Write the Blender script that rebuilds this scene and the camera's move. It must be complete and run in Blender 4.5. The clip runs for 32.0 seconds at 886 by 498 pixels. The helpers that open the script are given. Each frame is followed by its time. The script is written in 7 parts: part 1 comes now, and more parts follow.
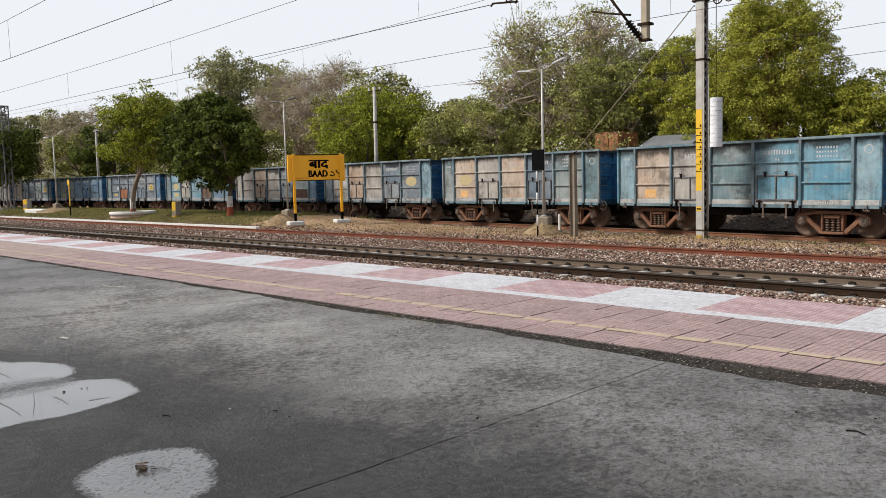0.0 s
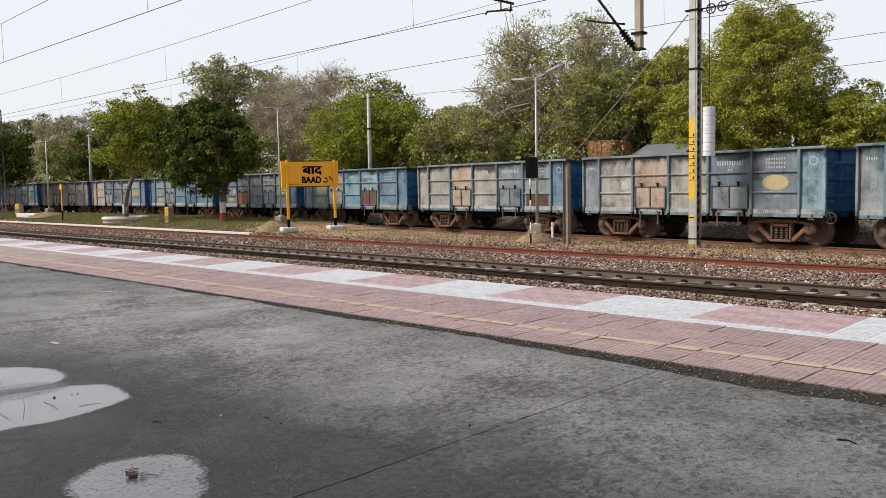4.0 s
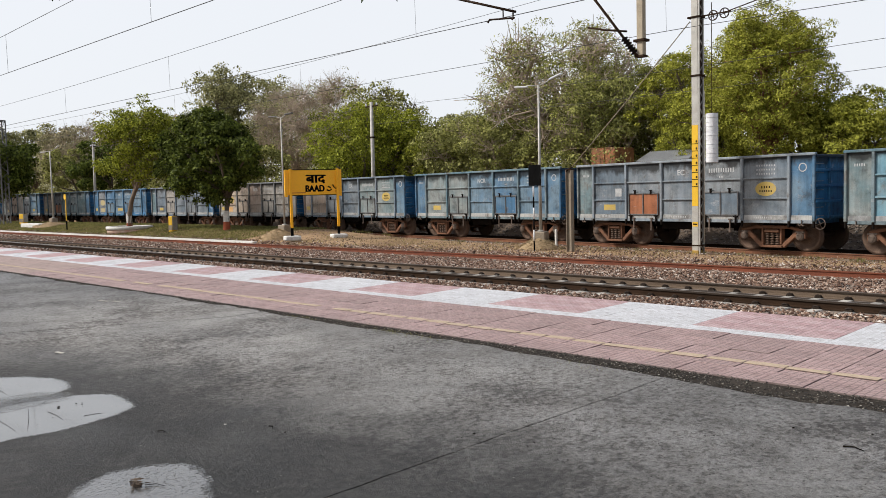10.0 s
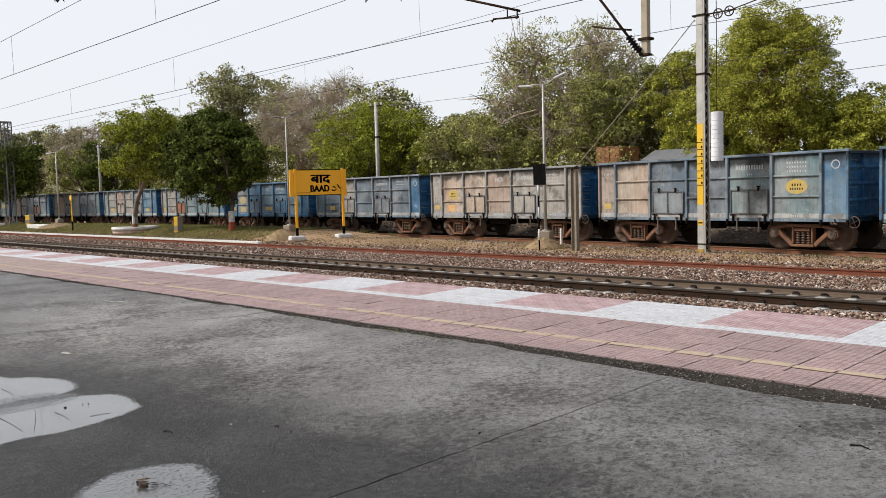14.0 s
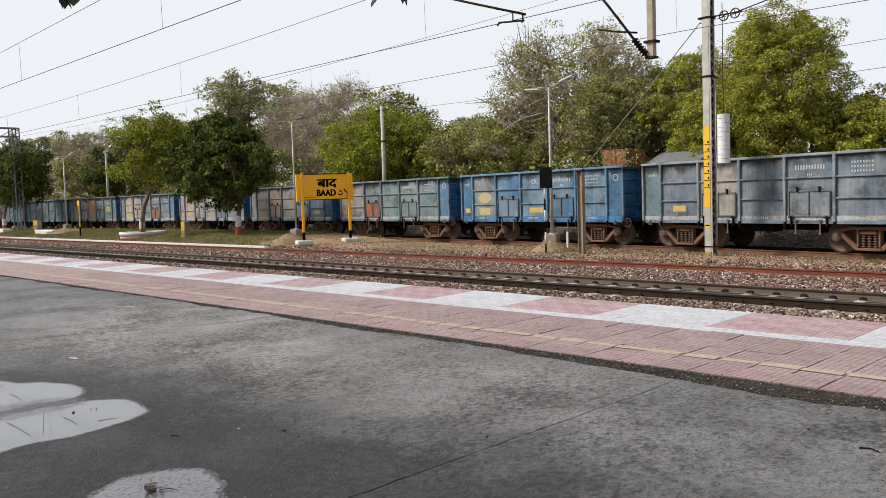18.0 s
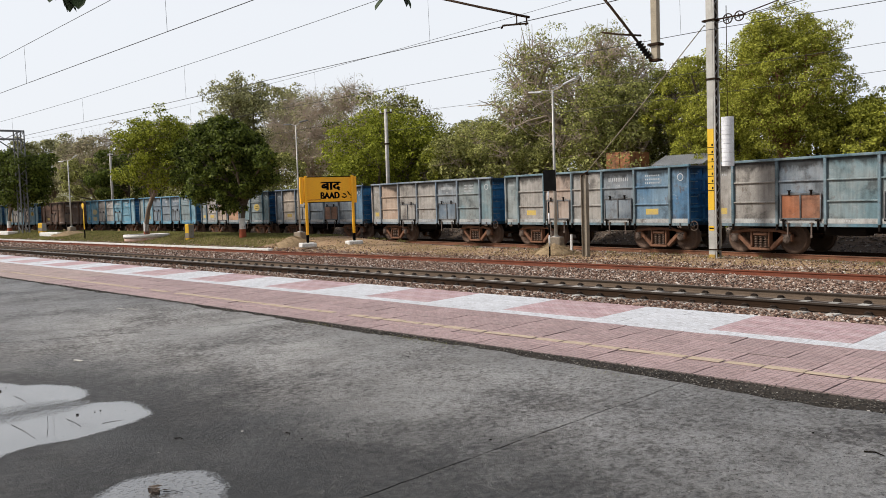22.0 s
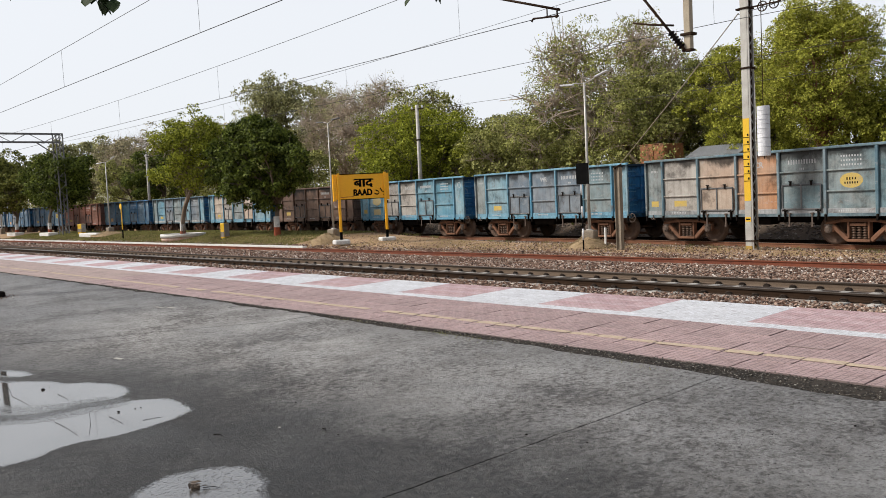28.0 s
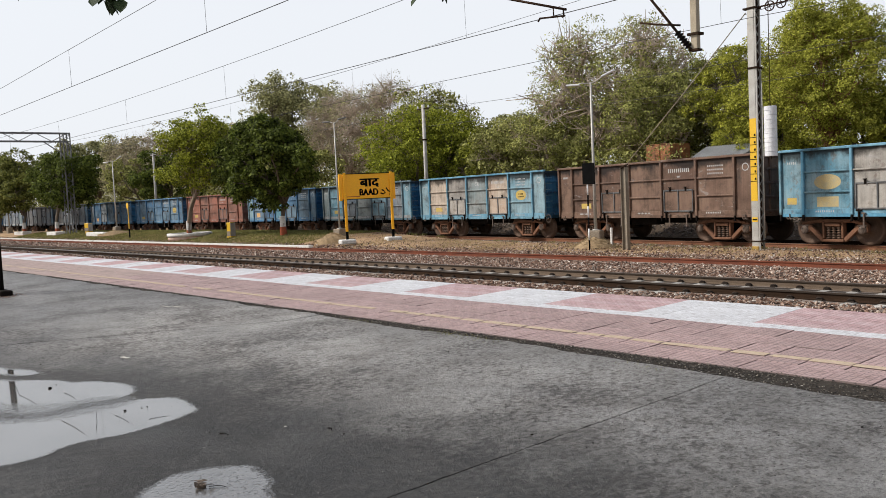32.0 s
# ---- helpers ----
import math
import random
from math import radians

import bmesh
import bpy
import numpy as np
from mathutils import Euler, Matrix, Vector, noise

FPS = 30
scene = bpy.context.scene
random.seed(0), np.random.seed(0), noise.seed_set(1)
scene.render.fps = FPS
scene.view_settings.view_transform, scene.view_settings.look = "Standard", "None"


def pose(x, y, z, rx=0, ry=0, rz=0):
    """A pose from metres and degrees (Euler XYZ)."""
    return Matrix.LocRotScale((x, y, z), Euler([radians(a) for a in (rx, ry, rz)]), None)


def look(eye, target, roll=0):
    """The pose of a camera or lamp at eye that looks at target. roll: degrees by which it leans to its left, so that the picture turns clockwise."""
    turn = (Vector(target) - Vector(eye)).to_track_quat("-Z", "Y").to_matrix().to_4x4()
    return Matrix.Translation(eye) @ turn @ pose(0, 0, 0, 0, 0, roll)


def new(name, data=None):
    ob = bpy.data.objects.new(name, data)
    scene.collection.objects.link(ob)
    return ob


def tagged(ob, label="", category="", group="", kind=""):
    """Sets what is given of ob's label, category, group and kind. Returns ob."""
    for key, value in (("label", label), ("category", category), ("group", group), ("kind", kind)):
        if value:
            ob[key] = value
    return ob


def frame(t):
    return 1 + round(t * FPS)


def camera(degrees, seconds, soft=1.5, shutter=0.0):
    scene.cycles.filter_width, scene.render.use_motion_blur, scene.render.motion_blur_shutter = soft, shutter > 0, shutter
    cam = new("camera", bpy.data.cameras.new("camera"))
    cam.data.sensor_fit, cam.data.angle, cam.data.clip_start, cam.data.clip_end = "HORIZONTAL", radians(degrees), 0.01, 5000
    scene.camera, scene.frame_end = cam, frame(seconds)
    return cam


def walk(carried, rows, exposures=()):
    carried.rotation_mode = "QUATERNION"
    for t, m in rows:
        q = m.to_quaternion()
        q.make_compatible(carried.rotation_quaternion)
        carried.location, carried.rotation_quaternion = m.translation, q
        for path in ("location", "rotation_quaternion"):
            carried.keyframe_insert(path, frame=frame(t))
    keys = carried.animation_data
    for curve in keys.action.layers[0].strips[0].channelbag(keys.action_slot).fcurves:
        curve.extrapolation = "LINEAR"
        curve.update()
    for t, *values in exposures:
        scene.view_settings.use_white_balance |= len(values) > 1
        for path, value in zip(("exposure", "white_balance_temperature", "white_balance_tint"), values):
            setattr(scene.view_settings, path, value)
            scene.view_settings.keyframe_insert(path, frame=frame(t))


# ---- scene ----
cam = camera(55.19, 32.0, soft=0.7)
EYE = (0.0, 0.0, 1.74)
# seconds, then the camera's Euler angles in degrees
TURNS = [
    (0, 85.242, 1.478, 45.763),
    (0.5, 85.309, 1.347, 45.461),
    (1, 85.445, 1.286, 45.213),
    (1.5, 85.566, 0.988, 45.064),
    (2, 85.700, 0.867, 44.900),
    (2.5, 85.705, 0.943, 45.044),
    (3, 85.681, 0.986, 45.236),
    (3.5, 85.664, 1.051, 45.340),
    (5.5, 85.966, 1.202, 45.168),
    (6, 85.997, 1.159, 45.265),
    (6.5, 86.040, 1.168, 45.326),
    (7, 86.080, 1.246, 45.544),
    (7.5, 86.120, 1.290, 45.571),
    (8, 86.111, 1.305, 45.579),
    (8.5, 86.091, 1.345, 45.555),
    (9, 86.132, 1.373, 45.532),
    (9.5, 86.237, 1.388, 45.544),
    (10, 86.246, 1.390, 45.545),
    (10.5, 86.252, 1.385, 45.537),
    (11, 86.234, 1.436, 45.588),
    (11.5, 86.229, 1.480, 45.660),
    (12, 86.217, 1.553, 45.681),
    (12.5, 86.234, 1.623, 45.689),
    (13, 86.237, 1.631, 45.706),
    (13.5, 86.227, 1.623, 45.787),
    (14, 86.222, 1.605, 45.869),
    (14.5, 86.246, 1.660, 45.945),
    (16.5, 86.390, 1.771, 46.265),
    (17, 86.413, 1.825, 46.294),
    (17.5, 86.452, 1.861, 46.297),
    (18, 86.487, 1.874, 46.293),
    (18.5, 86.511, 1.889, 46.302),
    (19, 86.515, 1.905, 46.339),
    (19.5, 86.534, 1.928, 46.338),
    (20, 86.575, 1.983, 46.368),
    (20.5, 86.678, 1.928, 46.397),
    (21, 86.716, 1.916, 46.415),
    (21.5, 86.707, 1.878, 46.485),
    (22, 86.677, 1.849, 46.546),
    (22.5, 86.678, 1.901, 46.667),
    (23, 86.653, 1.899, 46.694),
    (23.5, 86.614, 1.933, 46.807),
    (24, 86.634, 2.137, 46.988),
    (24.5, 86.636, 2.004, 47.340),
    (25, 86.591, 2.296, 48.461),
    (25.5, 86.506, 2.498, 48.567),
    (27.5, 86.473, 2.714, 48.729),
    (28, 86.450, 2.768, 48.733),
    (28.5, 86.454, 2.770, 48.788),
    (29, 86.454, 2.770, 48.788),
    (29.5, 86.455, 2.765, 48.803),
    (30, 86.404, 2.803, 48.802),
    (30.5, 86.424, 2.854, 48.823),
    (31, 86.438, 2.762, 48.865),
    (31.5, 86.492, 2.707, 49.037),
    (32, 86.455, 2.683, 49.136),
]
walk(cam, [(t, pose(*EYE, rx, ry, rz)) for t, rx, ry, rz in TURNS])

# ---- light ----
SUN_ELEV, SUN_AZ = 42.0, 222.0
world = bpy.data.worlds.new("hazy_sky")
scene.world = world
world.use_nodes = True
wn, wl = world.node_tree.nodes, world.node_tree.links
sky = wn.new("ShaderNodeTexSky")
sky.sky_type, sky.sun_disc = "NISHITA", False
sky.sun_elevation, sky.sun_rotation = radians(SUN_ELEV), radians(SUN_AZ)
sky.air_density, sky.dust_density, sky.ozone_density = 1.0, 4.0, 1.0
haze = wn.new("ShaderNodeMix")
haze.data_type = "RGBA"
haze.inputs[7].default_value = (9.25, 9.55, 10.05, 1)
# the haze thins towards the zenith
wtc, wsep, wrise = wn.new("ShaderNodeTexCoord"), wn.new("ShaderNodeSeparateXYZ"), wn.new("ShaderNodeMapRange")
wl.new(wtc.outputs["Generated"], wsep.inputs[0])
wl.new(wsep.outputs[2], wrise.inputs[0])
for i_, v_ in ((1, 0.22), (2, 0.8), (3, 0.9), (4, 0.08)):
    wrise.inputs[i_].default_value = v_
wl.new(wrise.outputs[0], haze.inputs[0])
wl.new(sky.outputs[0], haze.inputs[6])
wl.new(haze.outputs[2], wn["Background"].inputs[0])
wn["Background"].inputs[1].default_value = 0.1
sun = new("sun", bpy.data.lights.new("sun", "SUN"))
sun.data.energy, sun.data.angle, sun.data.color = 4.4, radians(11), (0.985, 0.955, 0.905)
az, el = radians(SUN_AZ), radians(SUN_ELEV)
sun.matrix_world = look(Vector((math.sin(az) * math.cos(el), math.cos(az) * math.cos(el), math.sin(el))) * 60, (0, 0, 0))
scene.view_settings.exposure = 0.0

# ---- plan ----
CROSSFALL = 0.0183
EDGE_Y, WHITE_Y, YELLOW_Y, TILE_Y = 9.987, 8.709, 7.336, 6.722
PATCH_X, PATCH_W = -3.338, 1.5926
RAIL_Z, BED_Z = -0.657, -0.86
NEAR_Y, GAUGE = 17.707, 1.746
SPARE_Y = 24.242
# the train's wagons, and the loop line that it follows: about parallel to the platform far off, then curving towards it
STRETCH = 1.161
WAGON_W, WAGON_L, PITCH = 3.5, 9.784 * STRETCH, 10.713 * STRETCH
BOGIE_X, BOGIE_SIZE, TRAIN_GAUGE = 1.63 * STRETCH, 1.12, 1.79
LINE_X = np.arange(-480.0, 260.0, 0.5)
LINE_Y = np.concatenate([[0.0], np.cumsum(0.5 * np.interp(LINE_X[:-1] + 0.25, [-135.0, -93.0, 0.0, 6.0, 36.0], [0.0, 0.0432, -0.1875, -0.19, 0.0]))])
LINE_Y += 35.217 - np.interp(-46.44, LINE_X, LINE_Y)
LINE_S = LINE_X[0] + np.concatenate([[0.0], np.cumsum(np.hypot(np.diff(LINE_X), np.diff(LINE_Y)))])


def track_y(x):
    """The middle of the train's track."""
    return float(np.interp(x, LINE_X, LINE_Y))


def train_way(t):
    """Metres that the train has gone at t seconds; it gathers speed slowly."""
    return STRETCH * (4.8945 * t + 0.026593 * t * t + 8.712e-5 * t ** 3)


def wagon_pose(t, k):
    """Where the rear corner of wagon k stands: its two bogies ride on the line."""
    s0 = TRAIN_START + train_way(t) - PITCH * k
    a, b = (Vector((np.interp(s0 + d, LINE_S, LINE_X), np.interp(s0 + d, LINE_S, LINE_Y), 0)) for d in (BOGIE_X, WAGON_L - BOGIE_X))
    u = (b - a).normalized()
    o = a - u * BOGIE_X
    return pose(o.x, o.y, RAIL_Z, 0, 0, math.degrees(math.atan2(u.y, u.x)))


TRAIN_START = float(np.interp(-21.102, LINE_X, LINE_S)) + 6 * PITCH - train_way(8.3)


def plat_z(y):
    return CROSSFALL * y


# ---- materials ----
def tree_of(name):
    m = bpy.data.materials.new(name)
    m.use_nodes = True
    return m, m.node_tree.nodes, m.node_tree.links, m.node_tree.nodes["Principled BSDF"]


def ramp(n, stops):
    r = n.new("ShaderNodeValToRGB")
    e = r.color_ramp.elements
    while len(e) < len(stops):
        e.new(0.5)
    for el_, (p, c) in zip(e, stops):
        el_.position, el_.color = p, (*c, 1) if len(c) == 3 else c
    return r


def noise_tex(n, l, scale, detail=6, rough=0.6, coord="Object", stretch=None, dist=0.0):
    tc = n.new("ShaderNodeTexCoord")
    t = n.new("ShaderNodeTexNoise")
    t.inputs["Scale"].default_value, t.inputs["Detail"].default_value = scale, detail
    t.inputs["Roughness"].default_value, t.inputs["Distortion"].default_value = rough, dist
    if stretch:
        mp = n.new("ShaderNodeMapping")
        mp.inputs["Scale"].default_value = stretch
        l.new(tc.outputs[coord], mp.inputs[0])
        l.new(mp.outputs[0], t.inputs[0])
    else:
        l.new(tc.outputs[coord], t.inputs[0])
    return t


def mix(n, l, fac, a, b, mode="MIX"):
    x = n.new("ShaderNodeMix")
    x.data_type, x.blend_type = "RGBA", mode
    for sock, val in ((x.inputs[0], fac), (x.inputs[6], a), (x.inputs[7], b)):
        if hasattr(val, "is_output"):
            l.new(val, sock)
        elif isinstance(val, (int, float)):
            sock.default_value = val
        else:
            sock.default_value = (*val, 1)
    return x.outputs[2]


def bump(n, l, bsdf, height, strength, dist=0.02):
    b = n.new("ShaderNodeBump")
    b.inputs["Strength"].default_value, b.inputs["Distance"].default_value = strength, dist
    l.new(height, b.inputs["Height"])
    l.new(b.outputs[0], bsdf.inputs["Normal"])


def weathered(name, base, other, scale=3.0, rough=0.7, metal=0.0, amount=0.5, fine=40.0, bumps=0.2, stretch=None, spread=0.25, vary=0.0):
    """Two colours mixed by a coarse noise, with a fine grain over both."""
    m, n, l, b = tree_of(name)
    a = noise_tex(n, l, scale, stretch=stretch)
    r = ramp(n, [(max(0, amount - spread), (0, 0, 0)), (min(1, amount + spread), (1, 1, 1))])
    l.new(a.outputs[0], r.inputs[0])
    c = mix(n, l, r.outputs[0], base, other)
    f = noise_tex(n, l, fine, 4)
    fr = ramp(n, [(0.3, (0.78, 0.78, 0.78)), (0.7, (1.12, 1.12, 1.12))])
    l.new(f.outputs[0], fr.inputs[0])
    c = mix(n, l, 1.0, c, fr.outputs[0], "MULTIPLY")
    if vary:
        oi = n.new("ShaderNodeObjectInfo")
        vr = ramp(n, [(0, (1 - vary,) * 3), (1, (1 + vary,) * 3)])
        l.new(oi.outputs["Random"], vr.inputs[0])
        c = mix(n, l, 1.0, c, vr.outputs[0], "MULTIPLY")
    l.new(c, b.inputs["Base Color"])
    b.inputs["Roughness"].default_value, b.inputs["Metallic"].default_value = rough, metal
    if rough > 0.55 and metal < 0.3:
        b.inputs["Specular IOR Level"].default_value = 0.18
    if bumps:
        bump(n, l, b, f.outputs[0], bumps, 0.01)
    return m


def leaf_mat(name, dark, light, rough=0.6):
    m, n, l, b = tree_of(name)
    g = n.new("ShaderNodeNewGeometry")
    r = ramp(n, [(0.0, tuple(0.6 * v for v in dark)), (0.55, tuple(0.5 * (p + q) for p, q in zip(dark, light))), (1.0, tuple(1.05 * v for v in light))])
    l.new(g.outputs["Random Per Island"], r.inputs[0])
    big = noise_tex(n, l, 0.6, 3)
    br = ramp(n, [(0.3, (0.65, 0.65, 0.65)), (0.7, (1.2, 1.2, 1.1))])
    l.new(big.outputs[0], br.inputs[0])
    c = mix(n, l, 1.0, r.outputs[0], br.outputs[0], "MULTIPLY")
    l.new(c, b.inputs["Base Color"])
    b.inputs["Roughness"].default_value = rough
    b.inputs["Specular IOR Level"].default_value = 0.08
    tr = n.new("ShaderNodeBsdfTranslucent")
    l.new(c, tr.inputs[0])
    ms = n.new("ShaderNodeMixShader")
    ms.inputs[0].default_value = 0.34
    l.new(b.outputs[0], ms.inputs[1])
    l.new(tr.outputs[0], ms.inputs[2])
    l.new(ms.outputs[0], n["Material Output"].inputs[0])
    return m


# ---- mesh helpers ----
def mesh_of(name, bm):
    me = bpy.data.meshes.new(name)
    bm.to_mesh(me)
    bm.free()
    return me


def part(name, bm, material, parent=None, label="", at=None):
    me = bm if isinstance(bm, bpy.types.Mesh) else mesh_of(name, bm)
    if material is not None and not me.materials:
        me.materials.append(material)
    ob = new(name, me)
    if parent is not None:
        ob.parent = parent
    if at is not None:
        ob.matrix_basis = at
    if label:
        ob["label"] = label
    return ob


def box(bm, x0, x1, y0, y1, z0, z1, bevel=0.0):
    """A box between those limits, chamfered where bevel is given."""
    r = bmesh.ops.create_cube(bm, size=1, matrix=Matrix.Translation(((x0 + x1) / 2, (y0 + y1) / 2, (z0 + z1) / 2)) @ Matrix.Diagonal((x1 - x0, y1 - y0, z1 - z0, 1)))
    if bevel:
        edges = list({e for v in r["verts"] for e in v.link_edges})
        bmesh.ops.bevel(bm, geom=edges, offset=bevel, segments=1, affect="EDGES")
    return bm


def bm_box(*a, **k):
    return box(bmesh.new(), *a, **k)


def tube(bm, pts, radii, seg=8, cap=True):
    """A tapered tube along pts."""
    pts = [Vector(p) for p in pts]
    rings = []
    for i, p in enumerate(pts):
        d = (pts[min(i + 1, len(pts) - 1)] - pts[max(i - 1, 0)]).normalized()
        q = d.to_track_quat("Z", "Y")
        r = radii[i] if hasattr(radii, "__len__") else radii
        rings.append([bm.verts.new(p + q @ Vector((r * math.cos(a), r * math.sin(a), 0))) for a in (2 * math.pi * k / seg for k in range(seg))])
    for a, b in zip(rings, rings[1:]):
        for k in range(seg):
            bm.faces.new((a[k], a[(k + 1) % seg], b[(k + 1) % seg], b[k])).smooth = True
    if cap:
        bm.faces.new(rings[0][::-1])
        bm.faces.new(rings[-1])
    return bm


def lathe(bm, profile, m=Matrix(), seg=24, smooth=True):
    """A turned body about local z: profile of (radius, height)."""
    rings = [[bm.verts.new(m @ Vector((r * math.cos(a), r * math.sin(a), z))) for a in (2 * math.pi * k / seg for k in range(seg))] for r, z in profile]
    for a, b in zip(rings, rings[1:]):
        for k in range(seg):
            bm.faces.new((a[k], a[(k + 1) % seg], b[(k + 1) % seg], b[k])).smooth = smooth
    bm.faces.new(rings[0][::-1])
    bm.faces.new(rings[-1])
    return bm


def empty(name, x, y, z, rz=0, **tags):
    ob = new(name)
    ob.empty_display_size = 0.2
    ob.matrix_basis = pose(x, y, z, 0, 0, rz)
    return tagged(ob, **tags)


def extrude_profile(bm, prof, x0, x1):
    """A profile of (y, z) drawn out along x."""
    a = [bm.verts.new((x0, y, z)) for y, z in prof]
    b = [bm.verts.new((x1, y, z)) for y, z in prof]
    k = len(prof)
    for i in range(k):
        bm.faces.new((a[i], a[(i + 1) % k], b[(i + 1) % k], b[i]))
    bm.faces.new(a[::-1])
    bm.faces.new(b)
    bmesh.ops.recalc_face_normals(bm, faces=bm.faces)
    return bm

DIRT = weathered("damp_soil", (0.022, 0.019, 0.016), (0.065, 0.056, 0.048), 2.5, 0.95, fine=30, bumps=0.6)
DRY_GRASS = leaf_mat("dry_grass_blade", (0.20, 0.155, 0.06), (0.38, 0.31, 0.14))
BALLAST_BED = weathered("ballast_bed", (0.16, 0.125, 0.105), (0.24, 0.20, 0.17), 0.8, 0.95, fine=25, bumps=0.9)
GROUND = weathered("dry_ground", (0.40, 0.27, 0.155), (0.19, 0.122, 0.068), 0.35, 0.95, fine=12, bumps=0.6, amount=0.5)
DARK_BED = weathered("dark_track_bed", (0.03, 0.022, 0.017), (0.055, 0.042, 0.034), 0.8, 0.95, fine=25, bumps=0.9)
STEEL_DARK = weathered("rail_web_steel", (0.016, 0.011, 0.008), (0.055, 0.032, 0.02), 2, 0.85, 0.0, fine=60, stretch=(0.3, 1, 1))
HEAD_SIDE = weathered("rail_head_side", (0.05, 0.037, 0.028), (0.028, 0.02, 0.015), 2, 0.6, 0.2, fine=60, stretch=(0.3, 1, 1))
RAIL_TAN = weathered("dusty_rail_web", (0.16, 0.118, 0.085), (0.095, 0.066, 0.046), 2, 0.85, fine=60, stretch=(0.3, 1, 1))
RUST_BROWN = weathered("rust_brown_rail", (0.22, 0.10, 0.055), (0.13, 0.06, 0.036), 2, 0.9, fine=40)
RAIL_HEAD = weathered("polished_rail_head", (0.17, 0.145, 0.125), (0.10, 0.08, 0.068), 1.5, 0.5, 0.4, fine=50, bumps=0.05, stretch=(0.2, 6, 1))
RUST_RED = weathered("red_rust", (0.21, 0.066, 0.035), (0.11, 0.042, 0.028), 2, 0.9, fine=40)
SLEEPER = weathered("sleeper_concrete", (0.48, 0.46, 0.43), (0.28, 0.26, 0.23), 3, 0.9, fine=40, vary=0.25)
WHITE_PAINT = weathered("worn_white_paint", (0.72, 0.72, 0.73), (0.5, 0.48, 0.47), 2.5, 0.75, amount=0.62, fine=45, vary=0.06)
YELLOW_LINE = weathered("worn_yellow_paint", (0.46, 0.38, 0.25), (0.37, 0.275, 0.235), 6, 0.8, fine=45)
YELLOW = weathered("yellow_enamel", (0.74, 0.45, 0.012), (0.64, 0.37, 0.012), 1.5, 0.5, fine=60, bumps=0.0)
BOARD_YELLOW = weathered("orange_yellow_enamel", (0.98, 0.47, 0.004), (0.93, 0.44, 0.004), 1.2, 0.45, fine=120, bumps=0.0)
BLACK = weathered("black_paint", (0.002, 0.002, 0.002), (0.006, 0.006, 0.006), 4, 0.8)
GALV = weathered("galvanised_steel", (0.48, 0.465, 0.43), (0.33, 0.31, 0.275), 3, 0.55, 0.35, fine=50, bumps=0.05)
WHITE_METAL = weathered("white_cylinder_paint", (0.78, 0.78, 0.80), (0.55, 0.55, 0.56), 2, 0.45, fine=30, bumps=0.05)
POST_RUST = weathered("dull_iron_post", (0.20, 0.16, 0.12), (0.30, 0.26, 0.2), 3, 0.85, fine=40)
TAN_STEEL = weathered("tan_steel_paint", (0.42, 0.36, 0.27), (0.30, 0.25, 0.18), 3, 0.7, fine=40)
PORTAL_GREY = weathered("grey_gantry_paint", (0.20, 0.20, 0.20), (0.13, 0.125, 0.12), 3, 0.7, 0.2, fine=40)
BRICK_RED = weathered("red_oxide_wall", (0.40, 0.165, 0.075), (0.15, 0.08, 0.05), 1.4, 0.9, fine=9, spread=0.12)
ROOF_SHEET = weathered("grey_roof_sheet", (0.62, 0.63, 0.64), (0.46, 0.46, 0.46), 1, 0.6, fine=20)
BARK = weathered("bark", (0.10, 0.075, 0.055), (0.17, 0.14, 0.11), 5, 0.95, fine=25, bumps=0.8, stretch=(1, 1, 0.3))
BARK_MID = weathered("grey_brown_bark", (0.25, 0.19, 0.14), (0.14, 0.105, 0.08), 4, 0.95, fine=25, bumps=0.8, stretch=(1, 1, 0.3))
BARK_PALE = weathered("pale_bark", (0.50, 0.41, 0.33), (0.34, 0.265, 0.20), 4, 0.95, fine=25, bumps=0.8, stretch=(1, 1, 0.3))
LIME = weathered("lime_wash", (0.7, 0.69, 0.66), (0.5, 0.47, 0.43), 5, 0.9, fine=30)
OCHRE = weathered("red_ochre_wash", (0.36, 0.09, 0.04), (0.25, 0.07, 0.04), 5, 0.9, fine=30)
BOGIE = weathered("rusty_bogie_steel", (0.235, 0.118, 0.072), (0.115, 0.066, 0.045), 3, 0.85, 0.1, fine=40)
# near black: deepens the shade under the wagons through the colour
UNDER = weathered("shade_black_underframe", (0.006, 0.0055, 0.005), (0.016, 0.012, 0.010), 3, 0.9)
WHEEL_MAT = weathered("wheel_steel", (0.10, 0.066, 0.05), (0.14, 0.095, 0.07), 4, 0.55, 0.3)
DUSTY_STEEL = weathered("dusty_steel", (0.16, 0.125, 0.105), (0.09, 0.065, 0.05), 4, 0.85, 0.1, fine=40)
WIRE = weathered("wire_metal", (0.06, 0.06, 0.06), (0.03, 0.03, 0.03), 8, 0.6, 0.5, bumps=0)
LEAF_DARK = leaf_mat("dark_leaf", (0.032, 0.05, 0.010), (0.165, 0.20, 0.038))
LEAF_GREEN = leaf_mat("green_leaf", (0.085, 0.105, 0.016), (0.37, 0.38, 0.058))
LEAF_FRESH = leaf_mat("fresh_leaf", (0.10, 0.125, 0.014), (0.41, 0.43, 0.055))
LEAF_DUSK = leaf_mat("dark_olive_leaf", (0.085, 0.10, 0.022), (0.27, 0.27, 0.075))
LEAF_GREY = leaf_mat("grey_green_leaf", (0.175, 0.175, 0.08), (0.46, 0.445, 0.225))
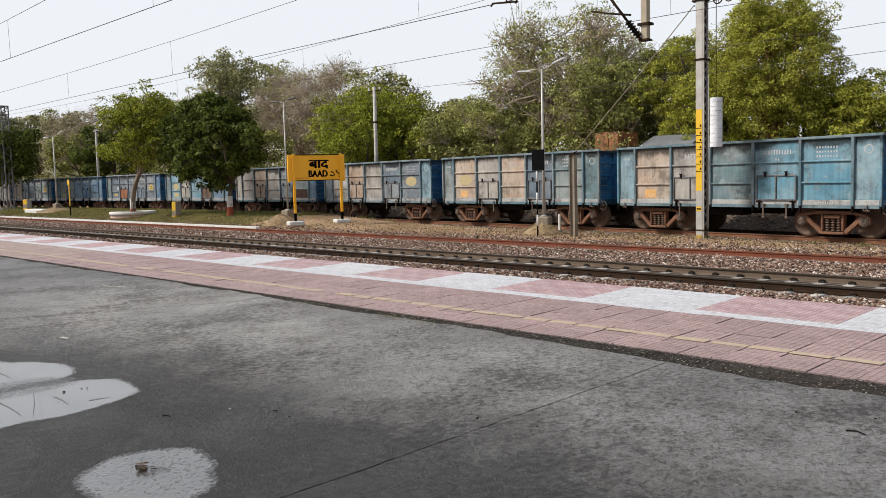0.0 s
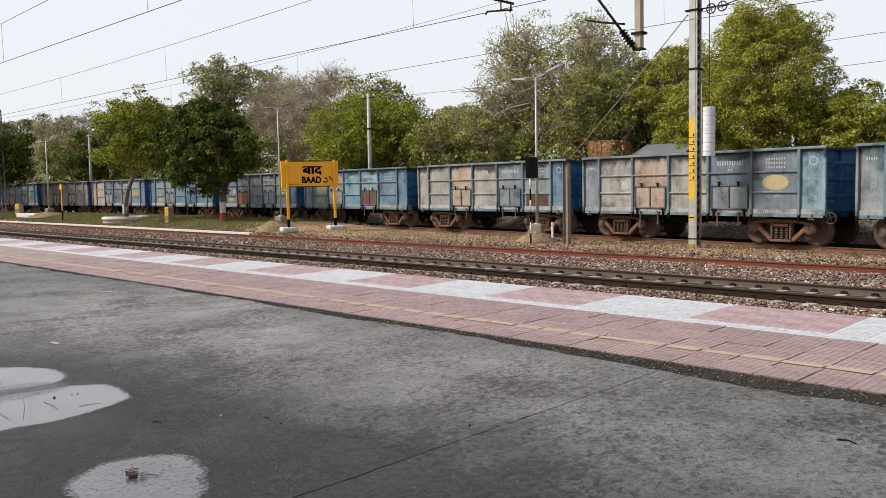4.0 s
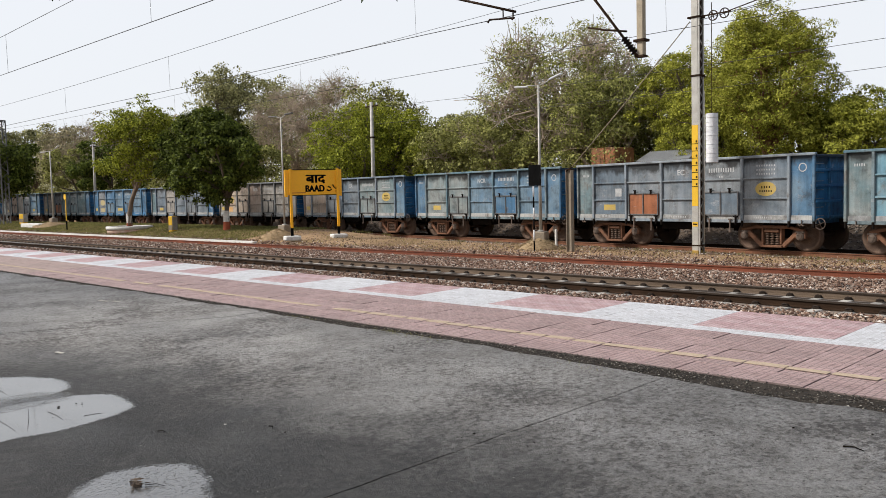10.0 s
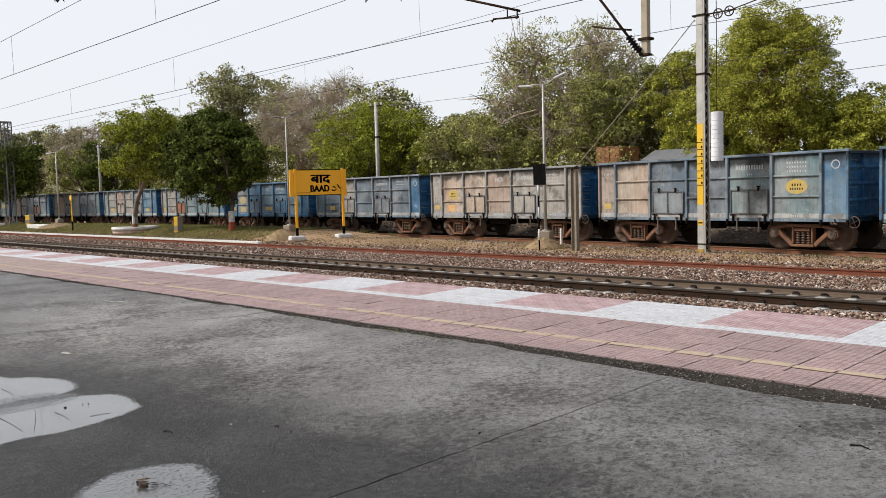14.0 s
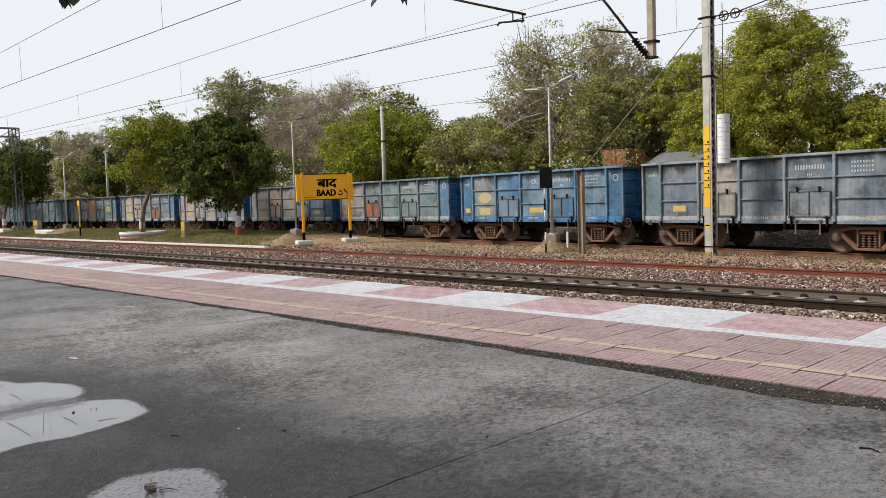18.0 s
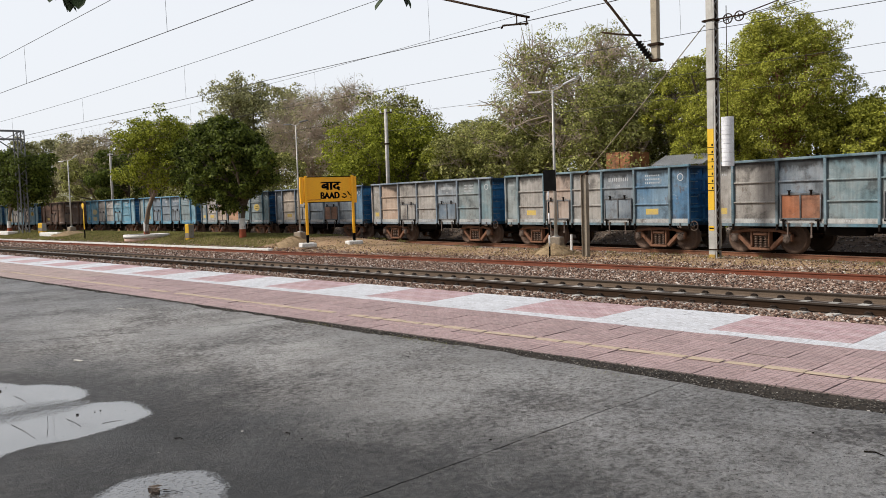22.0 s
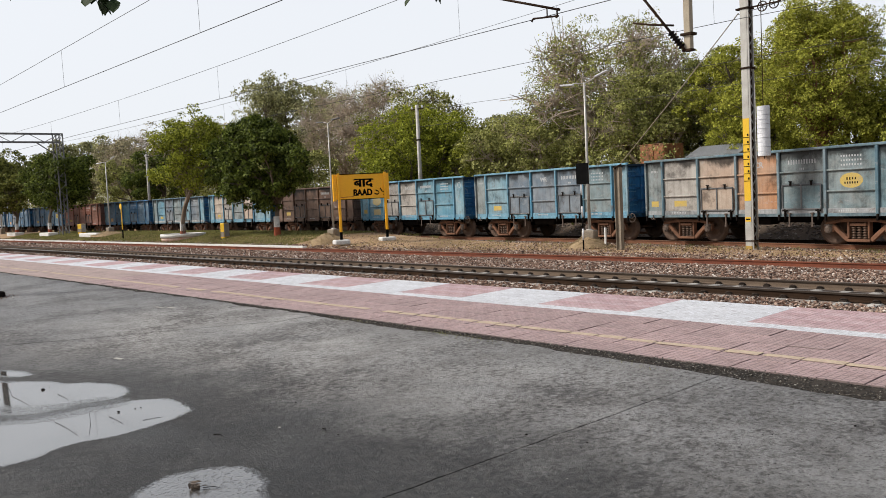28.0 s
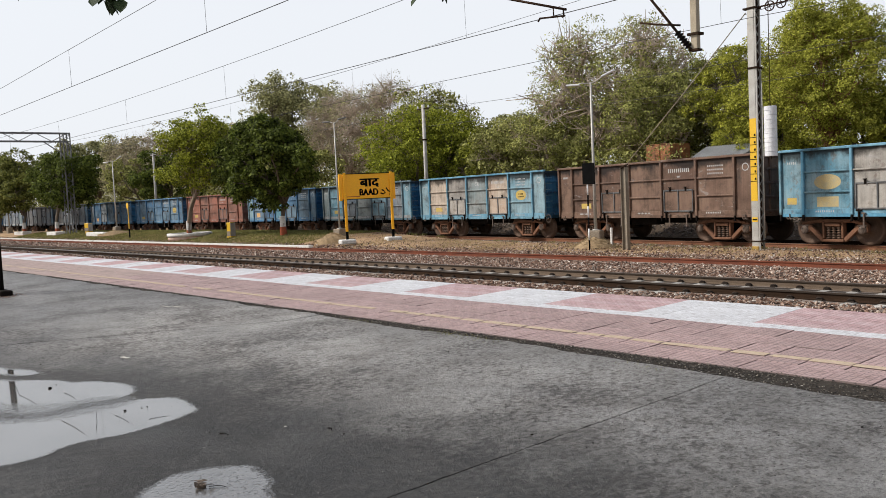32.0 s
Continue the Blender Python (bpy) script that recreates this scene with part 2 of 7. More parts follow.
BARK_RED = weathered("reddish_bark", (0.30, 0.155, 0.09), (0.19, 0.095, 0.055), 4, 0.95, fine=25, bumps=0.8, stretch=(1, 1, 0.3))
LEAF_BRIGHT = leaf_mat("bright_leaf", (0.18, 0.19, 0.028), (0.51, 0.51, 0.09))
LEAF_SAGE = leaf_mat("sage_leaf", (0.15, 0.16, 0.048), (0.48, 0.48, 0.165))
LEAF_OLIVE = leaf_mat("olive_leaf", (0.14, 0.148, 0.045), (0.47, 0.465, 0.17))
LEAF_DRY = leaf_mat("dry_leaf", (0.22, 0.195, 0.12), (0.46, 0.41, 0.27))
GRASS_MAT = leaf_mat("grass_blade", (0.15, 0.15, 0.055), (0.27, 0.262, 0.10))

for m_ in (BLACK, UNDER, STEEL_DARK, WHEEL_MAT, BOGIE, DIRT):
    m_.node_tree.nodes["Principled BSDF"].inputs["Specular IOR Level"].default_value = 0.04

# ---- large structure ----
def ground_z(x, y):
    """Height of the ground beyond the platform."""
    z = -0.84 + 0.03 * noise.noise((x * 0.35, y * 0.35, 0))
    t = min(1.0, max(0.0, (-x - 33.0) / 10.0))
    gap = track_y(x) - y
    s = min(1.0, max(0.0, (y - 25.4) / 3.0)) if gap > 3.0 else min(1.0, max(0.0, gap - 2.0))
    rise = t * s * 0.45 + 0.10 * min(1.0, max(0.0, (y - 24.6) / 1.2)) * min(1.0, max(0.0, gap - 1.8))
    if gap < -7:
        rise += 0.2
    return z + rise


def make_ground():
    bm = bmesh.new()
    xs = [-3000, -900, -300, -180] + [-150 + 1.5 * i for i in range(107)] + [40, 120, 400, 1500, 3000]
    ys = [-3000, -600, -60, -9.0, 10.2] + [10.9 + 0.7 * i for i in range(48)] + [46, 50, 70, 110, 200, 600, 3000]
    grid = [[bm.verts.new((x, y, -1.2 if y < 10.3 else ground_z(x, y))) for y in ys] for x in xs]
    for a, b in zip(grid, grid[1:]):
        for i in range(len(ys) - 1):
            f = bm.faces.new((a[i], b[i], b[i + 1], a[i + 1]))
            f.smooth = True
            f.material_index = 2 if NEAR_Y - 0.3 < ys[i] < NEAR_Y + GAUGE - 0.3 else 1 if ys[i] < 24.9 or abs(ys[i] - track_y(a[i].co.x)) < 2.3 else 0
    me = mesh_of("ground", bm)
    me.materials.append(GROUND)
    me.materials.append(BALLAST_BED)
    me.materials.append(DARK_BED)
    return tagged(new("ground", me), "dry earth and stone ballast ground beside tracks", "ground", kind="structure")


def make_platform():
    bm = bmesh.new()
    extrude_profile(bm, [(6.15, plat_z(6.15) - 0.016), (TILE_Y + 0.02, plat_z(TILE_Y) - 0.014), (TILE_Y + 0.03, plat_z(TILE_Y) - 0.06), (EDGE_Y, plat_z(EDGE_Y) - 0.06), (EDGE_Y, -1.2), (6.15, -1.2)], -150, 30)
    tagged(part("platform_base", bm, DIRT), "packed dark soil base under the paving", "platform", kind="structure")


def rail_profile(y, z):
    return [(y - 0.036, z), (y + 0.036, z), (y + 0.036, z - 0.035), (y + 0.01, z - 0.05), (y + 0.01, z - 0.14), (y + 0.075, z - 0.155), (y + 0.075, z - 0.172),
            (y - 0.075, z - 0.172), (y - 0.075, z - 0.155), (y - 0.01, z - 0.14), (y - 0.01, z - 0.05), (y - 0.036, z - 0.035)]


def make_rail(name, y, z, material, head, label, x0=-160, x1=40):
    bm = bmesh.new()
    extrude_profile(bm, rail_profile(y, z), x0, x1)
    ob = tagged(part(name, bm, material), label, "rail", "running rails", kind="structure")
    if head:
        part("rail_head", extrude_profile(bmesh.new(), [(y - 0.038, z - 0.036), (y + 0.038, z - 0.036), (y + 0.038, z - 0.006), (y + 0.03, z + 0.003), (y - 0.03, z + 0.003), (y - 0.038, z - 0.006)], x0, x1), HEAD_SIDE, ob, "brown side of the rail head")
        part("running_surface", extrude_profile(bmesh.new(), [(y - 0.028, z + 0.0032), (y + 0.028, z + 0.0032), (y + 0.028, z + 0.006), (y - 0.028, z + 0.006)], x0, x1), head, ob, "polished running surface")
    return ob


def make_bent_rail(name, off, material, label):
    """A rail that follows the train's line."""
    stations = [-480, -300, -180, -120] + [-100 + 4 * i for i in range(36)] + [80, 160, 255]
    def sweep(prof):
        bm = bmesh.new()
        rings = [[bm.verts.new((x, track_y(x) + y, z)) for y, z in prof] for x in stations]
        for a, b in zip(rings, rings[1:]):
            for q in range(len(prof)):
                bm.faces.new((a[q], a[(q + 1) % len(prof)], b[(q + 1) % len(prof)], b[q]))
        bmesh.ops.recalc_face_normals(bm, faces=bm.faces)
        return bm
    z = RAIL_Z
    ob = tagged(part(name, sweep(rail_profile(off, z)), material), label, "rail", "running rails", kind="structure")
    part("running_surface", sweep([(off - 0.028, z + 0.001), (off + 0.028, z + 0.001), (off + 0.028, z + 0.006), (off - 0.028, z + 0.006)]), RAIL_HEAD, ob, "polished running surface")
    return ob


make_ground()
make_platform()
for i_, (y_, mat_, lab_) in enumerate([(NEAR_Y, STEEL_DARK, "dark steel rail on concrete sleepers"), (NEAR_Y + GAUGE, RAIL_TAN, "dusty brown rail on concrete sleepers")]):
    make_rail("rail_%d" % (i_ + 1), y_, RAIL_Z, mat_, RAIL_HEAD, lab_)
for i_, (off_, mat_) in enumerate([(-TRAIN_GAUGE / 2, RUST_BROWN), (TRAIN_GAUGE / 2, STEEL_DARK)]):
    make_bent_rail("rail_%d" % (i_ + 3), off_, mat_, "rusty rail under the freight train")
spare = make_rail("spare_rail", SPARE_Y, RAIL_Z - 0.02, RUST_RED, None, "rust-red spare rail lying along the ballast")

# ---- train ----
POSTS = [STRETCH * v for v in (0.0, 0.85, 2.47, 4.08, 5.70, 7.31, 8.93, 9.784)]
PAINTS = {}


def wagon_paint(name, a, b, c, soot=True):
    """Old wagon enamel a, faded to b in blotches, scraped through to c, with smudges of soot on the plates."""
    if name in PAINTS:
        return PAINTS[name]
    m, n, l, bs = tree_of(name)
    tc, oi = n.new("ShaderNodeTexCoord"), n.new("ShaderNodeObjectInfo")
    shift, at = n.new("ShaderNodeVectorMath"), n.new("ShaderNodeVectorMath")
    shift.operation, at.operation = "SCALE", "ADD"
    shift.inputs[0].default_value = (37.0, 11.0, 23.0)
    l.new(oi.outputs["Random"], shift.inputs["Scale"])
    l.new(tc.outputs["Object"], at.inputs[0])
    l.new(shift.outputs[0], at.inputs[1])

    def grain(scale, detail, rough, stretch=(1, 1, 1), dist=0.0):
        mp, t = n.new("ShaderNodeMapping"), n.new("ShaderNodeTexNoise")
        mp.inputs["Scale"].default_value = stretch
        l.new(at.outputs[0], mp.inputs[0])
        l.new(mp.outputs[0], t.inputs[0])
        for key, v in (("Scale", scale), ("Detail", detail), ("Roughness", rough), ("Distortion", dist)):
            t.inputs[key].default_value = v
        return t.outputs[0]

    def toned(src, stops):
        r = ramp(n, stops)
        l.new(src, r.inputs[0])
        return r.outputs[0]

    # fading, different from plate to plate
    add = n.new("ShaderNodeMath")
    add.operation = "MULTIPLY_ADD"
    l.new(oi.outputs["Random"], add.inputs[0])
    add.inputs[1].default_value = 0.3
    l.new(grain(0.7, 5, 0.6, dist=0.4), add.inputs[2])
    col = mix(n, l, toned(add.outputs[0], [(0.5, (0, 0, 0)), (0.76, (1, 1, 1))]), a, b)
    # scrapes and rust bloom with ragged edges
    worn = toned(grain(1.9, 10, 0.72, (1, 1, 0.8), 0.35), [(0.575, (0, 0, 0)), (0.63, (0.5, 0.5, 0.5)), (0.75, (0.9, 0.9, 0.9))])
    col = mix(n, l, worn, col, c)
    # pale scuffs
    scuff = toned(grain(3.3, 8, 0.7, (0.5, 1, 1.1), 0.5), [(0.60, (0, 0, 0)), (0.66, (0.55, 0.55, 0.55))])
    col = mix(n, l, scuff, col, tuple(min(0.5, 0.35 * v + 0.24) for v in b))
    # faint run-off streaks
    run = toned(grain(5.0, 6, 0.6, (1.6, 1.6, 0.12)), [(0.40, (0.72, 0.70, 0.69)), (0.52, (1, 1, 1)), (0.66, (1.10, 1.10, 1.10))])
    col = mix(n, l, 0.55, col, run, "MULTIPLY")
    grime = toned(grain(1.1, 8, 0.7, dist=0.2), [(0.36, (0.30, 0.285, 0.28)), (0.46, (0.82, 0.81, 0.80)), (0.58, (1.06, 1.06, 1.06))])
    col = mix(n, l, 0.8, col, grime, "MULTIPLY")
    if soot:
        sep = n.new("ShaderNodeSeparateXYZ")
        l.new(tc.outputs["Object"], sep.inputs[0])
        smudge = grain(1.0, 6, 0.65, (1, 1, 0.55), 0.2)
        for lo, hi, tone in ((2.62, 3.9, (0.07, 0.065, 0.06)), (1.7, 0.55, (0.42, 0.36, 0.31))):
            mr, ad = n.new("ShaderNodeMapRange"), n.new("ShaderNodeMath")
            l.new(sep.outputs[2], mr.inputs[0])
            mr.inputs[1].default_value, mr.inputs[2].default_value = lo, hi
            l.new(mr.outputs[0], ad.inputs[0])
            l.new(smudge, ad.inputs[1])
            col = mix(n, l, 0.9, col, toned(ad.outputs[0], [(0.84, (1, 1, 1)), (1.03, tone)]), "MULTIPLY")
    fine = grain(30, 5, 0.7)
    col = mix(n, l, 1.0, col, toned(fine, [(0.3, (0.88, 0.88, 0.88)), (0.7, (1.09, 1.09, 1.09))]), "MULTIPLY")
    l.new(col, bs.inputs["Base Color"])
    bs.inputs["Roughness"].default_value = 0.55
    bs.inputs["Specular IOR Level"].default_value = 0.3
    bump(n, l, bs, grain(1.2, 3, 0.5), 0.25, 0.06)
    PAINTS[name] = m
    return m


P_BLUE = wagon_paint("blue_enamel", (0.052, 0.135, 0.24), (0.14, 0.21, 0.27), (0.10, 0.07, 0.055))
P_DEEP = wagon_paint("deep_blue_enamel", (0.022, 0.105, 0.235), (0.04, 0.17, 0.33), (0.05, 0.06, 0.08))
P_SKY = wagon_paint("light_blue_enamel", (0.10, 0.235, 0.31), (0.22, 0.32, 0.36), (0.16, 0.13, 0.10))
P_TEAL = wagon_paint("faded_teal_enamel", (0.115, 0.18, 0.20), (0.235, 0.26, 0.255), (0.14, 0.11, 0.09))
P_GREY = wagon_paint("greyed_enamel", (0.115, 0.15, 0.185), (0.215, 0.235, 0.25), (0.10, 0.075, 0.06))
P_BEIGE = wagon_paint("dusty_beige_enamel", (0.25, 0.235, 0.215), (0.36, 0.335, 0.30), (0.13, 0.09, 0.07))
P_TAN = wagon_paint("dusty_tan_enamel", (0.27, 0.195, 0.15), (0.36, 0.30, 0.255), (0.13, 0.075, 0.055))
P_BROWN = wagon_paint("brown_oxide_enamel", (0.105, 0.06, 0.042), (0.175, 0.11, 0.078), (0.055, 0.04, 0.033))
P_RUST = wagon_paint("rust_orange_oxide", (0.30, 0.11, 0.05), (0.26, 0.14, 0.09), (0.12, 0.06, 0.04))
P_REDOX = wagon_paint("red_oxide_enamel", (0.27, 0.10, 0.065), (0.22, 0.11, 0.08), (0.10, 0.06, 0.05))
P_DARK = wagon_paint("grimy_grey_enamel", (0.09, 0.095, 0.10), (0.15, 0.15, 0.15), (0.06, 0.05, 0.045))
P_PEACH = wagon_paint("pinkish_faded_enamel", (0.36, 0.265, 0.20), (0.42, 0.355, 0.29), (0.17, 0.10, 0.07))
P_ORANGE = wagon_paint("orange_faded_enamel", (0.40, 0.20, 0.10), (0.40, 0.28, 0.20), (0.17, 0.09, 0.06))
PAL = dict(p=P_PEACH, o=P_ORANGE, v=P_BROWN, b=P_BLUE, d=P_DEEP, s=P_SKY, t=P_TEAL, g=P_GREY, e=P_BEIGE, n=P_TAN, w=P_BROWN, r=P_RUST, x=P_REDOX, k=P_DARK)

# posts and rails: enamels close to those of the plates, without the soot
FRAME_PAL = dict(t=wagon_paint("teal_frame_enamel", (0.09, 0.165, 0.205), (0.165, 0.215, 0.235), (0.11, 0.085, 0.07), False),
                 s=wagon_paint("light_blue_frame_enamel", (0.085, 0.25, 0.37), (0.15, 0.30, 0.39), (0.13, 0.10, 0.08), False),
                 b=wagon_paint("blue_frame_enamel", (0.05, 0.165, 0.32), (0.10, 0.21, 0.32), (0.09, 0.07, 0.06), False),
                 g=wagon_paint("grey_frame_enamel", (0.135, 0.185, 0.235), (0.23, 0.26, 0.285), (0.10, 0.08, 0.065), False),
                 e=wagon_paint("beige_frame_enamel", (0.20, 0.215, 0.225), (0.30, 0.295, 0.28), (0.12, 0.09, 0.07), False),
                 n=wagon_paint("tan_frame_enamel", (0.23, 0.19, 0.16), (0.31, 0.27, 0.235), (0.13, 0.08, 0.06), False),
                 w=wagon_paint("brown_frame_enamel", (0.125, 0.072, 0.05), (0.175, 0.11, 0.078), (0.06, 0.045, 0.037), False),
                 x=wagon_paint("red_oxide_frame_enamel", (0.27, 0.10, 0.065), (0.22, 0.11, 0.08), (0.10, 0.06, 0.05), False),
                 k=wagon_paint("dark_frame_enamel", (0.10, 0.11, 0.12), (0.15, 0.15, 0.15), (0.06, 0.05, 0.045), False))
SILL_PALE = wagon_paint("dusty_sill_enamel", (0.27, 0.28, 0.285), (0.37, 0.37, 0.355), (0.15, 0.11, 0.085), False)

# each wagon from the head of the part in view: paint of its frame, then of its seven bays
WAGONS = ["t teeteet", "t ttgtgts", "t spetsss", "t tpepgtt", "t gepeggs", "t eepegtb", "t tsesvbb", "g tgrgggb", "t bttbbbb", "g npggttb",
          "e eppneee", "g tgegggb", "b bgbbbbb", "t eertttb", "t tenegbb", "g epeegtt", "g gpegrgb", "t tepottt", "s tsgggts", "s sseesss",
          "w wwwwwww", "s spetpss", "t tsgtsgs", "b sbbsbbb", "x xxxxxxx", "b bbbbbbb", "b gbgbbbb", "g gkggkgb", "k kkgkggb", "g gggggtb", "n nntgngb", "b bbgtbbb"]
MESHES = {}


def shared(key, build):
    if key not in MESHES:
        MESHES[key] = mesh_of(key, build())
    return MESHES[key]


def plain_part(name, key, build, material, parent, at=None, label=""):
    """A part on shared mesh data, its material on the object."""
    me = shared(key, build)
    if not me.materials:
        me.materials.append(None)
    ob = new(name, me)
    ob.parent = parent
    if at is not None:
        ob.matrix_basis = at
    ob.material_slots[0].link = "OBJECT"
    ob.material_slots[0].material = material
    if label:
        ob["label"] = label
    if name in ("stencil_line", "sign_line"):
        ob["kind"] = "stuff"
    return ob


Z0, Z1 = 1.14, 3.50
HW = WAGON_W / 2


def side_frame_mesh():
    """The three-piece bogie's cast side frame, seen from its outer side."""
    bm = bmesh.new()
    def bar(a, b, h, d=0.16):
        a, b = Vector((a[0], 0, a[1])), Vector((b[0], 0, b[1]))
        v = b - a
        m = Matrix.Translation((a + b) / 2) @ Matrix.Rotation(-math.atan2(v.z, v.x), 4, "Y") @ Matrix.Diagonal((v.length + h * 0.5, d, h, 1))
        r = bmesh.ops.create_cube(bm, size=1, matrix=m)
        bmesh.ops.bevel(bm, geom=list({e for q in r["verts"] for e in q.link_edges}), offset=0.018, segments=1, affect="EDGES")
    bar((-0.62, 0.79), (0.62, 0.79), 0.115)
    for s in (-1, 1):
        bar((s * 0.60, 0.79), (s * 1.08, 0.68), 0.10)
        bar((s * 0.92, 0.66), (s * 0.40, 0.19), 0.14, 0.13)
        bar((s * 0.33, 0.76), (s * 0.33, 0.24), 0.07, 0.2)
        bar((s * 0.86, 0.66), (s * 0.86, 0.44), 0.06)
        bar((s * 1.14, 0.66), (s * 1.14, 0.44), 0.06)
    bar((-0.36, 0.16), (0.36, 0.16), 0.085, 0.22)
    bar((-0.24, 0.66), (0.24, 0.66), 0.10, 0.24)
    return bm


def bearing_cap_mesh():
    """The round end cap of an axle bearing with its bolts, facing outwards."""
    m = Matrix.Rotation(radians(90), 4, "X")
    bm = bmesh.new()
    lathe(bm, [(0.135, -0.10), (0.135, 0.06), (0.115, 0.085), (0.07, 0.085), (0.06, 0.10)], m, 14)
    for k in range(3):
        a = 2.094 * k + 0.5
        box(bm, 0.08 * math.cos(a) - 0.016, 0.08 * math.cos(a) + 0.016, -0.105, -0.08, 0.08 * math.sin(a) - 0.016, 0.08 * math.sin(a) + 0.016)
    box(bm, -0.15, 0.15, -0.06, 0.08, 0.11, 0.165, 0.01)
    return bm


def spring_mesh():
    bm = bmesh.new()
    prof = []
    for k in range(5):
        z = 0.21 + 0.08 * k
        prof += [(0.04, z), (0.082, z + 0.018), (0.082, z + 0.040), (0.04, z + 0.060)]
    lathe(bm, prof, seg=10)
    return bm


def wheel_mesh():
    bm = bmesh.new()
    for sy in (-1, 1):
        m = Matrix.Translation((0, sy * 0.80, 0)) @ Matrix.Rotation(radians(90 * sy), 4, "X")
        lathe(bm, [(0.09, -0.14), (0.09, -0.02), (0.36, 0.0), (0.42, -0.05), (0.50, -0.05), (0.50, 0.065), (0.535, 0.07), (0.535, 0.095), (0.42, 0.1), (0.36, 0.05), (0.1, 0.06)], m, 28)
    tube(bm, [(0, -0.95, 0), (0, 0.95, 0)], 0.075, 10)
    for k in range(3):
        a = 2.1 * k
        box(bm, 0.28 * math.cos(a) - 0.03, 0.28 * math.cos(a) + 0.03, -0.815, -0.79, 0.28 * math.sin(a) - 0.03, 0.28 * math.sin(a) + 0.03)
    return bm


def lever_mesh():
    """A door's drop lever: a bent flat bar hanging below the sill."""
    bm = bmesh.new()
    box(bm, -0.028, 0.028, -0.02, 0.01, -0.40, 0.06, 0.006)
    box(bm, -0.05, 0.05, -0.035, 0.0, -0.46, -0.38, 0.012)
    box(bm, -0.07, 0.07, -0.03, 0.02, 0.02, 0.07, 0.01)
    return bm


def tow_hook_mesh():
    bm = bmesh.new()
    tube(bm, [(0, 0, 0.08), (0, 0, -0.06), (-0.05, 0, -0.12), (-0.11, 0, -0.09), (-0.12, 0, -0.03)], 0.022, 6)
    tube(bm, [(0, 0, -0.06), (0.05, 0, -0.12), (0.11, 0, -0.09)], 0.022, 6)
    return bm


def rung_mesh():
    return tube(bmesh.new(), [(0, 0, 0), (0.07, 0.02, 0), (0.07, 0.40, 0), (0, 0.42, 0)], 0.014, 5)


def door_mesh(w):
    bm = bmesh.new()
    box(bm, -w / 2, w / 2, -0.02, 0.02, 1.32, 2.18, 0.01)
    return bm


DOOR_BARS = [("door_bar_%d" % i, "door_bar", (x - 0.022, x + 0.022, -0.06, -0.02, 1.30, 2.22)) for i, x in enumerate((-0.66, 0.0, 0.66))]
DOOR_BARS += [("door_rail_%d" % i, "door_rail", (-0.68, 0.68, -0.05, -0.02, z - 0.03, z + 0.03)) for i, z in enumerate((1.32, 2.19))]


def hinge_mesh():
    bm = bmesh.new()
    box(bm, -0.03, 0.03, -0.07, 0.0, -0.06, 0.12, 0.012)
    tube(bm, [(-0.06, -0.05, 0.1), (0.06, -0.05, 0.1)], 0.02, 6)
    return bm


def latch_mesh():
    bm = bmesh.new()
    box(bm, -0.025, 0.025, -0.05, 0.02, -0.36, 0.02, 0.01)
    box(bm, -0.09, 0.09, -0.05, 0.0, -0.06, 0.0, 0.01)
    return bm


def bay_mesh(w, ribs):
    bm = bmesh.new()
    box(bm, 0, w, -0.006, 0.006, Z0 + 0.02, Z1 - 0.05)
    for z in ribs:
        box(bm, 0.0, w, -0.075, 0.0, z - 0.03, z + 0.03, 0.012)
    return bm


def coupler_mesh():
    bm = bmesh.new()
    box(bm, 0.0, 0.34, -0.09, 0.09, 0.98, 1.16, 0.02)
    box(bm, 0.3, 0.47, -0.17, 0.15, 0.93, 1.21, 0.04)
    return bm


def handwheel_mesh():
    bm = bmesh.new()
    pts = [(0.19 * math.cos(a), 0, 0.19 * math.sin(a)) for a in (2 * math.pi * k / 16 for k in range(17))]
    tube(bm, pts, 0.016, 6, False)
    for a in (0.4, 1.97):
        tube(bm, [(-0.18 * math.cos(a), 0, -0.18 * math.sin(a)), (0.18 * math.cos(a), 0, 0.18 * math.sin(a))], 0.008, 5)
    return bm


def bay_mid(i):
    return (POSTS[i] + POSTS[i + 1]) / 2


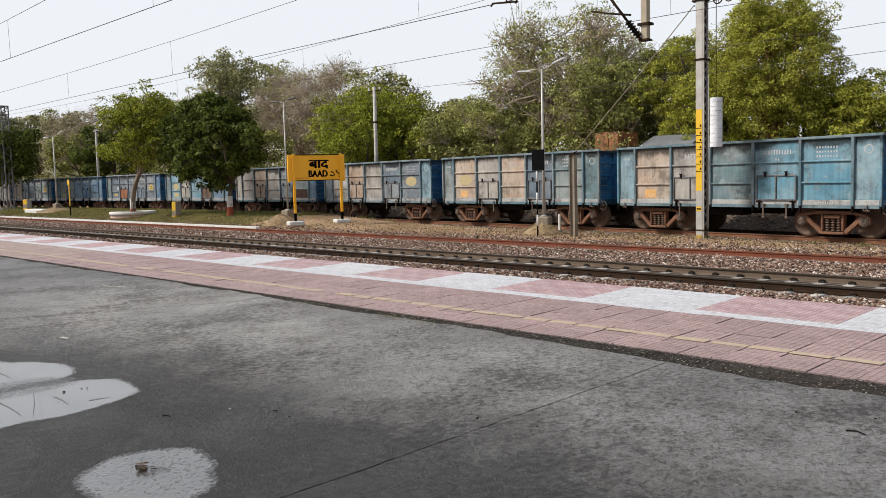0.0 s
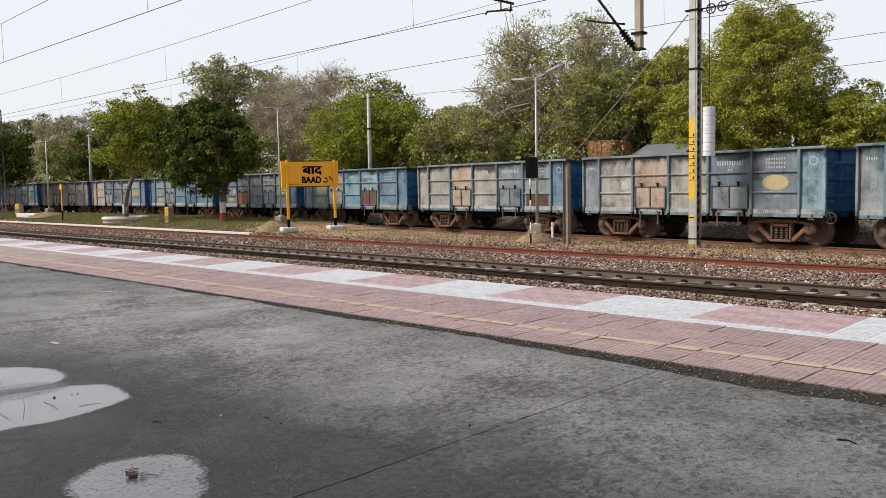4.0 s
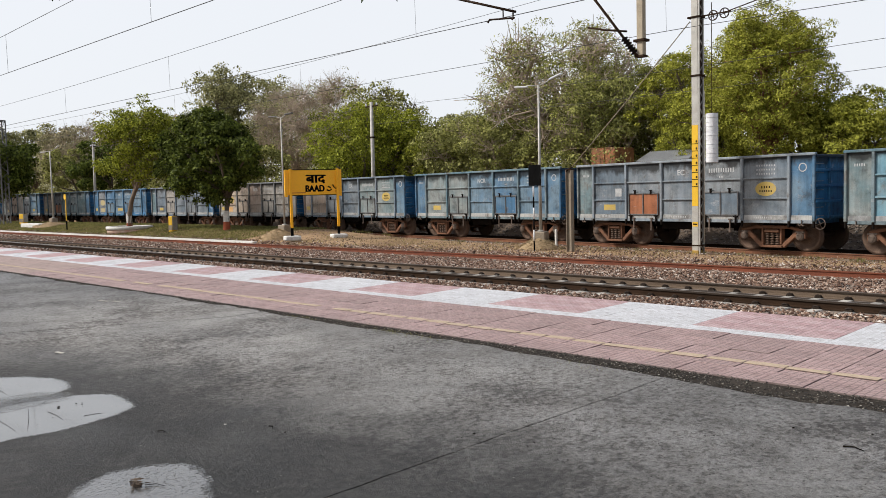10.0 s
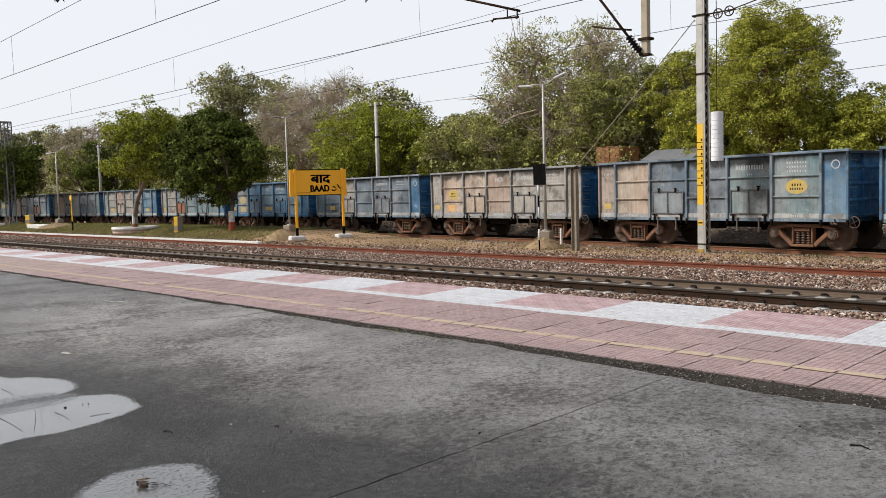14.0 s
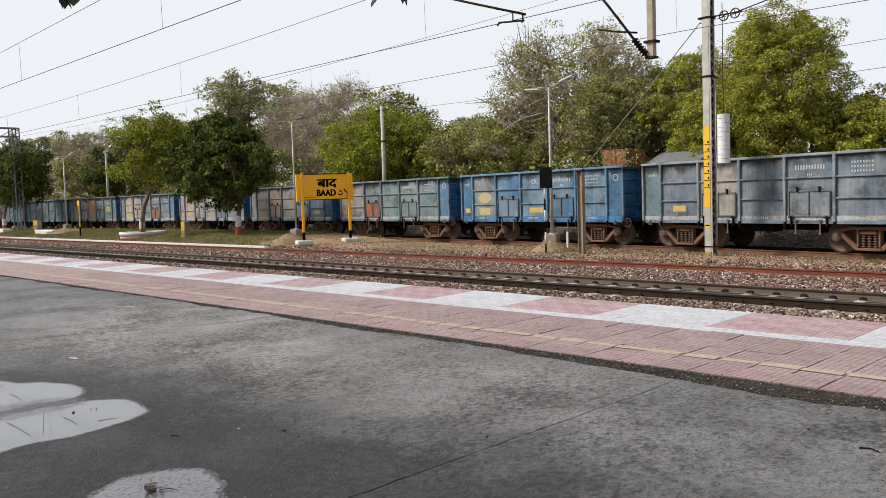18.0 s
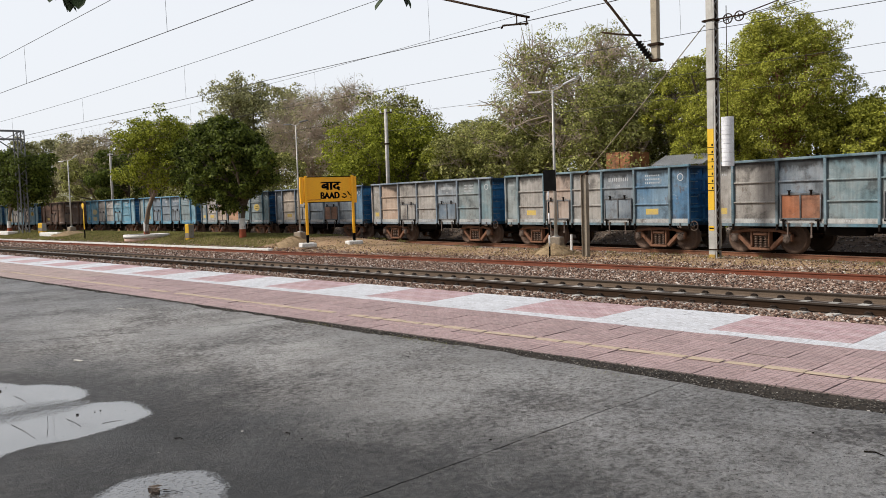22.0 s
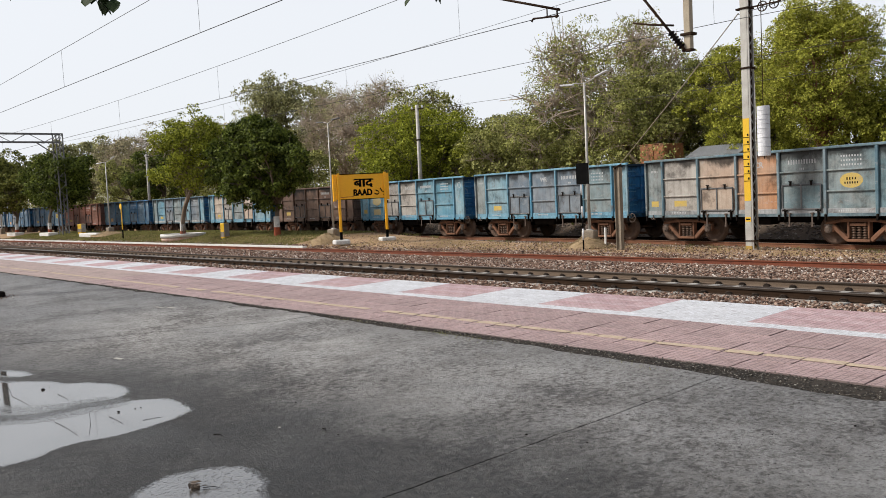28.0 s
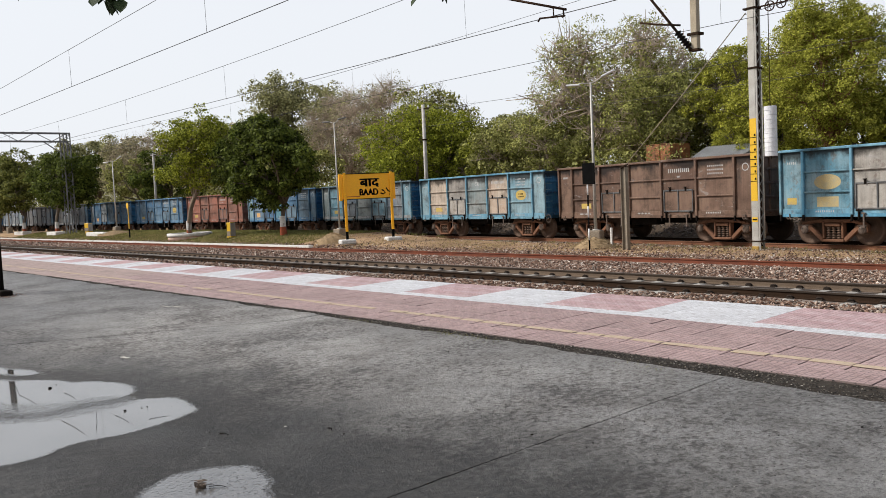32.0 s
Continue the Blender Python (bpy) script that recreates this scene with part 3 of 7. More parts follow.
def make_wagon(code):
    frame_p, bays = code.split()
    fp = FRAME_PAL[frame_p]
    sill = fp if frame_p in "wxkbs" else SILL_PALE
    w = empty("freight_wagon", 0, 0, 0)
    # local x from the body's rear corner; y = 0 at the track's middle; z from the rail
    for side in (-1, 1):
        tag = "near" if side < 0 else "far"
        turn = Matrix.Identity(4) if side < 0 else Matrix.Translation((WAGON_L, 0, 0)) @ Matrix.Rotation(math.pi, 4, "Z")
        for i in range(7):
            x0, x1 = POSTS[i], POSTS[i + 1]
            door = i in (2, 4)
            ribs = (2.66,) if door else ((2.66, 1.93) if i not in (0, 6) else ())
            key = "bay_%.2f_%d" % (x1 - x0, len(ribs))
            plain_part("side_panel", key, lambda: bay_mesh(x1 - x0, ribs), PAL[{"r": "g", "v": "s"}.get(bays[i], bays[i])], w, turn @ Matrix.Translation((x0, -HW + 0.10, 0)))
            if door and side < 0:
                d = plain_part("door", "wagon_door", lambda: door_mesh(1.36), PAL["r" if bays[i] == "r" else bays[i]], w, Matrix.Translation(((x0 + x1) / 2, -HW + 0.065, 0)) @ Matrix.Diagonal((STRETCH, 1, 1, 1)), "flap door with welded bars")
                for key_, nm_, args_ in DOOR_BARS:
                    plain_part(nm_, key_, lambda: bm_box(*args_, bevel=0.008), PAL["k"], d)
                for sx in (-0.36, 0.36):
                    plain_part("hinge", "door_hinge", hinge_mesh, UNDER, d, Matrix.Translation((sx, -0.02, 2.22)))
                    plain_part("latch", "door_latch", latch_mesh, UNDER, d, Matrix.Translation((sx * 1.6, -0.03, 1.30)))
        if side < 0:
            plain_part("sill_plate", "sill_plate", lambda: bm_box(0.02, WAGON_L - 0.02, -0.02, 0.02, Z0 + 0.015, Z0 + 0.185, bevel=0.008), sill, w, Matrix.Translation((0, -HW + 0.08, 0)), "dusty pale sill plate")
            for i in (2, 4):
                for sx in (-0.5, 0.42):
                    plain_part("drop_lever", "drop_lever", lever_mesh, DUSTY_STEEL, w, Matrix.Translation((bay_mid(i) + sx, -HW + 0.03, Z0 - 0.02)), "hanging door lever")
            for x in (0.42, WAGON_L - 0.5):
                plain_part("tow_hook", "tow_hook", tow_hook_mesh, DUSTY_STEEL, w, Matrix.Translation((x, -HW + 0.03, Z0 - 0.06)))
        for i in range(8):
            x = min(max(POSTS[i], 0.05), WAGON_L - 0.05)
            wd = 0.05 if i in (0, 7) else 0.055
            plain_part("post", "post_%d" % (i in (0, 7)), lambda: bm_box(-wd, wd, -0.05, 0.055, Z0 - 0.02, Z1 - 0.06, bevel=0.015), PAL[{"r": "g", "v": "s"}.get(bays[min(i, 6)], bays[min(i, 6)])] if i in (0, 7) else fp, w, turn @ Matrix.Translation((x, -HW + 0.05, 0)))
            if side < 0:
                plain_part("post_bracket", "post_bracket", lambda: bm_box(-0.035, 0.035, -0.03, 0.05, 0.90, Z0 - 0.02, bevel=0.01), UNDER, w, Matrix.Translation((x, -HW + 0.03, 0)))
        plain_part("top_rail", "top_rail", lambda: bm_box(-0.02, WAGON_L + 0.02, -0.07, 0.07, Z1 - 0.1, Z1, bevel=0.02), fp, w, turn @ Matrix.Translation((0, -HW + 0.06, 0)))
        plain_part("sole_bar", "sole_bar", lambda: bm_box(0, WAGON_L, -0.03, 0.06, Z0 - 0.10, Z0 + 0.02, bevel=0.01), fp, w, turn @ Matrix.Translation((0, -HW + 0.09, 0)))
    for ex, sgn in ((0.06, -1), (WAGON_L - 0.06, 1)):
        def end_wall():
            bm = bm_box(-0.02, 0.02, -HW + 0.05, HW - 0.05, Z0 - 0.1, Z1 - 0.06)
            return bm
        m = Matrix.Translation((ex, 0, 0)) @ (Matrix.Identity(4) if sgn > 0 else Matrix.Rotation(math.pi, 4, "Z"))
        ep = P_DEEP if frame_p in "bdstgen" else fp
        ew = plain_part("end_wall", "end_wall", end_wall, ep, w, m, "ribbed end wall")
        for z in (1.25, 1.8, 2.35, 2.9, 3.38):
            plain_part("end_rib", "end_rib_%.2f" % z, lambda: bm_box(0.0, 0.10, -HW + 0.06, HW - 0.06, z - 0.05, z + 0.05, bevel=0.015), ep, ew)
        for y in (-0.8, 0.8):
            plain_part("stiffener", "stiffener", lambda: bm_box(0.0, 0.085, -0.05, 0.05, Z0, Z1 - 0.1, bevel=0.01), ep, ew, Matrix.Translation((0, y, 0)))
        if sgn > 0:
            for z in (1.45, 1.75, 2.05, 2.35, 2.65, 2.95, 3.25):
                plain_part("ladder_rung", "ladder_rung", rung_mesh, fp, ew, Matrix.Translation((0.02, -HW + 0.12, z - 0.14)))
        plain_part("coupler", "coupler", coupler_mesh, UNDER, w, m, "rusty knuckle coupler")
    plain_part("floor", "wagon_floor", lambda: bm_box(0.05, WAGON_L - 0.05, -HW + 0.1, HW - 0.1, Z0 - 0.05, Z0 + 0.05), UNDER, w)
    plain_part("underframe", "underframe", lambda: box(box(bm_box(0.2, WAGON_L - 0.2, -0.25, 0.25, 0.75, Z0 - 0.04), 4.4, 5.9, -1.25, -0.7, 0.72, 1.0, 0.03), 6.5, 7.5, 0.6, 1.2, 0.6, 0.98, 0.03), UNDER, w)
    hw = plain_part("handwheel", "handwheel", handwheel_mesh, DUSTY_STEEL, w, pose(WAGON_L + 0.16, -HW + 0.08, 1.04), "dusty brake handwheel")
    plain_part("wheel_shaft", "wheel_shaft", lambda: tube(bmesh.new(), [(0, 0, 0), (0, 0.5, 0), (-0.4, 0.55, 0)], 0.02, 6), UNDER, hw)
    for bx in (BOGIE_X, WAGON_L - BOGIE_X):
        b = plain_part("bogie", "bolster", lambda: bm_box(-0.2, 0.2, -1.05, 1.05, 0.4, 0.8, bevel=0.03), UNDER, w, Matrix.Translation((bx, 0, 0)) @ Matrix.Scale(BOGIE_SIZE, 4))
        for sy in (-1, 1):
            plain_part("side_frame", "side_frame", side_frame_mesh, BOGIE, b, Matrix.Translation((0, sy * 1.12, 0)), "rust-brown cast side frame")
        for sx in (-1, 1):
            plain_part("bearing_cap", "bearing_cap", bearing_cap_mesh, DUSTY_STEEL, b, Matrix.Translation((sx * 1.0, -1.16, 0.5)), "dusty round bearing cap")
        for sx in (-0.18, 0.0, 0.18):
            plain_part("spring", "spring", spring_mesh, WHEEL_MAT, b, Matrix.Translation((sx, -1.12, 0)))
        for sx in (-1, 1):
            plain_part("wheelset", "wheelset", wheel_mesh, WHEEL_MAT, b, Matrix.Translation((sx * 1.0, 0, 0.5)))
    return w


NAMES = dict(p="faded pink", o="faded orange", b="blue", d="deep blue", s="light blue", t="faded teal", g="greyed blue", e="dusty beige", n="dusty tan", w="dark brown", r="rust", x="red oxide", k="grimy dark grey")
TRAIN = []
for k_, code_ in enumerate(WAGONS):
    wg = make_wagon(code_)
    extra = " with patched bays" if len(set(code_.split()[1])) > 2 else ""
    tagged(wg, "%s open freight wagon%s on rusty bogies" % (NAMES[code_[0]], extra), "freight wagon", "wagons of the train")
    wg.matrix_basis = wagon_pose(0, k_)
    TRAIN.append(wg)


# ---- lettering and signs painted on the wagons ----
PAINT_WHITE = weathered("faded_white_lettering", (0.55, 0.55, 0.54), (0.26, 0.27, 0.28), 6, 0.8, fine=40, bumps=0)
PAINT_YELLOW = weathered("faded_yellow_sign", (0.56, 0.38, 0.05), (0.36, 0.29, 0.16), 5, 0.8, fine=40, bumps=0)
PAINT_ORANGE = weathered("faded_orange_sign", (0.55, 0.26, 0.05), (0.6, 0.42, 0.25), 5, 0.8, fine=40, bumps=0)
PAINT_CREAM = weathered("faded_cream_sign", (0.50, 0.37, 0.15), (0.33, 0.31, 0.22), 6, 0.8, fine=40, bumps=0)


def word_mesh(body, size):
    cu = bpy.data.curves.new("lettering", "FONT")
    cu.body, cu.size, cu.extrude, cu.align_x, cu.align_y, cu.offset = body, size, 0.001, "CENTER", "CENTER", 0.006
    ob = bpy.data.objects.new("lettering", cu)
    scene.collection.objects.link(ob)
    bpy.context.view_layer.update()
    me = bpy.data.meshes.new_from_object(ob.evaluated_get(bpy.context.evaluated_depsgraph_get()))
    bpy.data.objects.remove(ob)
    bpy.data.curves.remove(cu)
    bm = bmesh.new()
    bm.from_mesh(me)
    bmesh.ops.rotate(bm, verts=bm.verts, matrix=Matrix.Rotation(radians(90), 3, "X"))
    return bm


def digits_bm(n, h, seed, w=None):
    """A row of plain upright bars of the size of painted figures."""
    rnd = random.Random(seed)
    bm = bmesh.new()
    w = w or h * 0.62
    for i in range(n):
        x = (i - (n - 1) / 2) * w
        hh = h * rnd.uniform(0.85, 1.0)
        box(bm, x - w * 0.24, x + w * 0.24, -0.001, 0.001, -hh / 2, hh / 2)
    return bm


def ring_bm(r0, r1, sx=1.0, seg=24):
    bm = bmesh.new()
    for y in (-0.001, 0.001):
        a = [bm.verts.new((r0 * sx * math.cos(t), y, r0 * math.sin(t))) for t in (2 * math.pi * k / seg for k in range(seg))]
        b = [bm.verts.new((r1 * sx * math.cos(t), y, r1 * math.sin(t))) for t in (2 * math.pi * k / seg for k in range(seg))]
        for k in range(seg):
            bm.faces.new((a[k], a[(k + 1) % seg], b[(k + 1) % seg], b[k]))
    return bm


def disc_bm(rx, rz, seg=28):
    bm = bmesh.new()
    a = [bm.verts.new((rx * math.cos(t), -0.001, rz * math.sin(t))) for t in (2 * math.pi * k / seg for k in range(seg))]
    b = [bm.verts.new((v.co.x, 0.001, v.co.z)) for v in a]
    bm.faces.new(a)
    for k in range(seg):
        bm.faces.new((a[k], b[k], b[(k + 1) % seg], a[(k + 1) % seg]))
    bmesh.ops.recalc_face_normals(bm, faces=bm.faces)
    return bm


# what else a wagon carries: kind, bay, height over the rail
MARKS = {1: ["Y1", "ECR3"], 2: ["O1", "NCR2"], 3: ["C1", "O1", "ECR3"], 4: ["W1", "C5"], 5: ["ECR3", "R5"], 6: ["ECR3", "C1", "c1"], 7: ["EC3", "Y1", "G5", "W1"], 8: ["NCR3", "Y1"],
         9: ["CR3", "Y0", "G5"], 10: ["Y0", "G1", "O1", "NCR3"], 11: ["Y1"], 12: ["CR3", "Y0", "Y3", "y3", "C1", "c1"], 13: ["Y0"], 14: ["CR3", "Y5", "Y1"], 15: ["Y0"], 16: ["Y1", "WR3"],
         17: ["Y0", "Y1", "G5", "SCR3"], 18: ["WR3", "Y1"], 19: ["C1", "c1", "Y0", "NCR3"], 20: ["Y1"], 21: ["G5", "Y1", "CR3"], 22: ["Y1"], 23: ["O1"], 24: ["Y1"], 25: ["Y1", "G5"], 26: ["O1"]}


def letter_wagon(w, k):
    y = -HW + 0.091
    at = lambda i, z, dx=0.0: Matrix.Translation((bay_mid(i) + dx, y, z))
    dull = PAINT_WHITE
    plain_part("stencil_line", "digits11_%d" % (k % 4), lambda: digits_bm(11, 0.17, k % 4), dull, w, at(4, 3.02))
    for j in range(3):
        plain_part("stencil_line", "stencil_%d" % (j + 3 * (k % 2)), lambda: digits_bm(8, 0.07, j + 3 * (k % 2), 0.1), dull, w, at(5, 3.12 - 0.15 * j))
    plain_part("stencil_ring", "stencil_ring", lambda: ring_bm(0.12, 0.155), dull, w, at(6, 3.0))
    plain_part("stencil_line", "stencil_small", lambda: digits_bm(5, 0.10, 9, 0.08), dull, w, at(0, 3.0))
    plain_part("stencil_line", "stencil_cap", lambda: digits_bm(3, 0.09, 7, 0.07), dull, w, at(4, 2.76))
    for i in (1, 3, 5):
        plain_part("stencil_line", "stencil_foot", lambda: digits_bm(9, 0.07, 5, 0.085), dull, w, at(i, 1.24, -0.1) @ Matrix.Translation((0, -0.034, 0)))
    for code in MARKS.get(k, ()):
        kind, i = code[:-1], int(code[-1])
        if kind == "Y":
            plain_part("yellow_panel", "yellow_panel_%d" % (i == 0), lambda: bm_box(*((-0.2, 0.2) if i == 0 else (-0.36, 0.3)), -0.001, 0.001, -0.12, 0.12), PAINT_YELLOW, w, at(i, 1.62))
        elif kind == "y":
            plain_part("yellow_panel", "yellow_panel_big", lambda: bm_box(0.32, 0.62, -0.001, 0.001, -0.12, 0.12), PAINT_YELLOW, w, at(i, 1.62))
        elif kind == "O":
            plain_part("orange_panel", "orange_panel", lambda: bm_box(-0.45, 0.15, -0.001, 0.001, -0.17, 0.17), PAINT_ORANGE, w, at(i, 1.56))
        elif kind == "G":
            d = plain_part("round_sign", "round_sign", lambda: disc_bm(0.42, 0.26), PAINT_YELLOW, w, at(i, 2.28))
            plain_part("sign_line", "sign_line", lambda: digits_bm(4, 0.09, 2, 0.1), UNDER, d, Matrix.Translation((0, -0.003, 0.06)))
            plain_part("sign_line", "sign_line_b", lambda: digits_bm(6, 0.08, 3, 0.09), UNDER, d, Matrix.Translation((0, -0.003, -0.08)))
        elif kind == "R":
            plain_part("rust_patch", "rust_patch", lambda: bm_box(-0.74, 0.74, -0.001, 0.001, -0.32, 0.32), P_REDOX, w, at(i, 1.53))
        elif kind == "C":
            plain_part("round_sign", "round_sign_wide", lambda: disc_bm(0.52, 0.27), PAINT_CREAM, w, at(i, 2.28))
        elif kind == "c":
            plain_part("cream_panel", "cream_panel", lambda: bm_box(-0.42, 0.42, -0.001, 0.001, -0.18, 0.18), PAINT_CREAM, w, at(i, 1.58))
        elif kind == "W":
            plain_part("white_label", "white_label", lambda: bm_box(-0.2, 0.15, -0.001, 0.001, -0.17, 0.17), PAINT_WHITE, w, at(i, 2.25, 0.5))
        else:
            plain_part("lettering", "word_" + kind, lambda: word_mesh(kind, 0.30), dull, w, at(i, 2.98))


for k_, w_ in enumerate(TRAIN):
    letter_wagon(w_, k_)

# ---- trees ----
def mesh_np(name, verts, faces_n, k):
    """A mesh from arrays: faces of k corners each, numbered in faces_n (n, k)."""
    me = bpy.data.meshes.new(name)
    nf = len(faces_n)
    me.vertices.add(len(verts))
    me.vertices.foreach_set("co", np.asarray(verts, np.float32).ravel())
    me.loops.add(nf * k)
    me.loops.foreach_set("vertex_index", np.asarray(faces_n, np.int32).ravel())
    me.polygons.add(nf)
    me.polygons.foreach_set("loop_start", np.arange(0, nf * k, k, dtype=np.int32))
    me.update(calc_edges=True)
    return me


def unit(v):
    return v / np.maximum(np.linalg.norm(v, axis=1, keepdims=True), 1e-6)


def leaf_arrays(rng, pos, size, face=None, slim=0.36):
    """Four-cornered leaves at the points pos, turned to face outwards: corners and faces."""
    n = len(pos)
    s = size * rng.uniform(0.55, 1.4, n)
    up = unit((np.array([0, 0, 0.6]) if face is None else face) + rng.normal(0, 0.7, (n, 3)))
    d = rng.normal(size=(n, 3)) + np.array([0, 0, -0.5])
    d = unit(d - up * np.sum(d * up, 1, keepdims=True))
    w = np.cross(up, d) * (s * slim)[:, None]
    d = d * s[:, None]
    c = np.empty((n, 4, 3))
    c[:, 0], c[:, 1], c[:, 2], c[:, 3] = pos, pos + d * 0.5 + w, pos + d, pos + d * 0.5 - w
    return c.reshape(-1, 3), np.arange(4 * n).reshape(n, 4)


def stick_arrays(a, b, ra, rb):
    """Three-sided tapered sticks from the points a to the points b."""
    n = len(a)
    d = b - a
    d /= np.maximum(np.linalg.norm(d, axis=1, keepdims=True), 1e-6)
    u = np.cross(d, np.array([0.31, 0.57, 0.76]))
    u /= np.maximum(np.linalg.norm(u, axis=1, keepdims=True), 1e-6)
    v = np.cross(d, u)
    c = np.empty((n, 6, 3))
    for k in range(3):
        q = u * math.cos(2.0944 * k) + v * math.sin(2.0944 * k)
        c[:, k], c[:, 3 + k] = a + q * np.reshape(ra, (-1, 1)), b + q * np.reshape(rb, (-1, 1))
    base = np.arange(n)[:, None, None] * 6
    f = base + np.array([[0, 1, 4, 3], [1, 2, 5, 4], [2, 0, 3, 5]])[None]
    return c.reshape(-1, 3), f.reshape(-1, 4)


def make_tree(name, x, y, z, height, radius, leaf, label, seed, bark=None, count=9000, size=0.2, trunk=0.28, fork=0.28, lobes=8, bare=0.0, flat=0.8, painted=False, skirt=0.45, lean=0.0, width=1.0, cx=0.0, clump=0.0, slim=0.36, low=0.0, depth=1.0, cy=0.0, lump=1.0, twigs=1.0, twig_r=1.0):
    """A tree: trunk, limbs and twigs in one mesh, and a crown of leaves gathered in uneven lobes."""
    rng = np.random.default_rng(seed)
    rnd = random.Random(seed)
    root = empty(name, x, y, z, label=label, category="tree", group="trees behind the railway" if y > 34 else "trees on the grass verge")
    th = height * fork
    cz0, cz1 = low or (th * skirt * 2 if fork > 0.1 else 0.5), height
    mid, half = (cz0 + cz1) / 2, (cz1 - cz0) / 2
    bm = bmesh.new()
    top = Vector((lean * th, 0.1 * th, th))
    tube(bm, [(0, 0, -0.3), (0.02, 0, th * 0.35), (lean * th * 0.6 + 0.06, 0.03, th * 0.7), top], [trunk * 1.3, trunk, trunk * 0.88, trunk * 0.85], 10, False)
    cents, rads = [], []
    for k in range(lobes):
        a = 2 * math.pi * (k * 0.618 + 0.13 * rnd.random())
        w = 2 * ((k + 0.5) / lobes) - 1
        ring = math.sqrt(max(0.05, 1 - w * w))
        r = min(radius, half * 1.3) * rnd.uniform(0.26, 0.5) * lump
        out = (radius - r) * ring * rnd.uniform(0.7, 1.15)
        cents.append((cx + out * math.cos(a) * width, cy + out * math.sin(a) * depth, mid + (half - r * flat) * w * rnd.uniform(0.9, 1.05)))
        rads.append(r)
    ends = []
    for c, r in zip(cents, rads):
        c = Vector(c)
        m1 = top.lerp(c, 0.4) + Vector((rnd.uniform(-1, 1), rnd.uniform(-1, 1), rnd.uniform(0, 1))) * radius * 0.1
        m2 = top.lerp(c, 0.75) + Vector((rnd.uniform(-1, 1), rnd.uniform(-1, 1), rnd.uniform(-0.5, 1))) * radius * 0.09
        tube(bm, [top - Vector((0, 0, 0.15)), m1, m2, c], [trunk * 0.6, trunk * 0.44, trunk * 0.3, trunk * 0.17], 6, False)
        for j in range(9):
            a, b = rnd.uniform(0, 6.283), math.acos(rnd.uniform(-0.6, 1))
            e = c + Vector((math.sin(b) * math.cos(a), math.sin(b) * math.sin(a), math.cos(b) * flat)) * r * rnd.uniform(0.7, 1.05)
            s = m2.lerp(c, rnd.uniform(0.2, 1))
            k1 = s.lerp(e, 0.5) + Vector((rnd.uniform(-1, 1), rnd.uniform(-1, 1), rnd.uniform(-1, 1))) * r * 0.14
            tube(bm, [s, k1, e], [trunk * 0.13, trunk * 0.08, trunk * 0.035], 4, False)
            ends.append((k1, e))
    part("trunk", bm, bark or BARK, root)
    # twigs
    nt = int((60 + 2600 * bare) * twigs)
    src = rng.integers(0, len(ends), nt)
    k1 = np.array([tuple(e[0]) for e in ends])[src]
    e1 = np.array([tuple(e[1]) for e in ends])[src]
    a = k1 + (e1 - k1) * rng.uniform(0, 1, (nt, 1))
    d = rng.normal(size=(nt, 3)) + np.array([0, 0, 0.5])
    d /= np.linalg.norm(d, axis=1, keepdims=True)
    b = a + d * radius * rng.uniform(0.1, 0.3, (nt, 1))
    v, f = stick_arrays(a, b, np.full(nt, trunk * 0.05 * twig_r), np.full(nt, trunk * 0.016 * twig_r))
    part("branchwork", mesh_np("branchwork", v, f, 4), bark or BARK, root)["kind"] = "stuff"
    # leaves: clumps round the shells of the lobes
    cents, rads = np.array(cents), np.array(rads)
    cr0 = clump or min(max(radius * 0.15, 0.42), 1.1)
    ncl = max(24, int(np.sum(4 * rads ** 2) / cr0 ** 2 * 0.8))
    li = rng.choice(len(cents), ncl, p=rads ** 2 / np.sum(rads ** 2))
    q = rng.normal(size=(ncl, 3)) + np.array([0, 0, 0.25])
    q /= np.linalg.norm(q, axis=1, keepdims=True)
    q[:, 2] *= flat
    cc = cents[li] + q * (rads[li] * rng.uniform(0.5, 1.15, ncl))[:, None]
    if bare:
        cc, q = np.concatenate([cc, b[: ncl // 3]]), np.concatenate([q, d[: ncl // 3]])
    cr = cr0 * rng.uniform(0.45, 1.35, len(cc))
    ci = rng.choice(len(cc), count, p=cr ** 2 / np.sum(cr ** 2))
    u = unit(rng.normal(size=(count, 3)) + np.array([0, 0, 0.35]) + q[ci] * 0.5)
    pos = cc[ci] + u * (cr[ci] * rng.uniform(0.55, 1.05, count))[:, None] * np.array([1, 1, 0.62])
    ok = pos[:, 2] > 0.4
    v, f = leaf_arrays(rng, pos[ok], size, (u * 0.75 + q[ci] * 0.45 + np.array([0, 0, 0.45]))[ok], slim)
    part("crown", mesh_np("crown", v, f, 4), leaf, root)
    if painted:
        part("ochre_band", tube(bmesh.new(), [(0, 0, 0.0), (0, 0, 0.55)], [trunk * 1.32, trunk * 1.14], 10, False), OCHRE, root, "red ochre painted foot")
        part("lime_band", tube(bmesh.new(), [(0, 0, 0.55), (0, 0, 1.25)], [trunk * 1.14, trunk * 1.06], 10, False), LIME, root, "white lime-washed band")
    return root


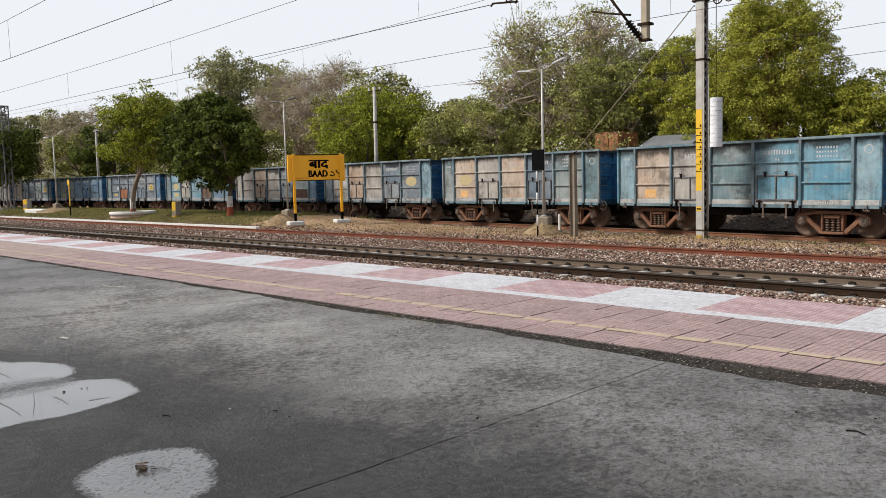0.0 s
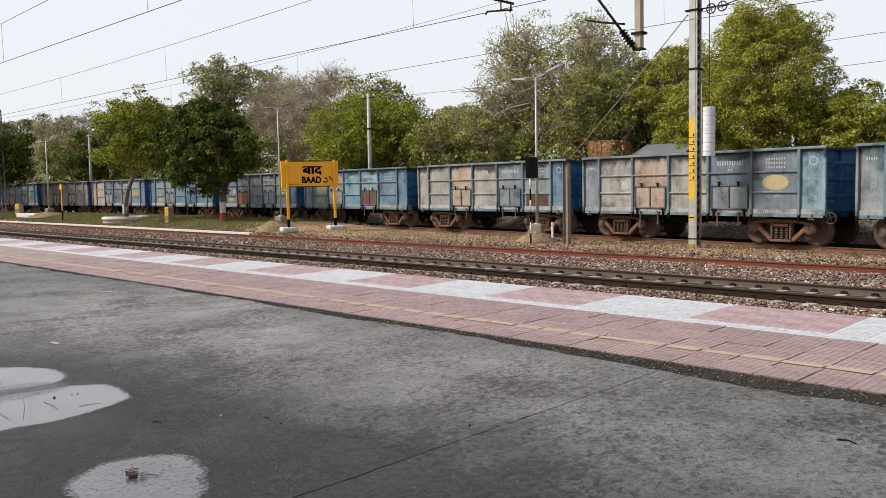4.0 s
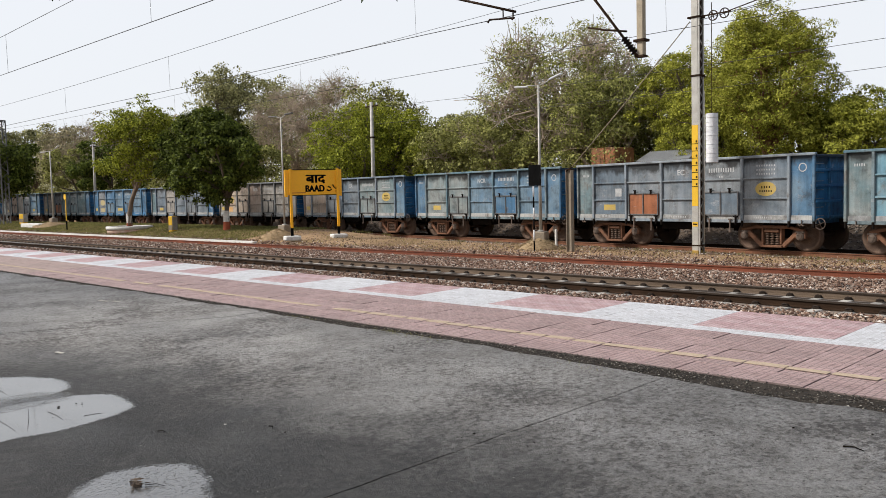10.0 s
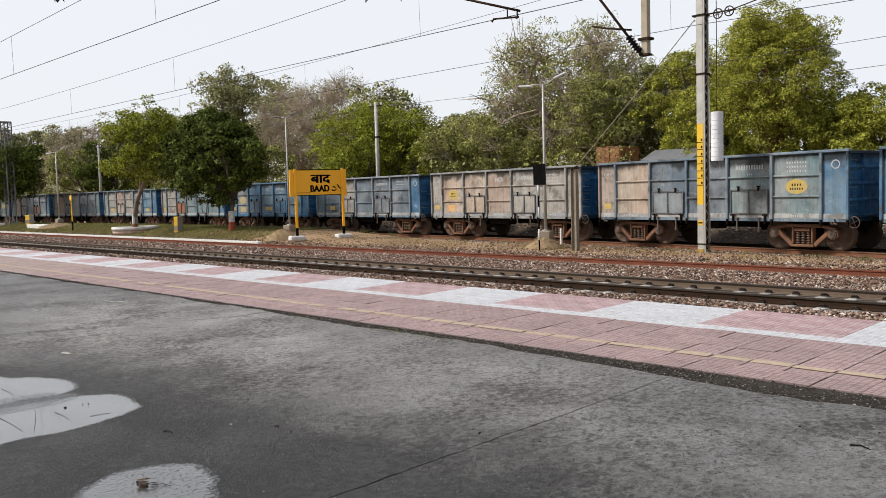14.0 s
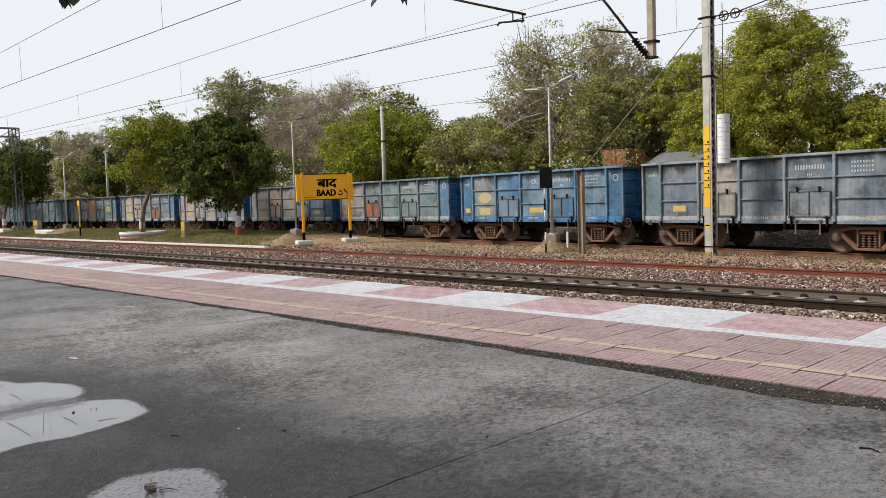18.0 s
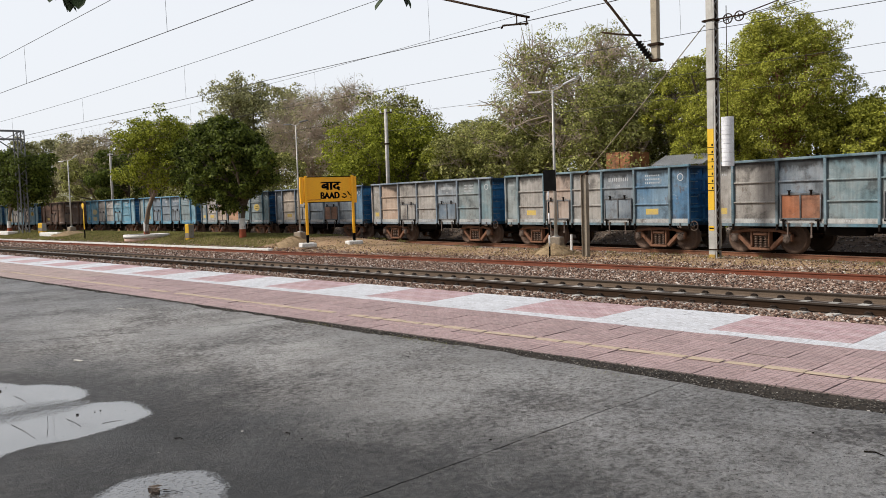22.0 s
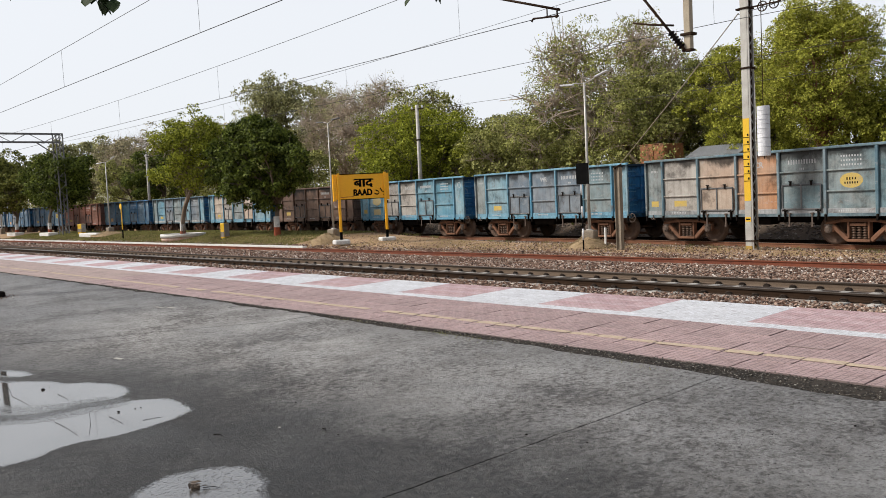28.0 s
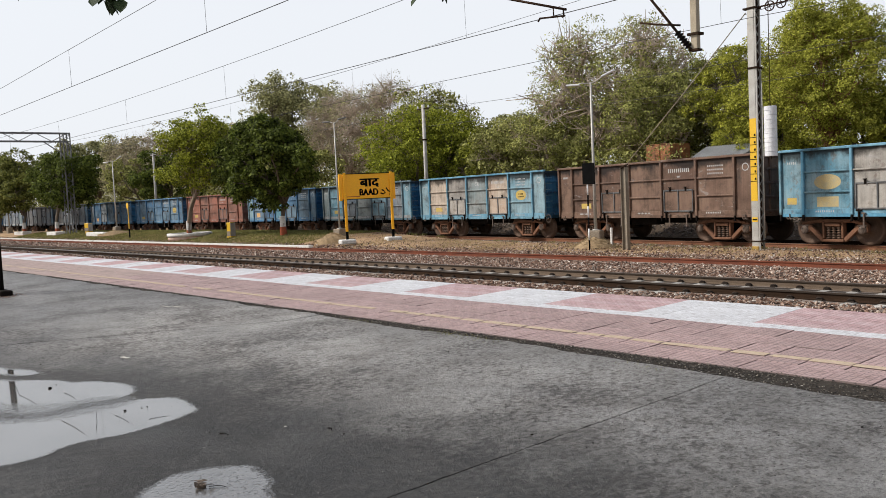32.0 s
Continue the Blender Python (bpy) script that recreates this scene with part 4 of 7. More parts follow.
PAINTED = dict(painted=True, trunk=0.18)
TREES = [
    # x, y, height, radius, leaf, leaves, leaf size, label
    (-61.2, 27.4, 9.3, 4.6, LEAF_FRESH, 34000, 0.14, "yellow-green tree with painted trunk in round planter", dict(fork=0.33, low=2.9, cx=2.9, width=0.86, lean=0.2, bark=BARK_MID, bare=0.35, lobes=13, clump=0.5, depth=0.6, **PAINTED)),
    (-49.0, 28.4, 7.95, 5.8, LEAF_DARK, 46000, 0.21, "broad dense dark green tree with painted trunk", dict(fork=0.27, lobes=36, lump=0.62, low=1.7, clump=0.42, cx=-1.0, depth=0.32, cy=-0.7, slim=0.3, **PAINTED)),
    (-97.0, 28.4, 9.0, 5.8, LEAF_DARK, 34000, 0.24, "dense dark green tree with painted trunk", dict(fork=0.28, lobes=18, low=2.2, cx=1.0, depth=0.35, cy=0.9, **PAINTED)),
    (-109.7, 28.4, 10.0, 5.6, LEAF_DUSK, 22000, 0.26, "dense dark green tree with painted trunk", dict(fork=0.2, lobes=11, depth=0.35, cy=-0.6, **PAINTED)),
    (-122, 28.6, 10.0, 5.6, LEAF_DUSK, 12000, 0.3, "dense dark green tree beside the line", dict(fork=0.2, lobes=10, depth=0.35, cy=-0.6)),
    (-185, 52, 15, 10, LEAF_OLIVE, 11000, 0.5, "distant olive green spreading tree", {}),
    (-166, 56, 17, 9, LEAF_GREY, 18000, 0.36, "distant olive green spreading tree", {}),
    (-148, 58, 16, 8, LEAF_GREY, 16000, 0.34, "distant grey-green spreading tree", dict(bare=0.6)),
    (-131, 52, 14.6, 8.5, LEAF_DRY, 9000, 0.3, "dry grey-brown twiggy tree", dict(bark=BARK_PALE, bare=1.0)),
    (-118, 46, 10.5, 6, LEAF_OLIVE, 9000, 0.3, "olive green tree behind the train", {}),
    (-106, 45, 10.2, 5.5, LEAF_DARK, 14000, 0.28, "dark green tree behind the train", {}),
    (-115, 62, 15.5, 8, LEAF_DRY, 7000, 0.3, "dry grey-brown twiggy tree", dict(bark=BARK_PALE, bare=1.0)),
    (-96.5, 58, 19.3, 7.6, LEAF_GREY, 34000, 0.27, "tall grey-green tree with lobed crown", dict(bare=0.4, lobes=16, clump=1.0, fork=0.3)),
    (-88, 48, 11, 6, LEAF_OLIVE, 9000, 0.27, "olive green tree behind the train", dict(bare=0.3)),
    (-84, 58, 16.4, 6.5, LEAF_GREY, 9000, 0.19, "half-bare grey tree with twiggy crown", dict(bark=BARK_PALE, bare=1.0, lobes=14, twigs=2.0, twig_r=1.3)),
    (-75, 57, 15.6, 6.5, LEAF_GREY, 7000, 0.18, "half-bare grey tree with twiggy crown", dict(bark=BARK_PALE, bare=1.0, lobes=14, twigs=2.4, twig_r=1.4)),
    (-76, 46, 8.5, 5, LEAF_OLIVE, 9000, 0.25, "olive green tree behind the train", {}),
    (-67.5, 58, 14.6, 5.5, LEAF_OLIVE, 7000, 0.26, "grey-green tree behind the others", dict(bare=0.6)),
    (-54.2, 45, 10.3, 6.3, LEAF_FRESH, 60000, 0.17, "round bright green tree behind the train", dict(lobes=22, fork=0.15, clump=0.6, low=0.8)),
    (-49.5, 52, 9.4, 5.5, LEAF_OLIVE, 18000, 0.2, "olive green bushy tree", {}),
    (-46.6, 46, 7.6, 4.2, LEAF_GREEN, 18000, 0.18, "green bushy tree behind the train", dict(bare=0.3, lobes=11)),
    (-43.0, 44.5, 8.0, 4.0, LEAF_OLIVE, 20000, 0.18, "olive green bushy tree", dict(bare=0.5, lobes=12, bark=BARK_PALE)),
    (-34.0, 46, 13.7, 6.3, LEAF_SAGE, 34000, 0.15, "large olive tree with visible pale limbs", dict(bark=BARK_PALE, bare=1.0, lobes=19, fork=0.3, low=3.2, clump=0.5, trunk=0.60, twigs=0.8, twig_r=1.3, cx=-0.6, slim=0.26)),
    (-31.0, 44.6, 9.6, 4.4, LEAF_SAGE, 34000, 0.15, "olive tree with pale limbs", dict(bark=BARK_PALE, bare=0.4, lobes=12, low=2.8, clump=0.6, slim=0.28)),
    (-38.6, 44.5, 8.2, 4.2, LEAF_SAGE, 34000, 0.15, "dark olive bushy tree behind the train", dict(bark=BARK_PALE, bare=0.4, lobes=11, slim=0.28)),
    (-28.6, 48, 10.6, 3.6, LEAF_SAGE, 24000, 0.16, "olive green tree behind the train", dict(bare=0.4, lobes=11)),
    (-25.2, 45.5, 10.6, 3.4, LEAF_BRIGHT, 56000, 0.12, "broad green tree behind the train", dict(lobes=16, low=1.2, clump=0.5)),
    (-26.5, 56, 13.4, 4.5, LEAF_DRY, 1500, 0.2, "bare grey twiggy tree", dict(bark=BARK_PALE, bare=1.0)),
    (-20.5, 43.5, 11.8, 3.7, LEAF_BRIGHT, 100000, 0.092, "tall bright green tree with forked trunk", dict(bark=BARK_RED, lobes=34, fork=0.34, low=3.8, clump=0.36, cx=0.7, lean=0.08, trunk=0.17)),
    (-23.6, 43.4, 8.0, 3.0, LEAF_BRIGHT, 40000, 0.11, "bright green bushy tree behind the train", dict(lobes=16, fork=0.15, low=0.8, clump=0.45)),
    (-16.4, 45, 7.2, 3.5, LEAF_BRIGHT, 46000, 0.12, "bright yellow-green bushy tree behind the train", dict(lobes=14, fork=0.15, low=0.8, clump=0.5)),
    (-18.9, 47.5, 7.0, 3.2, LEAF_BRIGHT, 34000, 0.12, "bright green bushy tree behind the train", dict(lobes=14, fork=0.15, low=0.8, clump=0.5)),
    (-13.0, 50, 8.9, 4.0, LEAF_GREEN, 32000, 0.15, "green tree behind the train", dict(lobes=13)),
    (-9.5, 47, 8.6, 4.6, LEAF_BRIGHT, 40000, 0.14, "bright yellow-green tree behind the train", dict(lobes=13)),
    (-1, 48, 9.5, 6, LEAF_GREEN, 9000, 0.28, "green tree behind the train", {}),
    (14, 50, 10, 6, LEAF_GREEN, 5000, 0.4, "green tree behind the train", {}),
]
for i_, (x_, y_, h_, r_, lf_, dn_, sz_, lb_, kw_) in enumerate(TREES):
    make_tree("tree", x_, y_, ground_z(x_, y_) if y_ < 34 else -0.6, h_, r_, lf_, lb_, 100 + i_ + (i_ > 1), count=dn_, size=sz_, **kw_)


def make_thicket(leaf, seed, label, ylo, yhi, hlo, hhi, n, x0=-190, x1=20, size=0.24, puff=0.55):
    """Undergrowth behind the train: one mesh of leaves over short stems."""
    rng = np.random.default_rng(seed)
    c = np.stack([rng.uniform(x0, x1, n), rng.uniform(ylo, yhi, n), rng.uniform(0, 1, n)], 1)
    hh = hlo + (hhi - hlo) * (0.5 + 0.5 * np.sin(c[:, 0] * 0.31 + seed) * np.sin(c[:, 0] * 0.113 + 2 * seed))
    c[:, 2] = -0.6 + c[:, 2] * hh
    per = 36
    ci = np.repeat(np.arange(n), per)
    pos = c[ci] + rng.normal(size=(n * per, 3)) * np.array([puff, puff, puff * 0.75])
    v, f = leaf_arrays(rng, pos, size, (pos - c[ci]) / puff * 0.5 + np.array([0, -0.1, 0.5]))
    me = mesh_np("thicket", v, f, 4)
    me.materials.append(leaf)
    tagged(new("thicket", me), label, "bushes", kind="stuff")


make_thicket(LEAF_OLIVE, 11, "tangled olive roadside bushes behind the train", 41, 50, 2.2, 4.6, 1300)
make_thicket(LEAF_DUSK, 12, "tangled dark green bushes behind the train", 43, 52, 2.0, 5.0, 1100)
make_thicket(LEAF_DRY, 13, "dry brown scrub behind the train", 42, 50, 1.5, 4.5, 900)
make_thicket(LEAF_GREY, 14, "far wall of grey-green woodland", 66, 84, 8.0, 13.5, 4200, -260, -40, 0.34, 0.9)
make_thicket(LEAF_DARK, 17, "far wall of dark woodland", 64, 80, 5.0, 8.0, 1200, -40, 60, 0.3, 0.8)

# ---- masts, posts and signs ----
FOOT_YELLOW = weathered("dirty_yellow_paint", (0.45, 0.28, 0.04), (0.22, 0.16, 0.09), 6, 0.85, fine=30)
def make_mast():
    z0 = ground_z(-15.84, 28.5) - 0.05
    g = -0.70 - z0
    m = empty("catenary_mast", -15.72, 28.5, z0, label="grey riveted lattice mast with a yellow painted band", category="mast")
    def seg(name, a, b, mat, lab=""):
        part(name, bm_box(-0.16, 0.09, -0.10, -0.085, a, b, bevel=0.004), mat, m, lab)
    seg("face_plate", 0, g + 1.75, GALV)
    seg("yellow_band", g + 1.75, g + 4.70, YELLOW, "yellow band with black height marks")
    seg("upper_plate", g + 4.70, 10.6, GALV)
    for x in (-0.16, 0.075):
        part("channel", bm_box(x, x + 0.015, -0.085, 0.24, 0, 10.6), STEEL_DARK, m)
    part("rear_channel", bm_box(-0.16, 0.09, 0.24, 0.255, 0, 10.6), STEEL_DARK, m)
    for k in (-0.085, 0.20):
        part("corner_angle", bm_box(0.09, 0.15, k, k + 0.05, 0, 10.6), GALV, m)
    for i in range(33):
        z = 0.3 + i * 0.31
        s = 1 if i % 2 else -1
        part("lacing_bar", tube(bmesh.new(), [(0.13, 0.075 - s * 0.14, z - 0.15), (0.13, 0.075 + s * 0.14, z + 0.15)], 0.02, 4), GALV, m)
    for z in (6.45 + g, 8.55 + g):
        part("clamp", bm_box(-0.2, 0.19, -0.13, 0.28, z, z + 0.07, bevel=0.01), STEEL_DARK, m)
    part("clamp_lug", bm_box(-0.32, -0.16, -0.1, 0.1, 8.56 + g, 8.62 + g), STEEL_DARK, m)
    for i in range(7):
        z = g + 2.45 + i * 0.26
        part("height_mark", bm_box(-0.16, 0.09, -0.1035, -0.1, z, z + 0.025), BLACK, m)
        part("height_mark", bm_box(0.0, 0.06, -0.1035, -0.1, z + 0.06, z + 0.14), BLACK, m)
    part("mark_plate", bm_box(-0.14, 0.07, -0.107, -0.1, g + 1.0, g + 1.17), YELLOW, m)
    part("plate_bar", bm_box(-0.12, 0.05, -0.11, -0.107, g + 1.06, g + 1.11), BLACK, m)
    part("foot_block", bm_box(-0.17, 0.10, -0.115, 0.27, -0.1, 0.2, bevel=0.02), FOOT_YELLOW, m, "dirty yellow painted foot")
    part("clamp", bm_box(-0.2, 0.22, -0.13, 0.28, 0.36, 0.40, bevel=0.01), STEEL_DARK, m)
    # balance weight gear
    part("pulley_arm", bm_box(0.15, 1.3, 0.03, 0.07, 8.57 + g, 8.62 + g), STEEL_DARK, m)
    part("pull_rod", tube(bmesh.new(), [(1.2, 0.05, 8.62 + g), (3.0, 0.05, 8.95 + g), (4.6, 0.05, 9.2 + g)], 0.022, 5), STEEL_DARK, m)
    for x, pz in ((0.62, 8.55 + g), (1.05, 8.57 + g), (3.0, 8.93 + g)):
        bm = bmesh.new()
        pts = [(x + 0.17 * math.cos(a), 0.05, pz + 0.17 * math.sin(a)) for a in (2 * math.pi * k / 18 for k in range(19))]
        tube(bm, pts, 0.022, 6, False)
        for a in (0.3, 1.87):
            tube(bm, [(x - 0.16 * math.cos(a), 0.05, pz - 0.16 * math.sin(a)), (x + 0.16 * math.cos(a), 0.05, pz + 0.16 * math.sin(a))], 0.014, 5)
        part("pulley_wheel", bm, STEEL_DARK, m)
    return m


def make_weight():
    w = empty("balance_weight", -15.16, 28.55, 2.62, label="white painted stacked counterweight hanging beside the mast", category="counterweight")
    for i in range(11):
        z = i * 0.16
        part("weight_disc", lathe(bmesh.new(), [(0.20, z + 0.0), (0.218, z + 0.006), (0.218, z + 0.152), (0.20, z + 0.158)], seg=28, smooth=False), WHITE_METAL, w)
    part("rod", tube(bmesh.new(), [(0, 0, -0.1), (0, 0, 5.7)], 0.016, 6), STEEL_DARK, w)
    part("guide_rod", tube(bmesh.new(), [(-0.30, 0.0, -2.9), (-0.30, 0.0, 2.6)], 0.018, 6), GALV, w)


BLOCK = weathered("dusty_block_concrete", (0.30, 0.25, 0.19), (0.20, 0.16, 0.12), 3, 0.9, fine=30, bumps=0.5)


def make_lamp_post(x, y, zb, ztop, label, arm=0.75, base=True, turn=0, thick=0.075, rise=1.0, heads=None):
    p = empty("lamp_post", x, y, zb, turn, label=label, category="lamp post", group="lamp posts along the verge")
    h = ztop - zb
    bh = 0.62 if base else 0.0
    if base:
        part("concrete_block", bm_box(-0.28, 0.28, -0.28, 0.28, -0.3, bh, bevel=0.04), BLOCK, p, "rough dusty concrete block")
    part("pole", tube(bmesh.new(), [(0, 0, bh - 0.05), (0, 0, h * 0.5), (0, 0, h)], [thick, thick * 0.85, thick * 0.55], 10), GALV, p)
    part("base_flange", lathe(bmesh.new(), [(0.16, bh), (0.16, bh + 0.03), (0.09, bh + 0.05)], seg=12), GALV, p)
    for s in (-1, 1):
        part("bracket", tube(bmesh.new(), [(0, 0, h - 0.05), (s * arm * 0.5, 0, h + 0.05 + 0.05 * s * rise), (s * arm * 0.7, 0, h + 0.10 + 0.10 * s * rise)], 0.025, 6), GALV, p)
        lum = bmesh.new()
        box(lum, -0.3, 0.3, -0.09, 0.09, -0.03, 0.04, 0.02)
        part("lamp_head", lum, heads or WHITE_METAL, p, "slim street light head", Matrix.Translation((s * (arm * 0.7 + 0.25), 0, h + 0.12 + 0.17 * s * rise)) @ Matrix.Rotation(-0.35 * rise if s > 0 else 0.05, 4, "Y"))
    return p


def text_mesh(body, size, depth=0.004):
    cu = bpy.data.curves.new("lettering", "FONT")
    cu.body, cu.size, cu.extrude, cu.align_x, cu.align_y = body, size, depth, "CENTER", "CENTER"
    ob = bpy.data.objects.new("lettering", cu)
    scene.collection.objects.link(ob)
    bpy.context.view_layer.update()
    me = bpy.data.meshes.new_from_object(ob.evaluated_get(bpy.context.evaluated_depsgraph_get()))
    bpy.data.objects.remove(ob)
    bpy.data.curves.remove(cu)
    return me


def bolden(me, by):
    """Thickens letters by drawing each outline twice."""
    bm = bmesh.new()
    bm.from_mesh(me)
    for dx, dy in ((by, 0), (-by, 0), (0, by)):
        r = bmesh.ops.duplicate(bm, geom=[f for f in bm.faces if f.index >= 0][: len(me.polygons)])
        bmesh.ops.translate(bm, verts=[e for e in r["geom"] if isinstance(e, bmesh.types.BMVert)], vec=(dx, dy, 0.0004 * (1 + (dx > 0) + 2 * (dy > 0))))
    out = mesh_of("lettering", bm)
    return out


def make_station_sign():
    a, b = Vector((-38.40, 26.15, 0)), Vector((-37.55, 28.65, 0))
    mid = (a + b) / 2
    ang = math.degrees(math.atan2(b.y - a.y, b.x - a.x))
    s = empty("station_sign", mid.x, mid.y, -0.35, ang, label="yellow station name board on two yellow posts", category="sign")
    W = (b - a).length / 2
    # local x runs away from the track's near side, local -y faces the viewer
    part("board", bm_box(-W - 0.13, W + 0.13, -0.03, 0.03, 2.18, 3.53, bevel=0.012), BOARD_YELLOW, s, "yellow enamelled board")
    for z in (2.15, 3.53):
        part("frame_rail", bm_box(-W - 0.05, W + 0.05, -0.05, 0.05, z, z + 0.035), BLACK, s, "thin dark frame rail")
    for x in (-W + 0.02, W + 0.02):
        part("post", bm_box(x - 0.07, x + 0.07, -0.12, -0.035, 0.42, 3.6, bevel=0.012), BOARD_YELLOW, s)
        part("post_foot", bm_box(x - 0.07, x + 0.07, -0.12, -0.035, 0.0, 0.42, bevel=0.012), BLACK, s, "black painted post foot")
        part("foot_slab", bm_box(x - 0.42, x + 0.42, -0.38, 0.33, -0.25, 0.0, bevel=0.05), LIME, s, "white-washed concrete slab")
    for side in (-W - 0.28, W + 0.12):
        part("side_flange", bm_box(side, side + 0.16, -0.02, 0.12, 2.1, 3.55, bevel=0.01), BOARD_YELLOW, s)
    face = Matrix.Rotation(radians(90), 4, "X")
    def word(body, size, x, z, fat, squash=1.0):
        me = bolden(text_mesh(body, size), fat)
        part("lettering", me, BLACK, s, "black painted lettering", Matrix.Translation((x, -0.034, z)) @ face @ Matrix.Diagonal((squash, 1, 1, 1)))
    word("\u092c\u093e\u0926", 0.66, 0.12, 3.03, 0.03, 1.2)
    word("BAAD", 0.49, 0.06, 2.50, 0.03, 0.84)
    # the third script, drawn as strokes
    bm = bmesh.new()
    tube(bm, [(0.98, -0.036, 2.60), (1.10, -0.036, 2.56), (1.16, -0.036, 2.48), (1.06, -0.036, 2.42), (0.92, -0.036, 2.46)], 0.03, 6)
    tube(bm, [(1.22, -0.036, 2.68), (1.30, -0.036, 2.56), (1.40, -0.036, 2.50), (1.44, -0.036, 2.62)], 0.03, 6)
    tube(bm, [(1.36, -0.036, 2.40), (1.42, -0.036, 2.40)], 0.022, 6)
    bmesh.ops.scale(bm, verts=bm.verts, vec=(1.12, 1, 1.3), space=Matrix.Translation((-1.0, 0.036, -2.52)))
    bmesh.ops.translate(bm, verts=bm.verts, vec=(-0.18, 0, 0))
    part("script_strokes", bm, BLACK, s, "black painted script strokes")
    part("small_caption", bm_box(-1.25, -0.45, -0.034, -0.031, 2.29, 2.325), OCHRE, s, "small red caption line")
    return s


def make_board_back():
    p = empty("track_board", -22.42, 27.2, -0.78, label="black square board on a striped thin pole", category="sign")
    part("board", bm_box(-0.22, 0.42, -0.02, 0.02, 2.74, 3.6, bevel=0.01), BLACK, p, "square black board")
    for i in range(6):
        z = 0.0 + i * 0.46
        part("pole_band", tube(bmesh.new(), [(0, 0.03, z), (0, 0.03, z + 0.46)], 0.033, 8), WHITE_PAINT if i % 2 else BLACK, p)
    return p


def make_post():
    p = empty("iron_post", -20.92, 27.7, -0.82, label="dull weathered iron channel post anchoring a stay", category="post")
    part("web", bm_box(-0.12, 0.12, -0.01, 0.01, 0, 3.38), POST_RUST, p)
    for x in (-0.13, 0.105):
        part("flange", bm_box(x, x + 0.025, -0.10, 0.10, 0, 3.38, bevel=0.006), POST_RUST, p)
    part("cap_plate", bm_box(-0.15, 0.15, -0.11, 0.11, 3.38, 3.41), STEEL_DARK, p)
    part("anchor_shackle", tube(bmesh.new(), [(-0.16, -0.05, 3.3), (0.0, -0.1, 3.4), (0.2, -0.02, 3.5)], 0.03, 6), STEEL_DARK, p)


def wire(name, pts, r, label, cat="cable", mat=None):
    o = Vector(pts[0])
    bm = bmesh.new()
    tube(bm, [Vector(q) - o for q in pts], r, 5)
    ob = tagged(part(name, bm, mat or WIRE), label, cat)
    ob.matrix_basis = Matrix.Translation(o)
    return ob


def span(a, b, sag, n=14):
    a, b = Vector(a), Vector(b)
    return [a.lerp(b, i / n) - Vector((0, 0, 4 * sag * (i / n) * (1 - i / n))) for i in range(n + 1)]


def make_catenary(y, za, zb, gap_a, gap_b, xa, xb, label, drops=(), sag=0.0):
    """A contact wire, the sagging bearer over it and droppers between the two at the places given."""
    root = empty("overhead_line", xa, y, za, label=label, category="overhead wire", group="overhead electric lines")
    low = lambda t: (zb - za) * t
    high = lambda t: low(t) + gap_a + (gap_b - gap_a) * t - 4 * sag * t * (1 - t)
    ts = [i / 24 for i in range(25)]
    part("contact_wire", tube(bmesh.new(), [((xb - xa) * t, 0, low(t)) for t in ts], 0.012, 5), WIRE, root)
    part("bearer_wire", tube(bmesh.new(), [((xb - xa) * t, 0, high(t)) for t in ts], 0.010, 5), WIRE, root)
    for x in drops:
        t = (x - xa) / (xb - xa)
        part("dropper", tube(bmesh.new(), [(x - xa, 0, low(t)), (x - xa - 0.05, 0, high(t))], 0.006, 4), WIRE, root)


